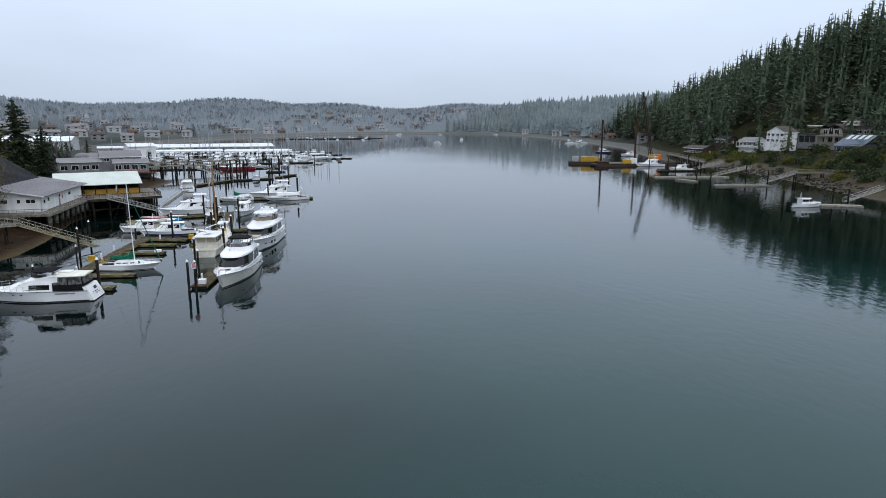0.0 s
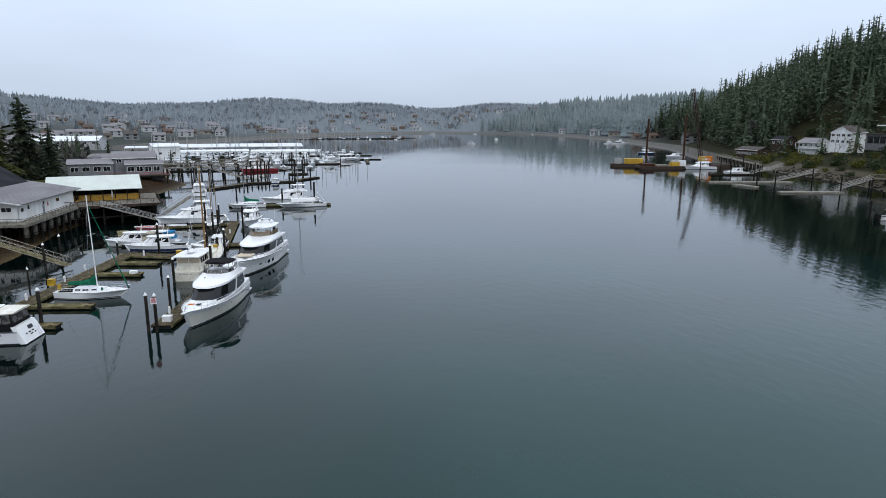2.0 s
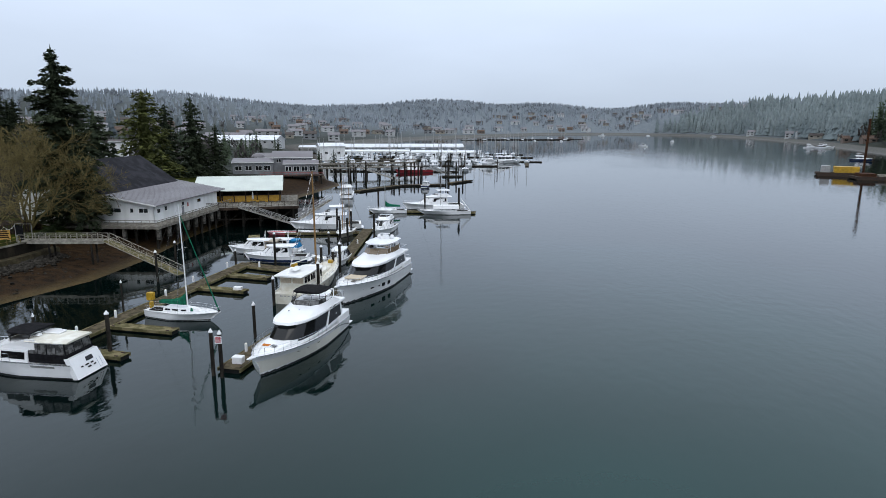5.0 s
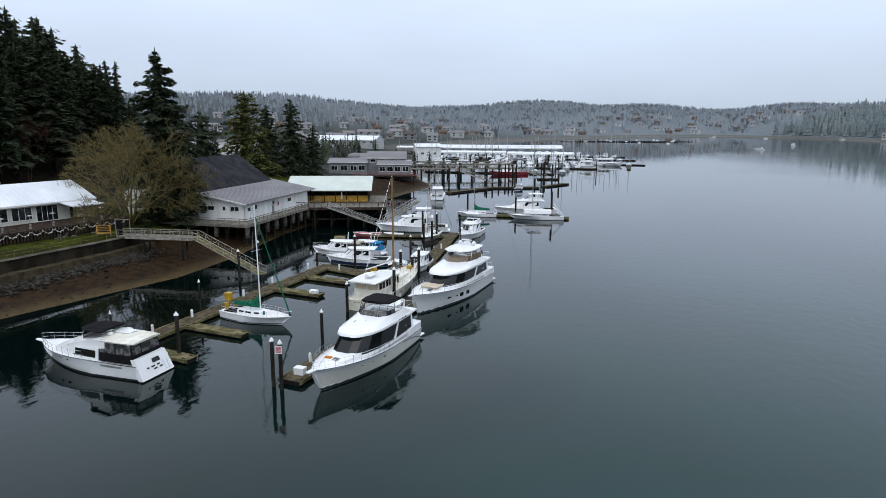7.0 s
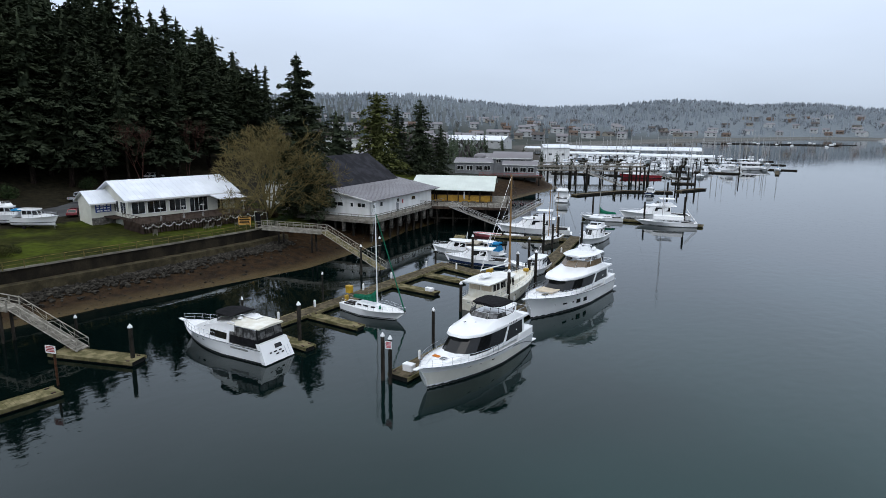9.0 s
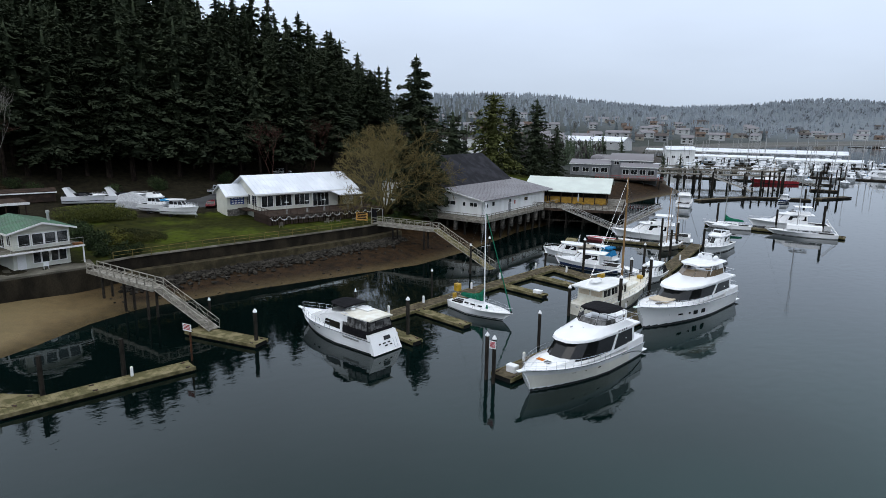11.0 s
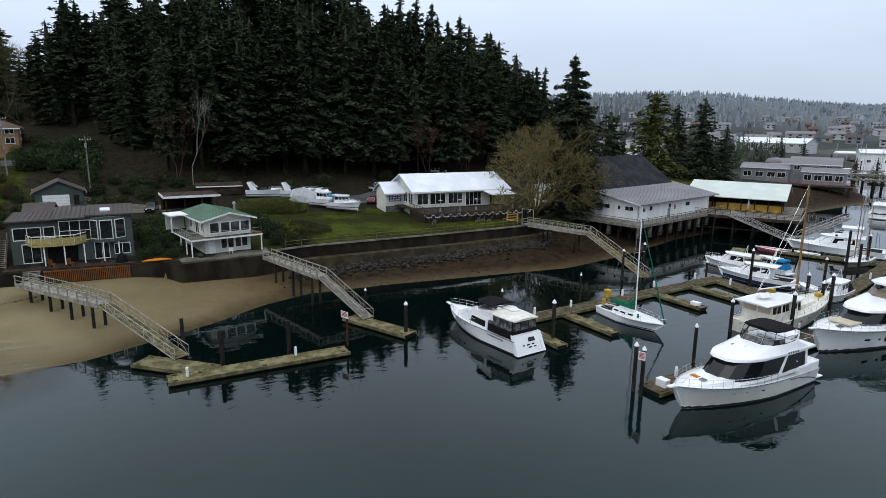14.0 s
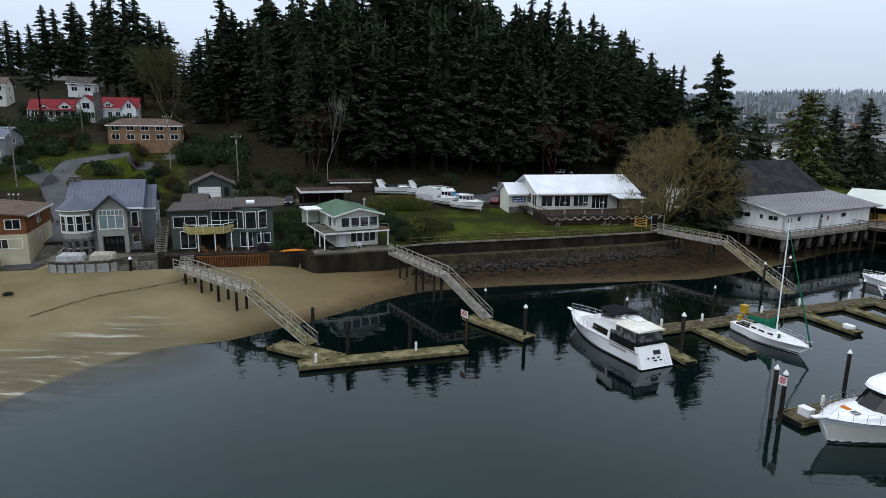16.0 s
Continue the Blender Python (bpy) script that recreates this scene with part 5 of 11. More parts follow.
    for sg in (-1, 1):
        p, q, r = h.side(0.12, 0.72), h.side(0.3, 0.72), h.side(0.3, 0.86)
        s4 = h.side(0.12, 0.86)
        add_prism(bm, [Vector((sg * (v.x - 0.01), v.y, v.z)) for v in (p, q, r, s4)], (sg * 0.03, 0, 0))
    part("engine_vent", bm, M["alu"], e)


def sailboat(m, L, B, mast, label, cover=None, jib=None, hull_mat=None, boom=0.38, name_far=False, cover2=None):
    e = empty("sailboat", m, label, "sailboat")
    h = Hull(L, B, 0.92, 1.12, wl=0.86, transom=0.55, full=0.5, power=1.9, curve=2.0)
    build_hull(h, e, hull_mat or M["gelcoat"], M["boottop"])
    lo = [(L * 0.26, B * 0.26), (L * 0.5, B * 0.28), (L * 0.68, B * 0.17), (L * 0.76, B * 0.06)]
    hi = [(L * 0.27, B * 0.22), (L * 0.5, B * 0.24), (L * 0.64, B * 0.14), (L * 0.70, B * 0.05)]
    tier(e, "cabin_trunk", lo, hi, 0.85, 1.42, M["gelcoat"], bevel=0.05)
    panes(e, lo, hi, 0.85, 1.42, [(0, 0.12, 0.42, 0.45, 0.75), (0, 0.55, 0.9, 0.45, 0.75), (1, 0.1, 0.5, 0.45, 0.75)])
    # dark block stands in for the shaded cockpit well
    part("cockpit", box(-B * 0.2, B * 0.2, L * 0.06, L * 0.25, 0.7, 0.98), M["dark_void"], e)
    ym = L * 0.56
    part("mast", tube((0, ym, 0.9), (0, ym - 0.15, mast), 0.085, 0.06, 8), M["gelcoat"] if jib else M["alu"], e)
    bm = bmesh.new()
    for s, z in ((0.95, mast * 0.62),):
        add_tube(bm, (-s, ym - 0.1, z), (s, ym - 0.1, z), 0.025, 0.025, 4)
    part("spreader", bm, M["alu"], e)
    bm = bmesh.new()
    for a, b in (((0, ym - 0.15, mast), (0, 0.1, 1.0)), ((0, ym - 0.15, mast), (B * 0.46, ym - 0.4, 0.98)), ((0, ym - 0.15, mast), (-B * 0.46, ym - 0.4, 0.98))):
        add_tube(bm, a, b, 0.012, 0.012, 3)
    if not jib:
        add_tube(bm, (0, ym - 0.1, mast * 0.97), (0, L * 0.985, 1.15), 0.012, 0.012, 3)
    part("standing_rigging", bm, M["steel"], e)
    part("boom", tube((0, ym - 0.1, 1.75), (0, ym - L * boom, 1.85), 0.06, 0.05, 6), M["alu"], e)
    if cover:
        rings = []
        for t, r, zz in ((0.0, 0.2, 1.5), (0.04, 0.26, 1.25), (0.2, 0.3, 0.75), (0.45, 0.28, 0.5), (0.9, 0.2, 0.36), (1.0, 0.1, 0.2)):
            y = ym - 0.12 - t * L * boom
            rings.append([(-r, y, 1.72), (-r * 0.75, y, 1.78 + zz * 0.6), (0, y, 1.8 + zz), (r * 0.75, y, 1.78 + zz * 0.6), (r, y, 1.72), (0, y, 1.66)])
        part("sail_cover", loft(rings), cover, e, "furled mainsail under its cover")
    if jib:
        add = tube((0, ym - 0.05, mast * 0.9), (0, L * 0.985, 1.25), 0.05, 0.085, 7)
        part("furled_jib", add, jib, e)
        add2 = bmesh.new()
        add_tube(add2, (0, L * 0.985, 1.1), (0, L * 0.985, 1.4), 0.12, 0.12, 7)
        part("furling_drum", add2, M["boottop"], e)
    if not name_far:
        railing(e, h, 0.02, 0.97, 0.6, 8, 0.06, r=0.012)
        part("pulpit", path([(-0.25, L * 0.96, 1.7), (0, L * 1.01, 1.72), (0.25, L * 0.96, 1.7)], 0.018, 4), M["steel"], e)
    return e, h


def trawler():
    e = empty("wooden_trawler", berth((-42.1, 105.1), (-44.6, 122.8)), "old cream wooden trawler yacht with a tall varnished mast", "trawler")
    L, B = 17.3, 4.9
    h = Hull(L, B, 1.35, 2.5, wl=0.93, transom=0.82, full=0.45, power=2.1, curve=1.6)
    build_hull(h, e, M["cream"], M["boottop"], deck=M["cream"], rail=M["white_wall"])
    lo = [(1.6, 1.75), (3.4, 1.85), (5.2, 1.8), (5.7, 1.2)]
    hi = [(1.7, 1.68), (3.4, 1.75), (5.0, 1.7), (5.35, 1.15)]
    tier(e, "wheelhouse", lo, hi, 1.3, 3.45, M["cream"], bevel=0.03)
    panes(e, lo, hi, 1.3, 3.45, [("b", 0.08, 0.46, 0.5, 0.9), ("b", 0.54, 0.92, 0.5, 0.9), (0, 0.08, 0.46, 0.5, 0.88), (0, 0.54, 0.94, 0.5, 0.88), (1, 0.1, 0.46, 0.5, 0.88), (1, 0.54, 0.92, 0.5, 0.88), ("f", 0.06, 0.94, 0.5, 0.88), (2, 0.1, 0.9, 0.5, 0.88)])
    part("blind", box(-1.55, -0.15, 1.60, 1.63, 2.38, 3.2), M["cushion"], e, "beige window blind")
    part("blind", box(0.15, 1.55, 1.60, 1.63, 2.38, 3.2), M["cushion"], e, "beige window blind")
    part("roof", loft([ring_of([(0.2, 1.95 * q), (3.0, 2.05 * q), (5.2, 1.95 * q), (6.0, 1.3 * q)], 3.45 + d) for q, d in ((0.98, 0), (1, 0.05), (0.97, 0.1), (0.5, 0.17))]), M["white_wall"], e)
    lo = [(5.6, 1.6), (8.2, 1.5), (8.6, 1.1)]
    hi = [(5.6, 1.5), (8.0, 1.4), (8.3, 1.0)]
    tier(e, "deckhouse", lo, hi, 1.4, 3.15, M["cream"], bevel=0.03)
    panes(e, lo, hi, 1.4, 3.15, [(0, 0.35, 0.6, 0.5, 0.85), (0, 0.7, 0.92, 0.3, 0.85)])
    part("deckhouse_roof", loft([ring_of([(5.5, 1.68 * q), (8.2, 1.58 * q), (8.7, 1.1 * q)], 3.15 + d) for q, d in ((1, 0), (1, 0.08), (0.5, 0.13))]), M["white_wall"], e)
    part("trunk_cabin", loft([ring_of([(8.8, 1.2), (12.4, 0.9), (12.9, 0.5)], 1.5), ring_of([(8.8, 1.15), (12.3, 0.85), (12.7, 0.45)], 2.25)]), M["cream"], e)
    part("mast", tube((0, 9.4, 1.5), (0, 9.2, 16.2), 0.17, 0.10, 8), M["teak"], e, "tall varnished wooden mast")
    part("boom", tube((0, 9.2, 4.4), (0, 1.6, 4.9), 0.10, 0.07, 6), M["white_wall"], e)
    bm = bmesh.new()
    for a, b in (((0, 9.2, 16.0), (0, 16.9, 2.6)), ((0, 9.2, 16.0), (2.2, 8.2, 1.8)), ((0, 9.2, 16.0), (-2.2, 8.2, 1.8)), ((0, 9.2, 13.0), (0, 1.7, 4.9)), ((0, 9.2, 16.0), (0, 0.6, 3.5))):
        add_tube(bm, a, b, 0.014, 0.014, 3)
    part("standing_rigging", bm, M["steel"], e)
    bm = bmesh.new()
    for sg in (-1, 1):
        add_tube(bm, (sg * 0.75, 13.2, 2.0), (sg * 0.78, 13.2, 2.9), 0.035, 0.035, 4)
    part("bitt", bm, M["teak"], e)
    part("anchor_windlass", box(-0.35, 0.35, 14.3, 14.9, 2.2, 2.65, bevel=0.06), M["yellow"], e, "yellow anchor windlass")
    railing(e, h, 0.02, 0.96, 0.65, 12, 0.08, r=0.02)
    portlights(e, h, (0.16, 0.26, 0.4, 0.5), 0.22, 0.2, 0.6)
    part("dinghy", loft([[(-0.55 * q, 1.8 + s * 2.2, 3.95), (0, 1.8 + s * 2.2, 4.1 + 0.25 * q), (0.55 * q, 1.8 + s * 2.2, 3.95)] for s, q in ((0, 0.8), (0.3, 1), (0.7, 0.9), (1, 0.2))]), M["gelcoat"], e)
    for sg in (-1, 1):
        fender(e, sg * 2.55, 6.0, 0.4)
    bars(e, (-0.9, -0.03, 1.0), (0.9, -0.03, 1.0), (0, 0, 0.14), (0.5, 0.3, 0.4, 0.3), M["alu"])


def small_cruiser(m, label, L=9.5, B=3.2, hull_mat=None, top=None, cover=None, fly=False, seed=0, far=False, band=None, domes=False, name="cabin_cruiser", aft_cover=None, mast=True):
    """Cabin cruiser of the commoner kind; fly adds an upper helm."""
    e = empty(name, m, label, "cabin cruiser")
    k, w = L / 9.5, B / 3.2
    h = Hull(L, B, 0.95 * k ** 0.5, 1.35 * k ** 0.5, transom=0.9, full=0.45, power=2.3)
    z = h.hs
    build_hull(h, e, hull_mat or M["gelcoat"], M["boottop"])
    part("swim_platform", box(-B * 0.4, B * 0.4, -0.5, 0.05, 0.22, 0.32), M["gelcoat"], e)
    # near boats: cockpit shade painted as a dark block
    part("cockpit", box(-B * 0.36, B * 0.36, 0.3 * k, 2.6 * k, z - 0.3, z - 0.02), M["dark_void"] if not far else M["deck_white"], e)
    lo = [(2.6 * k, 1.3 * w), (5.2 * k, 1.3 * w), (6.6 * k, 0.95 * w), (7.4 * k, 0.35 * w)]
    hi = [(2.7 * k, 1.2 * w), (4.7 * k, 1.15 * w), (5.4 * k, 0.85 * w), (5.8 * k, 0.3 * w)]
    z1 = z + 1.55 * k ** 0.5
    tier(e, "cabin", lo, hi, z - 0.05, z1, M["gelcoat"], bevel=0.05)
    panes(e, lo, hi, z - 0.05, z1, [("f", 0.06, 0.94, 0.42, 0.9), (2, 0.06, 0.94, 0.42, 0.9), (1, 0.05, 0.95, 0.42, 0.9), (0, 0.06, 0.48, 0.45, 0.88), (0, 0.54, 0.96, 0.45, 0.88)])
    part("cabin_roof", loft([ring_of([(1.9 * k, 1.28 * w * q), (4.6 * k, 1.28 * w * q), (5.6 * k, 0.95 * w * q), (6.1 * k, 0.35 * w * q)], z1 + d) for q, d in ((0.98, 0), (1, 0.05), (0.9, 0.12), (0.4, 0.16))]), M["gelcoat"], e)
    part("fore_trunk", loft([[(-1.0 * w * q, y * k, z + 0.1), (-0.7 * w * q, y * k, z + zt), (0.7 * w * q, y * k, z + zt), (1.0 * w * q, y * k, z + 0.1)] for y, q, zt in ((6.2, 0.95, 0.62), (7.4, 0.7, 0.58), (8.5, 0.3, 0.5))]), M["gelcoat"], e)
    if fly:
        lo2 = [(2.2 * k, 1.1 * w), (4.4 * k, 1.1 * w), (5.3 * k, 0.7 * w)]
        hi2 = [(2.4 * k, 1.05 * w), (4.1 * k, 1.0 * w), (4.6 * k, 0.6 * w)]
        tier(e, "flybridge", lo2, hi2, z1 + 0.12, z1 + 0.75, M["gelcoat"], bevel=0.05)
        panes(e, lo2, hi2, z1 + 0.12, z1 + 0.75, [("f", 0.05, 0.95, 0.7, 1.25), (1, 0.05, 0.95, 0.7, 1.25)])
        if top:
            part("bimini_canvas", loft([ring_of([(2.2 * k, 1.05 * w * q), (4.2 * k, 1.0 * w * q)], z1 + 1.75 + d) for q, d in ((1.03, 0), (1, 0.08), (0.5, 0.14))]), top, e)
            bm = bmesh.new()
            for sg in (-1, 1):
                for y in (2.3, 4.1):
                    add_tube(bm, (sg * 1.02 * w, y * k, z1 + 0.7), (sg * 1.0 * w, y * k, z1 + 1.78), 0.02, 0.02, 4)
            part("bimini_frame", bm, M["steel"], e)
    elif top:
        part("canvas_top", loft([ring_of([(0.4 * k, 1.2 * w * q), (2.7 * k, 1.25 * w * q)], z1 - 0.1 + d) for q, d in ((1.03, -0.12), (1, 0.0), (0.75, 0.16))]), top, e)
        bm = bmesh.new()
        for sg in (-1, 1):
            add_tube(bm, (sg * 1.2 * w, 0.6 * k, z), (sg * 1.18 * w, 0.6 * k, z1 - 0.1), 0.02, 0.02, 4)
        part("canvas_frame", bm, M["steel"], e)
    if aft_cover:
        part("cockpit_cover", loft([ring_of([(0.1, 1.3 * w), (2.7 * k, 1.35 * w)], z), ring_of([(0.4, 0.9 * w), (2.7 * k, 1.1 * w)], z + 0.9)]), aft_cover, e)
    if domes:
        for sg in (-1, 1):
            o = part("satellite_dome", dome(0.34, 0, 0.5, 10), M["white_plastic"], e)
            o.matrix_local = pose(sg * 0.85, 7.0 * k, z + 0.9)
    if mast:
        part("radar_mast", path([(-0.5 * w, 3.0 * k, z1 + 0.1), (0, 2.8 * k, z1 + (1.6 if not fly else 2.3)), (0.5 * w, 3.0 * k, z1 + 0.1)], 0.035, 4), M["white_plastic"], e)
    railing(e, h, 0.45, 0.98, 0.6, 6 if not far else 4, 0.07, mid=not far, r=0.018 if not far else 0.03)
    return e, h

# ---------------------------------------------------------------- floats, gangways, piles
def along(a, b):
    """A pose at a, whose +y runs towards b on the flat."""
    return pose(a[0], a[1], 0, 0, 0, math.degrees(math.atan2(-(b[0] - a[0]), b[1] - a[1])))


def float_dock(a, b, width, label, mat_top=None, top=0.45, side=0.0, board=0.32):
    """A timber float: cross boards on walers and black float drums. side shifts it across."""
    L = math.hypot(b[0] - a[0], b[1] - a[1])
    e = empty("float_dock", along(a, b), label, "dock float", "marina floats")
    mt = mat_top or M["plank"]
    bm = bmesh.new()
    n = max(2, int(L / board))
    rng_ = random.Random(int(a[0] * 10 + b[1] * 7))
    for i in range(n):
        y0 = L * i / n
        dz = rng_.uniform(-0.006, 0.006)
        add_box(bm, side - width / 2 + rng_.uniform(0, 0.03), side + width / 2 - rng_.uniform(0, 0.03), y0 + 0.012, y0 + L / n - 0.012, top - 0.05, top + dz)
    part("decking", bm, mt, e)
    for sg in (-1, 1):
        x = side + sg * (width / 2 - 0.02)
        part("waler", box(min(x, x + sg * 0.09), max(x, x + sg * 0.09), -0.05, L + 0.05, top - 0.28, top + 0.05), M["algae_plank"], e)
    bm = bmesh.new()
    add_box(bm, side - width / 2 + 0.1, side + width / 2 - 0.1, 0.05, L - 0.05, -0.25, top - 0.06)
    part("flotation", bm, M["rubber"], e)
    first = None
    for i in range(max(2, int(L / 5))):
        y = 0.6 + (L - 1.2) * i / max(1, int(L / 5) - 1)
        for sg in (-1, 1):
            if first is None:
                first = part("cleat", box(-0.05, 0.05, -0.18, 0.18, 0, 0.1), M["crane_black"], e)
                first.matrix_local = pose(side + sg * (width / 2 - 0.2), y, top)
            else:
                share(first, "cleat", e, pose(side + sg * (width / 2 - 0.2), y, top))
    return e


def gangway(a, b, width, rail, material, label, deckmat=None, panels=None, name="gangway"):
    """Trussed ramp from a to b (3D)."""
    a, b = Vector(a), Vector(b)
    L = math.hypot(b.x - a.x, b.y - a.y)
    e = empty(name, Matrix.Translation((0, 0, a.z)) @ along(a, b), label, "gangway")
    dz = b.z - a.z
    n = panels or max(3, int(L / 1.5))

    def p(x, t, z):
        return Vector((x, L * t, dz * t + z))
    bm = bmesh.new()
    m = max(4, int(L / 0.4))
    for i in range(m):
        q = [p(-width / 2, i / m + 0.004, 0), p(width / 2, i / m + 0.004, 0), p(width / 2, (i + 0.9) / m, 0), p(-width / 2, (i + 0.9) / m, 0)]
        add_prism_fast(bm, q, (0, 0, 0.06))
    part("decking", bm, deckmat or M["grey_wood"], e)
    for sg in (-1, 1):
        x = sg * (width / 2 + 0.04)
        part("top_chord", tube(p(x, 0, rail), p(x, 1, rail), 0.05, 0.05, 5), material, e)
        part("bottom_chord", tube(p(x, 0, 0), p(x, 1, 0), 0.06, 0.06, 5), material, e)
        bm = bmesh.new()
        add_tube(bm, p(x, 0, rail * 0.5), p(x, 1, rail * 0.5), 0.025, 0.025, 4)
        for i in range(n + 1):
            add_tube(bm, p(x, i / n, 0), p(x, i / n, rail), 0.035, 0.035, 4)
            if i < n:
                add_tube(bm, p(x, i / n, rail if i % 2 else 0), p(x, (i + 1) / n, 0 if i % 2 else rail), 0.028, 0.028, 4)
        part("truss_web", bm, material, e)
    return e


def add_prism_fast(bm, pts, vec):
    vec = Vector(vec)
    lo = [bm.verts.new(p) for p in pts]
    hi = [bm.verts.new(Vector(p) + vec) for p in pts]
    n = len(pts)
    bm.faces.new(lo[::-1])
    bm.faces.new(hi)
    for i in range(n):
        j = (i + 1) % n
        bm.faces.new((lo[i], lo[j], hi[j], hi[i]))


def footbridge(a, b, width, rail, label, material=None, legs=3, gap=1.6):
    """A level timber footbridge on pairs of piles, with posts, rails and boards."""
    a, b = Vector(a), Vector(b)
    L = math.hypot(b.x - a.x, b.y - a.y)
    e = empty("footbridge", along(a, b), label, "footbridge")
    mt = material or M["pale_wood"]
    z = a.z
    bm = bmesh.new()
    n = int(L / 0.3)
    for i in range(n):
        add_box(bm, -width / 2, width / 2, L * i / n + 0.01, L * (i + 1) / n - 0.01, z - 0.06, z)
    part("decking", bm, mt, e)
    for sg in (-1, 1):
        x = sg * width / 2
        part("beam", box(x - 0.08, x + 0.08, 0, L, z - 0.36, z - 0.062), mt, e)
        part("toe_board", box(x - 0.03, x + 0.03, 0, L, z, z + 0.14), mt, e)
        part("handrail", box(x - 0.05, x + 0.05, -0.05, L + 0.05, z + rail - 0.05, z + rail + 0.03), mt, e)
        part("middle_rail", box(x - 0.02, x + 0.02, 0, L, z + rail * 0.5 - 0.035, z + rail * 0.5 + 0.035), mt, e)
        m = max(2, int(L / gap))
        first = None
        for i in range(m + 1):
            y = L * i / m
            if first is None:
                first = part("post", box(-0.055, 0.055, -0.055, 0.055, z - 0.3, z + rail - 0.05), mt, e)
                first.matrix_local = pose(x, y, 0)
            else:
                share(first, "post", e, pose(x, y, 0))
    for i in range(legs):
        y = L * (i + 0.7) / legs
        for sg in (-1, 1):
            w = e.matrix_world @ Vector((sg * width * 0.42, y, 0))
            g = gz(w.x, w.y) - 0.8
            part("leg", tube((sg * width * 0.42, y, g), (sg * width * 0.42, y, z - 0.1), 0.17, 0.16, 8), M["pile"], e)
    return e


def pile(x, y, top, r=0.2, cap=True, material=None, z0=-3.0, lean=(0, 0), label="dark timber mooring pile with a white conical cap"):
    e = empty("mooring_pile", pose(x, y, 0, lean[0], lean[1], 0), label if cap else "dark bare timber mooring pile standing in the water", "piling", "mooring piles")
    part("shaft", tube((0, 0, z0), (0, 0, top), r * 1.06, r, 10), material or M["pile"], e)
    if cap:
        part("cap", loft([[(k * math.cos(i * 0.785), k * math.sin(i * 0.785), top + dz) for i in range(8)] for k, dz in ((r * 1.18, -0.06), (r * 1.18, 0.04), (r * 0.1, 0.34))]), M["white_plastic"], e)
    return e


def pedestal(x, y, z=0.45, label="white dockside power pedestal"):
    e = empty("power_pedestal", pose(x, y, z), label, "power pedestal", "power pedestals")
    part("body", box(-0.11, 0.11, -0.11, 0.11, 0, 0.8, bevel=0.02), M["white_plastic"], e)
    part("light_cap", dome(0.13, 0.8, 0.12, 8), M["bulb"], e)


def dock_box(x, y, z, material, label, s=(0.5, 0.4, 0.55), a=0):
    e = empty("dock_box", pose(x, y, z, 0, 0, a), label, "dock box")
    part("body", box(-s[0], s[0], -s[1], s[1], 0, s[2], bevel=0.04), material, e)
    part("lid", box(-s[0] * 1.04, s[0] * 1.04, -s[1] * 1.04, s[1] * 1.04, s[2], s[2] + 0.08, bevel=0.03), material, e)


def notice(x, y, z, w, h, yaw, lines, label, face=None, ink=None):
    e = empty("notice_board", pose(x, y, z, 0, 0, yaw), label, "notice board")
    part("board", box(-w / 2, w / 2, -0.02, 0.02, 0, h), face or M["white_plastic"], e)
    bm = bmesh.new()
    for i in range(lines):
        zz = h * (0.88 - 0.8 * i / lines)
        k = 0.42 if i % 2 else 0.36
        add_box(bm, -w * k, w * k, -0.035, -0.022, zz - h * 0.32 / lines, zz + h * 0.05)
    part("lettering", bm, ink or M["red_paint"], e)
    return e


U = Vector((-0.12, 0.993))           # the marina's axis
float_dock((-54.6, 82.6), (-60.6, 121.6), 2.0, "long mossy timber walkway float leading to the berths")
float_dock((-46.0, 83.6), (-54.0, 82.9), 1.3, "short timber finger float beside the cruiser", M["algae_plank"])
float_dock((-47.0, 91.2), (-55.0, 90.2), 1.3, "timber finger float with green algae", M["algae_plank"])
float_dock((-50.2, 107.4), (-57.6, 106.6), 1.3, "timber finger float with a white dock box", M["algae_plank"])
float_dock((-51.6, 114.6), (-59.0, 114.0), 1.3, "timber finger float with green algae", M["algae_plank"])
float_dock((-51.5, 119.9), (-60.8, 120.5), 2.2, "wide timber cross float at the end of the walkway")
float_dock((-34.3, 84.4), (-40.2, 132.0), 2.2, "brown timber float between the two motor yachts")
float_dock((-47.0, 128.0), (-57.5, 158.0), 2.0, "timber float running out past the sport fisher")
float_dock((-40.2, 132.2), (-47.2, 131.0), 1.8, "timber cross float joining two piers")
float_dock((-71.0, 147.2), (-57.5, 153.8), 1.8, "timber float below the pier deck")
float_dock((-75.5, 143.0), (-65.5, 128.5), 2.0, "mossy float beside the small cruisers", M["algae_plank"])
float_dock((-70.0, 183.5), (-43.6, 190.5), 2.0, "outer timber float with moored sailing boats")
float_dock((-52.2, 46.9), (-53.4, 63.2), 1.7, "long pale timber float off the sandy beach", M["algae_plank"])
float_dock((-58.0, 44.6), (-53.0, 50.6), 2.2, "pale timber landing float under the gangway foot", M["algae_plank"])
float_dock((-63.4, 66.2), (-55.2, 70.6), 1.9, "weathered timber landing float with a post", M["algae_plank"])

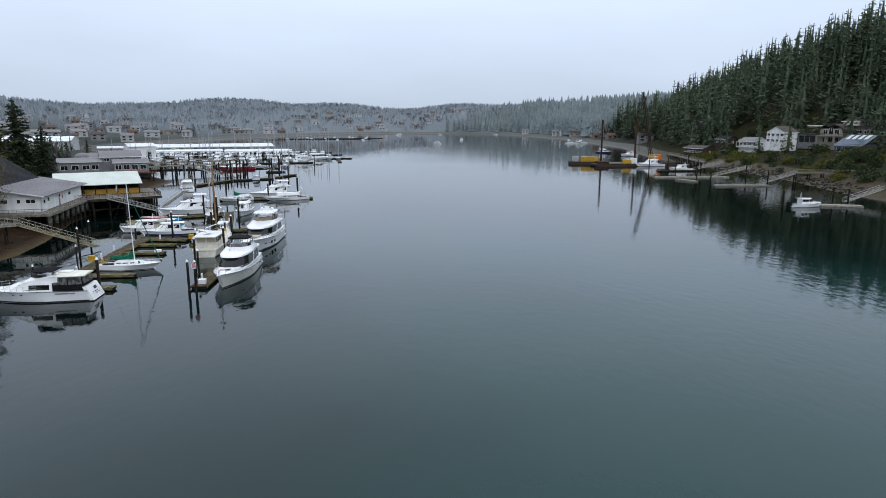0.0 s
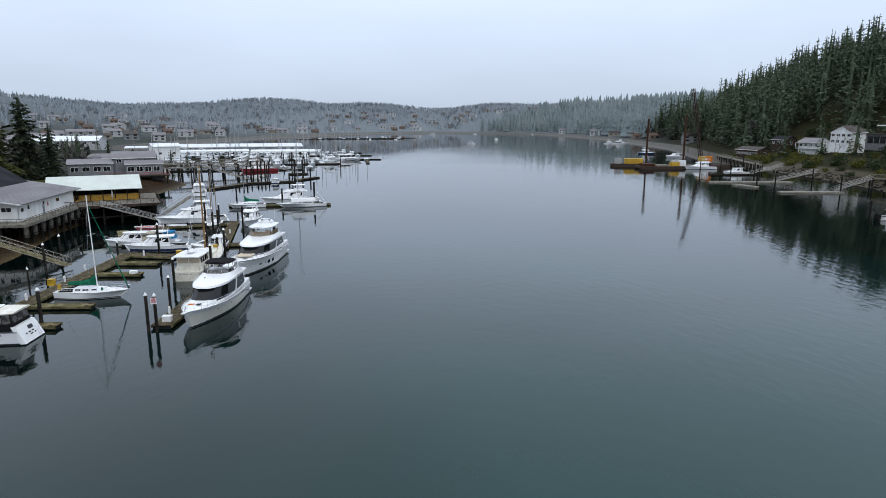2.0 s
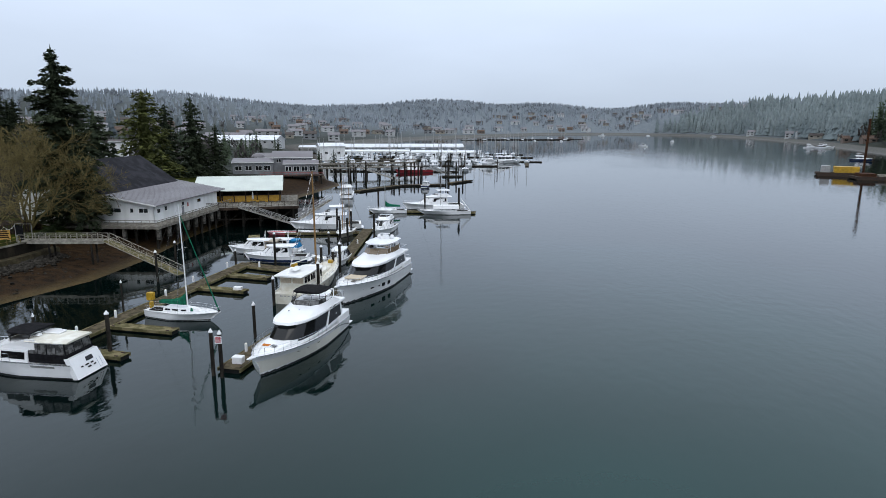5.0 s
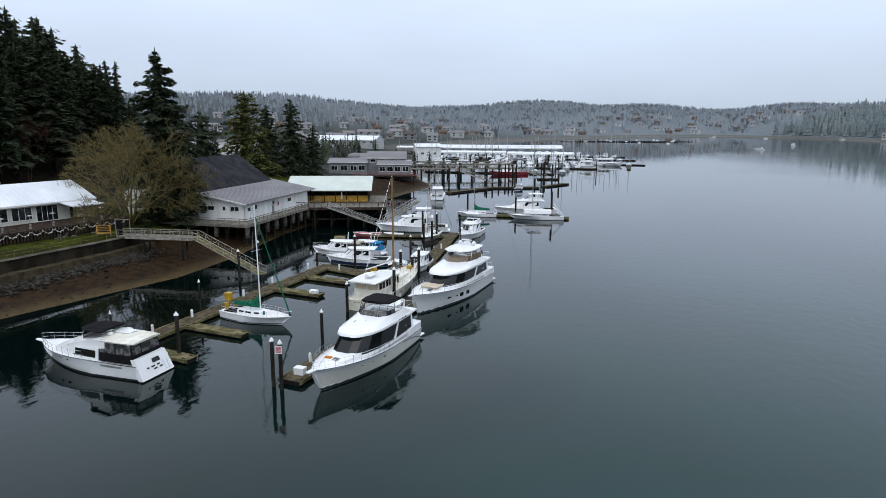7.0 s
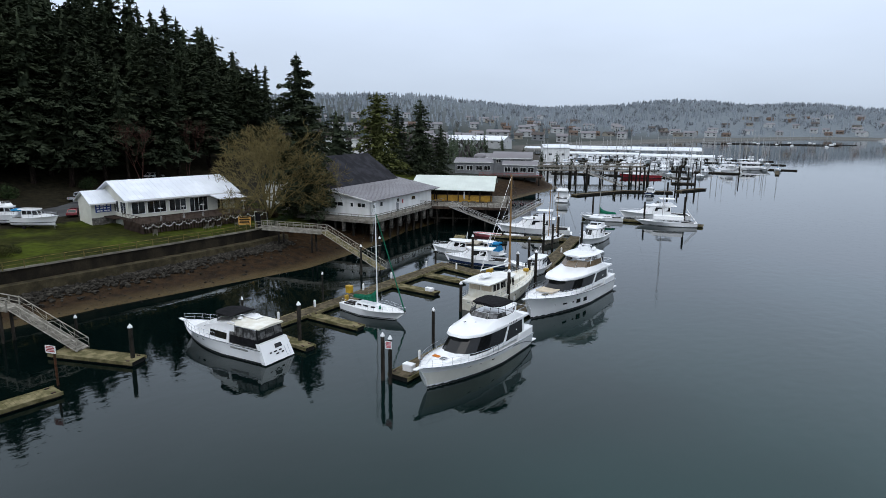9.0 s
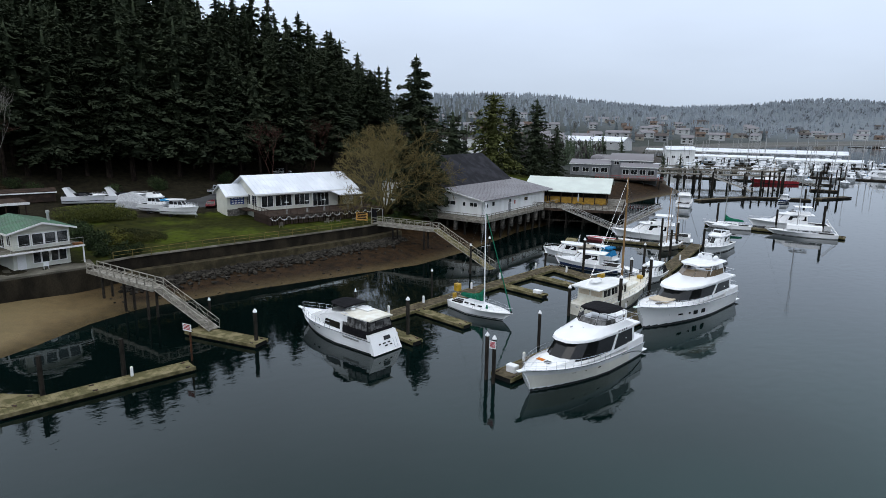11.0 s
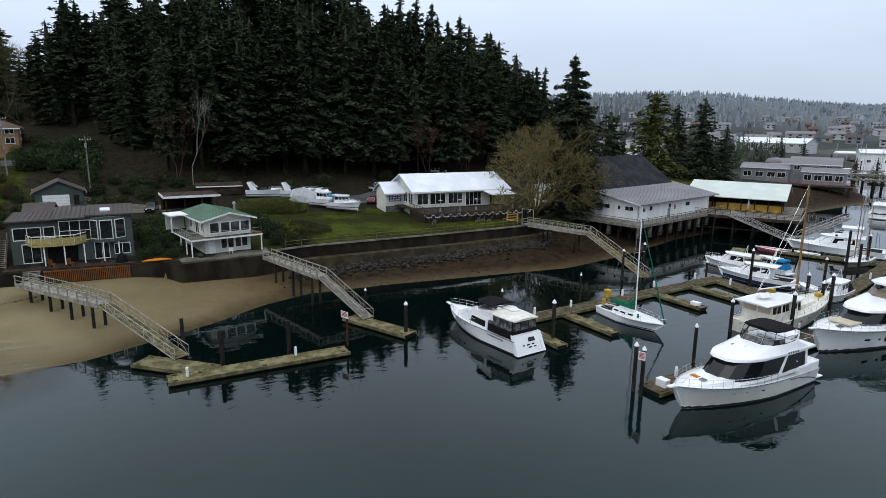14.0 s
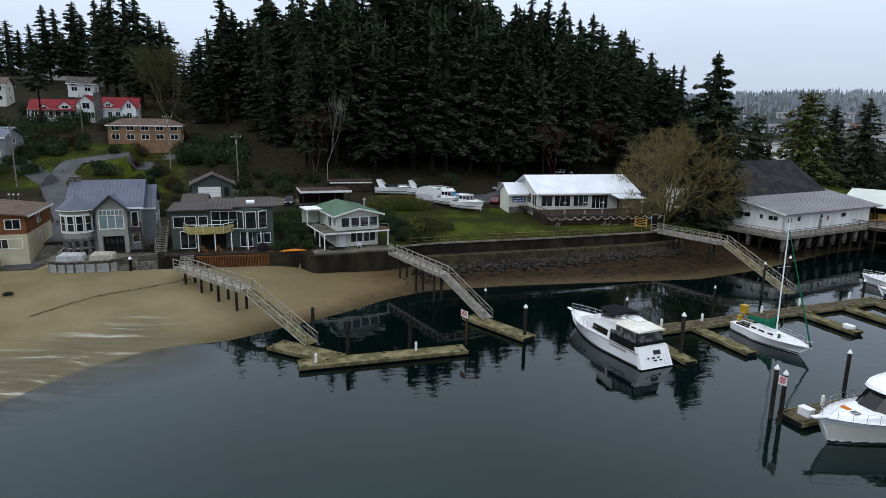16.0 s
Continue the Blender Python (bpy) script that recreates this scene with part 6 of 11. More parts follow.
# beach footbridge and ramp, seawall footbridge and ramp, pier ramps
footbridge((-80.6, 31.8, 3.6), (-67.8, 41.2, 3.6), 1.5, 1.05, "grey timber footbridge over the sand on dark piles", legs=4)
gangway((-67.8, 41.2, 3.6), (-57.0, 48.2, 0.5), 1.4, 1.05, M["pale_wood"], "sloping timber ramp down to the pale float", M["algae_plank"])
footbridge((-83.6, 60.2, 3.9), (-69.7, 64.6, 3.9), 1.3, 0.95, "grey timber footbridge from the terrace over the mud", legs=3)
gangway((-69.7, 64.6, 3.9), (-61.6, 68.0, 0.5), 1.3, 1.0, M["pale_wood"], "steep weathered timber ramp to a small float")
footbridge((-92.0, 107.2, 4.5), (-79.9, 112.0, 4.5), 1.7, 1.05, "silvered timber footbridge with lights from the club", legs=2)
gangway((-79.9, 112.0, 4.5), (-64.6, 111.2, 0.5), 1.4, 1.1, M["pale_wood"], "long grey trussed ramp down to the marina floats", M["algae_plank"])
gangway((-85.6, 151.4, 4.5), (-74.6, 156.0, 0.6), 1.3, 1.1, M["alu"], "aluminium ramp from the pier deck to a float")
gangway((-74.0, 170.5, 4.5), (-75.0, 158.0, 1.4), 1.2, 1.1, M["alu"], "second aluminium ramp beside the pier")

for x, y, top, r, cap in ((-35.3, 83.5, 4.2, 0.17, True), (-34.25, 83.4, 4.2, 0.17, True), (-38.1, 93.3, 3.7, 0.16, True), (-43.4, 104.2, 3.5, 0.18, True),
                          (-40.6, 110.3, 4.4, 0.2, True), (-42.6, 119.6, 5.2, 0.2, True), (-46.6, 121.0, 4.2, 0.2, True), (-44.2, 120.4, 3.8, 0.2, True), (-48.3, 84.0, 4.3, 0.2, True),
                          (-57.9, 94.5, 4.0, 0.11, True), (-56.4, 82.4, 3.6, 0.11, True), (-66.6, 112.4, 5.0, 0.17, True), (-66.2, 108.2, 4.4, 0.17, True), (-62.6, 121.0, 2.4, 0.16, True),
                          (-55.2, 121.3, 5.6, 0.18, True), (-51.2, 131.0, 4.4, 0.18, True), (-54.4, 140.5, 5.0, 0.2, False), (-55.9, 146.0, 4.6, 0.2, False), (-58.6, 152.5, 5.0, 0.2, True), (-61.6, 152.0, 5.4, 0.2, False), (-52.6, 151.0, 4.8, 0.2, False),
                          (-66.5, 156.0, 3.6, 0.2, False), (-49.0, 193.2, 6.2, 0.26, False), (-69.4, 187.2, 5.0, 0.22, False), (-57.5, 190.5, 4.6, 0.22, False),
                          (-60.1, 48.4, 3.4, 0.19, False), (-54.4, 51.6, 3.6, 0.2, False), (-54.9, 57.8, 3.6, 0.2, False), (-56.0, 70.4, 3.5, 0.2, True), (-67.4, 69.4, 2.2, 0.14, True)):
    pile(x, y, top, r, cap)
pile(-55.4, 63.8, 3.0, 0.1, False, M["rust_pile"])
notice(-55.4, 63.55, 3.0, 1.1, 0.7, 25, 4, "white warning notice with red lines on a post")
notice(-34.25, 83.2, 3.3, 0.6, 0.7, 25, 5, "white notice with faded red lines on a mooring pile", None, M["pink_paint"])
for x, y in ((-55.8, 86.5), (-56.7, 92.3), (-58.2, 101.5), (-60.0, 108.5), (-61.4, 117.5), (-57.0, 119.6), (-35.6, 88.6), (-37.4, 103.0), (-51.6, 142.0), (-60.2, 151.6), (-52.2, 48.5), (-53.6, 58.2)):
    pedestal(x, y)
dock_box(-58.6, 99.4, 0.45, M["yellow"], "yellow plastic dock box on the walkway", (0.4, 0.35, 0.9))
dock_box(-51.0, 120.2, 0.45, M["yellow"], "yellow plastic dock box on the cross float", (0.4, 0.4, 0.85))
dock_box(-51.4, 107.3, 0.45, M["white_plastic"], "white dock box on a finger float", (0.55, 0.35, 0.35), 10)
dock_box(-34.4, 85.9, 0.45, M["white_plastic"], "white dock box at the float's end", (0.5, 0.35, 0.6), 10)
dock_box(-37.6, 104.6, 0.45, M["rubber"], "black bags heaped on the float", (0.5, 0.9, 0.4), 20)

# ---------------------------------------------------------------- moored boats
near_yachts()
aft_cabin_cruiser()
sb, sh = sailboat(berth((-54.9, 95.4), (-45.4, 96.6)), 9.6, 3.0, 13.6, "white sailboat with green sail cover and furled green jib", M["canvas_green"], M["canvas_green"])
part("life_ring_box", box(-0.25, 0.25, 0.3, 0.6, 1.0, 1.75, bevel=0.05), M["yellow"], sb, "yellow life-ring box")
part("placard", box(0.45, 0.49, 3.6, 4.2, 1.05, 1.35), M["orange"], sb, "orange placard")
part("winch", tube((-0.6, 3.2, 1.0), (-0.6, 3.2, 1.4), 0.12, 0.09, 8), M["canvas_green"], sb)
part("winch", tube((0.5, 6.2, 1.1), (0.5, 6.2, 1.5), 0.16, 0.1, 8), M["canvas_green"], sb)
trawler()
small_cruiser(berth((-60.8, 131.2), (-70.2, 128.4)), "white express cruiser with tan canvas beside the float", 9.6, 3.2, None, M["canvas_tan"], aft_cover=M["canvas_tan"])
e, h = small_cruiser(berth((-53.4, 128.0), (-63.3, 123.8)), "white pilothouse cruiser with navy lower hull", 10.6, 3.3, None, None)
lower_band(h, e, M["navy"], 0.08, 0.42, "navy lower hull side")
part("placard", box(1.25, 1.29, 4.2, 4.9, 1.3, 1.6), M["orange"], e, "orange placard")
small_cruiser(berth((-58.8, 134.0), (-66.5, 132.6)), "small white boat under bright blue canvas", 7.5, 2.6, None, M["canvas_blue"], aft_cover=M["canvas_blue"])
e, h = small_cruiser(berth((-60.8, 161.0), (-74.2, 153.4)), "white sport fishing yacht with tall flybridge", 15.4, 4.8, None, M["gelcoat"], fly=True, name="sport_fisher")
e, h = small_cruiser(berth((-54.6, 163.0), (-52.2, 150.6)), "white flybridge cruiser with two satellite domes on its bow", 12.2, 4.0, None, M["gelcoat"], fly=True, domes=True)
e, h = small_cruiser(berth((-48.6, 131.6), (-46.2, 122.8)), "white tender and small launch under dark cover", 8.6, 2.8, None, None, aft_cover=M["canvas_black"])
e, h = sailboat(berth((-60.5, 156.5), (-58.4, 146.8)), 10.0, 3.2, 12.5, "old tan wooden ketch with bare spars", None, None, M["canvas_tan"])
part("mizzen_mast", tube((0, 2.2, 0.9), (0, 2.1, 9.5), 0.09, 0.06, 7), M["teak"], e)
part("fore_mast", tube((0, 6.9, 0.9), (0, 6.8, 11.5), 0.1, 0.06, 7), M["teak"], e)
sailboat(berth((-60.4, 185.3), (-69.6, 181.6)), 10.0, 3.1, 13.0, "white sailboat with green canvas covers on the outer float", M["canvas_green"])
e, h = sailboat(berth((-44.6, 189.6), (-57.4, 184.4)), 13.6, 3.9, 19.5, "long white sailboat with a white boom tent", None)
part("boom_tent", prism([(-1.5, 3.0, 1.5), (1.5, 3.0, 1.5), (1.2, 3.0, 2.3), (-1.2, 3.0, 2.3)], (0, 6.5, 0)), M["white_plastic"], e)
part("stern_arch", path([(-1.2, 0.2, 1.0), (-1.0, 2.4, 3.8), (1.0, 2.4, 3.8), (1.2, 0.2, 1.0)], 0.08, 5), M["gelcoat"], e)
small_cruiser(berth((-50.0, 199.5), (-65.5, 190.5)), "large white motor yacht moored behind the sailboats", 16.5, 4.9, None, M["gelcoat"], fly=True)


def dinghy(m, label, material, L=4.2, B=1.7, engine=True):
    e = empty("dinghy", m, label, "dinghy")
    h = Hull(L, B, 0.5, 0.7, transom=0.85, deep=0.2)
    build_hull(h, e, material, None, deck=M["gelcoat"], deck_drop=0.18)
    part("thwart", box(-B * 0.4, B * 0.4, L * 0.35, L * 0.45, 0.36, 0.42), M["white_plastic"], e)
    if engine:
        part("outboard_motor", box(-0.18, 0.18, -0.35, -0.02, 0.1, 1.05, bevel=0.05), M["rubber"], e)
    return e


dinghy(berth((-69.5, 148.9), (-75.0, 146.4)), "red and white open boat beside the pier float", M["pink_paint"], 6.0, 2.2)
dinghy(berth((-65.5, 151.0), (-69.5, 149.2)), "white skiff on the pier float", M["gelcoat"], 4.4, 1.7)
dinghy(berth((-50.2, 128.6), (-54.0, 129.6)), "white inflatable tender by the float", M["white_plastic"], 3.6, 1.6)

# ---------------------------------------------------------------- seawall, rubble, railings
def ribbon(name, ys, off0, off1, z0, z1, material, label):
    """A wall along the shore line, between two offsets from wall_x."""
    bm = bmesh.new()
    rings = [[(float(wall_x(y)) + off0, y, z0), (float(wall_x(y)) + off1, y, z0), (float(wall_x(y)) + off1 - 0.1, y, z1), (float(wall_x(y)) + off0, y, z1)] for y in ys]
    add_loft(bm, rings)
    ob = part(name, bm, material)
    return tagged(ob, label, "seawall", kind="structure")


ribbon("seawall_houses", np.arange(28.4, 61.5, 0.55), -0.3, 0.35, 0.4, 3.95, M["dark_concrete"], "dark stained concrete seawall below the beach houses")
ribbon("seawall_club", np.arange(61.2, 113.2, 2.0), -0.3, 0.3, 1.0, 4.35, M["dark_concrete"], "tall dark concrete seawall below the club lawn")
ribbon("seawall_cap", np.arange(61.3, 113.1, 2.0), -0.36, 0.42, 4.35, 4.5, M["concrete"], "pale concrete coping on the seawall")
ribbon("seawall_foot", np.arange(64.0, 113.0, 2.0), 0.3, 1.9, 0.8, 2.75, M["mossy_concrete"], "mossy sloping footing along the seawall")
ribbon("seawall_south", np.arange(-60.0, 8.0, 3.7), -0.3, 0.35, 0.5, 4.1, M["dark_concrete"], "dark seawall continuing along the southern beach")

rng = np.random.default_rng(21)
V, Fc = [], []
ico = [(0, 0, 1), (0.89, 0, 0.45), (0.28, 0.85, 0.45), (-0.72, 0.53, 0.45), (-0.72, -0.53, 0.45), (0.28, -0.85, 0.45), (0.72, 0.53, -0.45), (-0.28, 0.85, -0.45), (-0.89, 0, -0.45), (-0.28, -0.85, -0.45), (0.72, -0.53, -0.45), (0, 0, -1)]
icf = [(0, 1, 2), (0, 2, 3), (0, 3, 4), (0, 4, 5), (0, 5, 1), (1, 6, 2), (2, 7, 3), (3, 8, 4), (4, 9, 5), (5, 10, 1), (2, 6, 7), (3, 7, 8), (4, 8, 9), (5, 9, 10), (1, 10, 6), (6, 11, 7), (7, 11, 8), (8, 11, 9), (9, 11, 10), (10, 11, 6)]


def add_rock(x, y, z, s):
    n = len(V)
    k = rng.uniform(0.6, 1.4, 3) * s
    k[2] *= 0.7
    for v in ico:
        V.append(tuple(np.array([x, y, z]) + np.array(v) * k * rng.uniform(0.75, 1.2)))
    Fc.extend(tuple(i + n for i in f) for f in icf)


for _ in range(2300):
    y = 63 + 48 * rng.random()
    o = 1.6 + abs(rng.normal(0, 1.5)) + 0.5
    x = float(wall_x(y)) + o
    add_rock(x, y, gz(x, y) + 0.12, 0.16 + 0.26 * rng.random() ** 2)
for _ in range(420):
    y = 60 + 60 * rng.random()
    x = float(wall_x(y)) + 3 + 9 * rng.random()
    add_rock(x, y, gz(x, y) + 0.02, 0.07 + 0.16 * rng.random() ** 3)
tagged(from_arrays("shore_rubble", V, Fc, M["rubble"]), "dark broken rubble and stones along the seawall foot", "rubble", kind="stuff")
V, Fc = [], []
for i in range(420):
    t = i / 420
    x, y = -66.5 - 14.5 * t + rng.normal(0, 0.12), 19.5 + 15.5 * t - 1.6 * math.sin(math.pi * t) + rng.normal(0, 0.12)
    add_rock(x, y, gz(x, y) + 0.06, 0.03 + 0.05 * rng.random() ** 2)
tagged(from_arrays("drift_line", V, Fc, M["rubble"]), "thin dark line of drifted weed and pebbles on the sand", "drift line", kind="stuff")
V, Fc = [], []
for _ in range(420):
    y = 205 + 130 * rng.random()
    d = rng.random() * 9
    x = float(east_x(y)) + d
    add_rock(x, y, gz(x, y) + 0.1, 0.3 + 0.6 * rng.random() ** 2)
tagged(from_arrays("east_bank_rocks", V, Fc, M["rubble"]), "dark rocks on the far bank", "rubble", kind="stuff")


def post_fence(pts, hgt, material, label, gap=2.4, name="fence", zoff=0.0):
    e = empty(name, Matrix.Identity(4), label, "fence")
    tot = 0
    first = None
    for a, b in zip(pts, pts[1:]):
        a, b = Vector(a), Vector(b)
        L = (b - a).length
        n = max(1, round(L / gap))
        for i in range(n + 1):
            p = a.lerp(b, i / n)
            if first is None:
                first = part("post", box(-0.05, 0.05, -0.05, 0.05, -0.15, hgt), material, e)
                first.matrix_local = Matrix.Translation(p)
            else:
                share(first, "post", e, Matrix.Translation(p))
        part("top_rail", path([a + Vector((0, 0, hgt)), b + Vector((0, 0, hgt))], 0.05, 4), material, e)
        part("middle_rail", path([a + Vector((0, 0, hgt * 0.5)), b + Vector((0, 0, hgt * 0.5))], 0.035, 4), material, e)
    return e


post_fence([(float(wall_x(y)) - 0.1, y, 4.5) for y in (63, 75, 87, 97, 106)], 0.95, M["fence_wood"], "low yellowed timber fence along the seawall top")

# ---------------------------------------------------------------- buildings: shared makers
def window(parent, face, u, v, z, w, h, off, cols=2, rows=1, mat_frame=None, glass=None, bar=0.09):
    """A framed window with panes. face: 'x' looks along +x, '-x', 'y', '-y'. off: the wall's plane; u: the middle along the wall."""
    fm = mat_frame or M["trim"]
    win = new("window")
    win.parent = parent
    rot = {"x": 90, "-x": -90, "y": 180, "-y": 0}[face]
    if face == "x":
        win.matrix_local = pose(off, u, z, 0, 0, 90)
    elif face == "-x":
        win.matrix_local = pose(off, u, z, 0, 0, -90)
    elif face == "-y":
        win.matrix_local = pose(u, off, z, 0, 0, 0)
    else:
        win.matrix_local = pose(u, off, z, 0, 0, 180)
    bm = bmesh.new()
    b = bar
    for x0, x1, z0, z1 in ((-w / 2 - b, -w / 2, -b, h + b), (w / 2, w / 2 + b, -b, h + b), (-w / 2, w / 2, -b, 0), (-w / 2, w / 2, h, h + b)):
        add_box(bm, x0, x1, -0.07, 0.02, z0, z1)
    for i in range(1, cols):
        x = -w / 2 + w * i / cols
        add_box(bm, x - b * 0.4, x + b * 0.4, -0.06, 0.02, 0, h)
    for i in range(1, rows):
        zz = h * i / rows
        add_box(bm, -w / 2, w / 2, -0.055, 0.02, zz - b * 0.3, zz + b * 0.3)
    o = part("window_frame", bm, fm, win)
    for i in range(cols):
        o = part("pane", box(-w / 2 + w * i / cols + 0.02, -w / 2 + w * (i + 1) / cols - 0.02, -0.025, 0.01, 0.01, h - 0.01), glass or M["winglass"], win)
    return win


def gable_roof(parent, x0, x1, y0, y1, ze, zr, material, axis="y", over=0.5, thick=0.18, ribs=0.0, name="roof", gables=None, hip=(0, 0)):
    """Two slopes over a rectangle; axis is the ridge's. hip: how far the ridge stops short at each end."""
    bm = bmesh.new()
    if axis == "y":
        def q(a, b, z):
            return (a, b, z)
        s0, s1, l0, l1 = x0, x1, y0, y1
    else:
        def q(a, b, z):
            return (b, a, z)
        s0, s1, l0, l1 = y0, y1, x0, x1
    mid = (s0 + s1) / 2
    slope = (zr - ze) / ((s1 - s0) / 2)
    zo = ze - slope * over
    a0, a1 = l0 - over, l1 + over
    r0, r1 = l0 - over + hip[0], l1 + over - hip[1]
    for dz in (0.0,):
        A, B, C, D = q(s0 - over, a0, zo), q(s0 - over, a1, zo), q(s1 + over, a1, zo), q(s1 + over, a0, zo)
        R0, R1 = q(mid, r0, zr), q(mid, r1, zr)
        t = Vector((0, 0, thick))
        top = [Vector(p) + t for p in (A, B, C, D, R0, R1)]
        bot = [Vector(p) for p in (A, B, C, D, R0, R1)]
        vt, vb = [bm.verts.new(p) for p in top], [bm.verts.new(p) for p in bot]
        for v, fl in ((vt, False), (vb, True)):
            for f in ((0, 4, 5, 1), (3, 2, 5, 4), (0, 3, 4), (1, 5, 2)):
                if len(f) == 3 and not (hip[0] if f == (0, 3, 4) else hip[1]):
                    continue
                bm.faces.new([v[i] for i in (f[::-1] if fl else f)])
        for i, j in ((0, 1), (2, 3)) + (((3, 0),) if hip[0] else ((0, 4), (4, 3))) + (((1, 2),) if hip[1] else ((1, 5), (5, 2))):
            bm.faces.new((vb[i], vb[j], vt[j], vt[i]))
    bmesh.ops.recalc_face_normals(bm, faces=bm.faces)
    roof = part(name, bm, material, parent)
    if ribs:
        bm = bmesh.new()
        n = int((a1 - a0) / ribs)
        for i in range(n + 1):
            l = a0 + (a1 - a0) * i / n
            for s, e_ in ((s0 - over, mid), (s1 + over, mid)):
                zz0, zz1 = zo + thick, zr + thick
                k = 1.0
                if hip[0] and l < r0:
                    k = (l - a0) / (r0 - a0)
                if hip[1] and l > r1:
                    k = (a1 - l) / (a1 - r1)
                if k < 0.05:
                    continue
                p0, p1 = Vector(q(s, l, zz0)), Vector(q(s + (e_ - s) * k, l, zz0 + (zz1 - zz0) * k))
                add_tube(bm, p0, p1, 0.035, 0.035, 4)
        part("seam", bm, material, roof)
    if gables:
        for l in (l0, l1 - 0.12):
            part("gable", prism([Vector(q(s0, l, ze)), Vector(q(s1, l, ze)), Vector(q(mid, l, zr))], Vector(q(0, 0.12, 0))), gables, parent)
    # fascia boards at the eaves
    for s in (s0 - over, s1 + over):
        c = [q(s - 0.03, a0, zo - 0.1), q(s + 0.03, a1, zo + thick + 0.0)]
        part("fascia", box(min(c[0][0], c[1][0]), max(c[0][0], c[1][0]), min(c[0][1], c[1][1]), max(c[0][1], c[1][1]), zo - 0.12, zo + thick - 0.02), M["trim"], roof)
    return roof


def walls(parent, x0, x1, y0, y1, z0, z1, material, t=0.2, siding=0.0):
    """Four walls with thickness; siding: height of lapped boards."""
    for nm, a in (("wall", (x1 - t, x1, y0, y1)), ("wall", (x0, x0 + t, y0, y1)), ("wall", (x0 + t, x1 - t, y0, y0 + t)), ("wall", (x0 + t, x1 - t, y1 - t, y1))):
        w = part(nm, box(a[0], a[1], a[2], a[3], z0, z1), material, parent)
        if siding:
            n = int((z1 - z0) / siding)
            for i in range(n):
                z = z0 + (z1 - z0) * i / n
                hgt = (z1 - z0) / n
                part("siding_board", box(a[0] - 0.018, a[1] + 0.018, a[2] - 0.018, a[3] + 0.018, z + hgt * 0.05, z + hgt * 0.45), material, w)


def slab(parent, name, x0, x1, y0, y1, z0, z1, material, label=""):
    return part(name, box(x0, x1, y0, y1, z0, z1), material, parent, label)


def rail(parent, pts, hgt, material, gap=1.2, mids=3, r=0.03):
    bm = bmesh.new()
    for a, b in zip(pts, pts[1:]):
        a, b = Vector(a), Vector(b)
        n = max(1, round((b - a).length / gap))
        for i in range(n + 1):
            p = a.lerp(b, i / n)
            add_tube(bm, p, p + Vector((0, 0, hgt)), r, r, 4)
        for k in range(1, mids + 1):
            d = Vector((0, 0, hgt * k / mids))
            add_tube(bm, a + d, b + d, r * (1.3 if k == mids else 0.6), None, 4)
    return part("railing", bm, material, parent)


def chimney(parent, x, y, z0, z1, w=0.7, material=None):
    bm = box(x - w / 2, x + w / 2, y - w / 2, y + w / 2, z0, z1)
    add_box(bm, x - w * 0.6, x + w * 0.6, y - w * 0.6, y + w * 0.6, z1, z1 + 0.12)
    add_tube(bm, (x, y, z1 + 0.1), (x, y, z1 + 0.45), 0.14, 0.14, 8)
    return part("chimney", bm, material or M["stone"], parent)


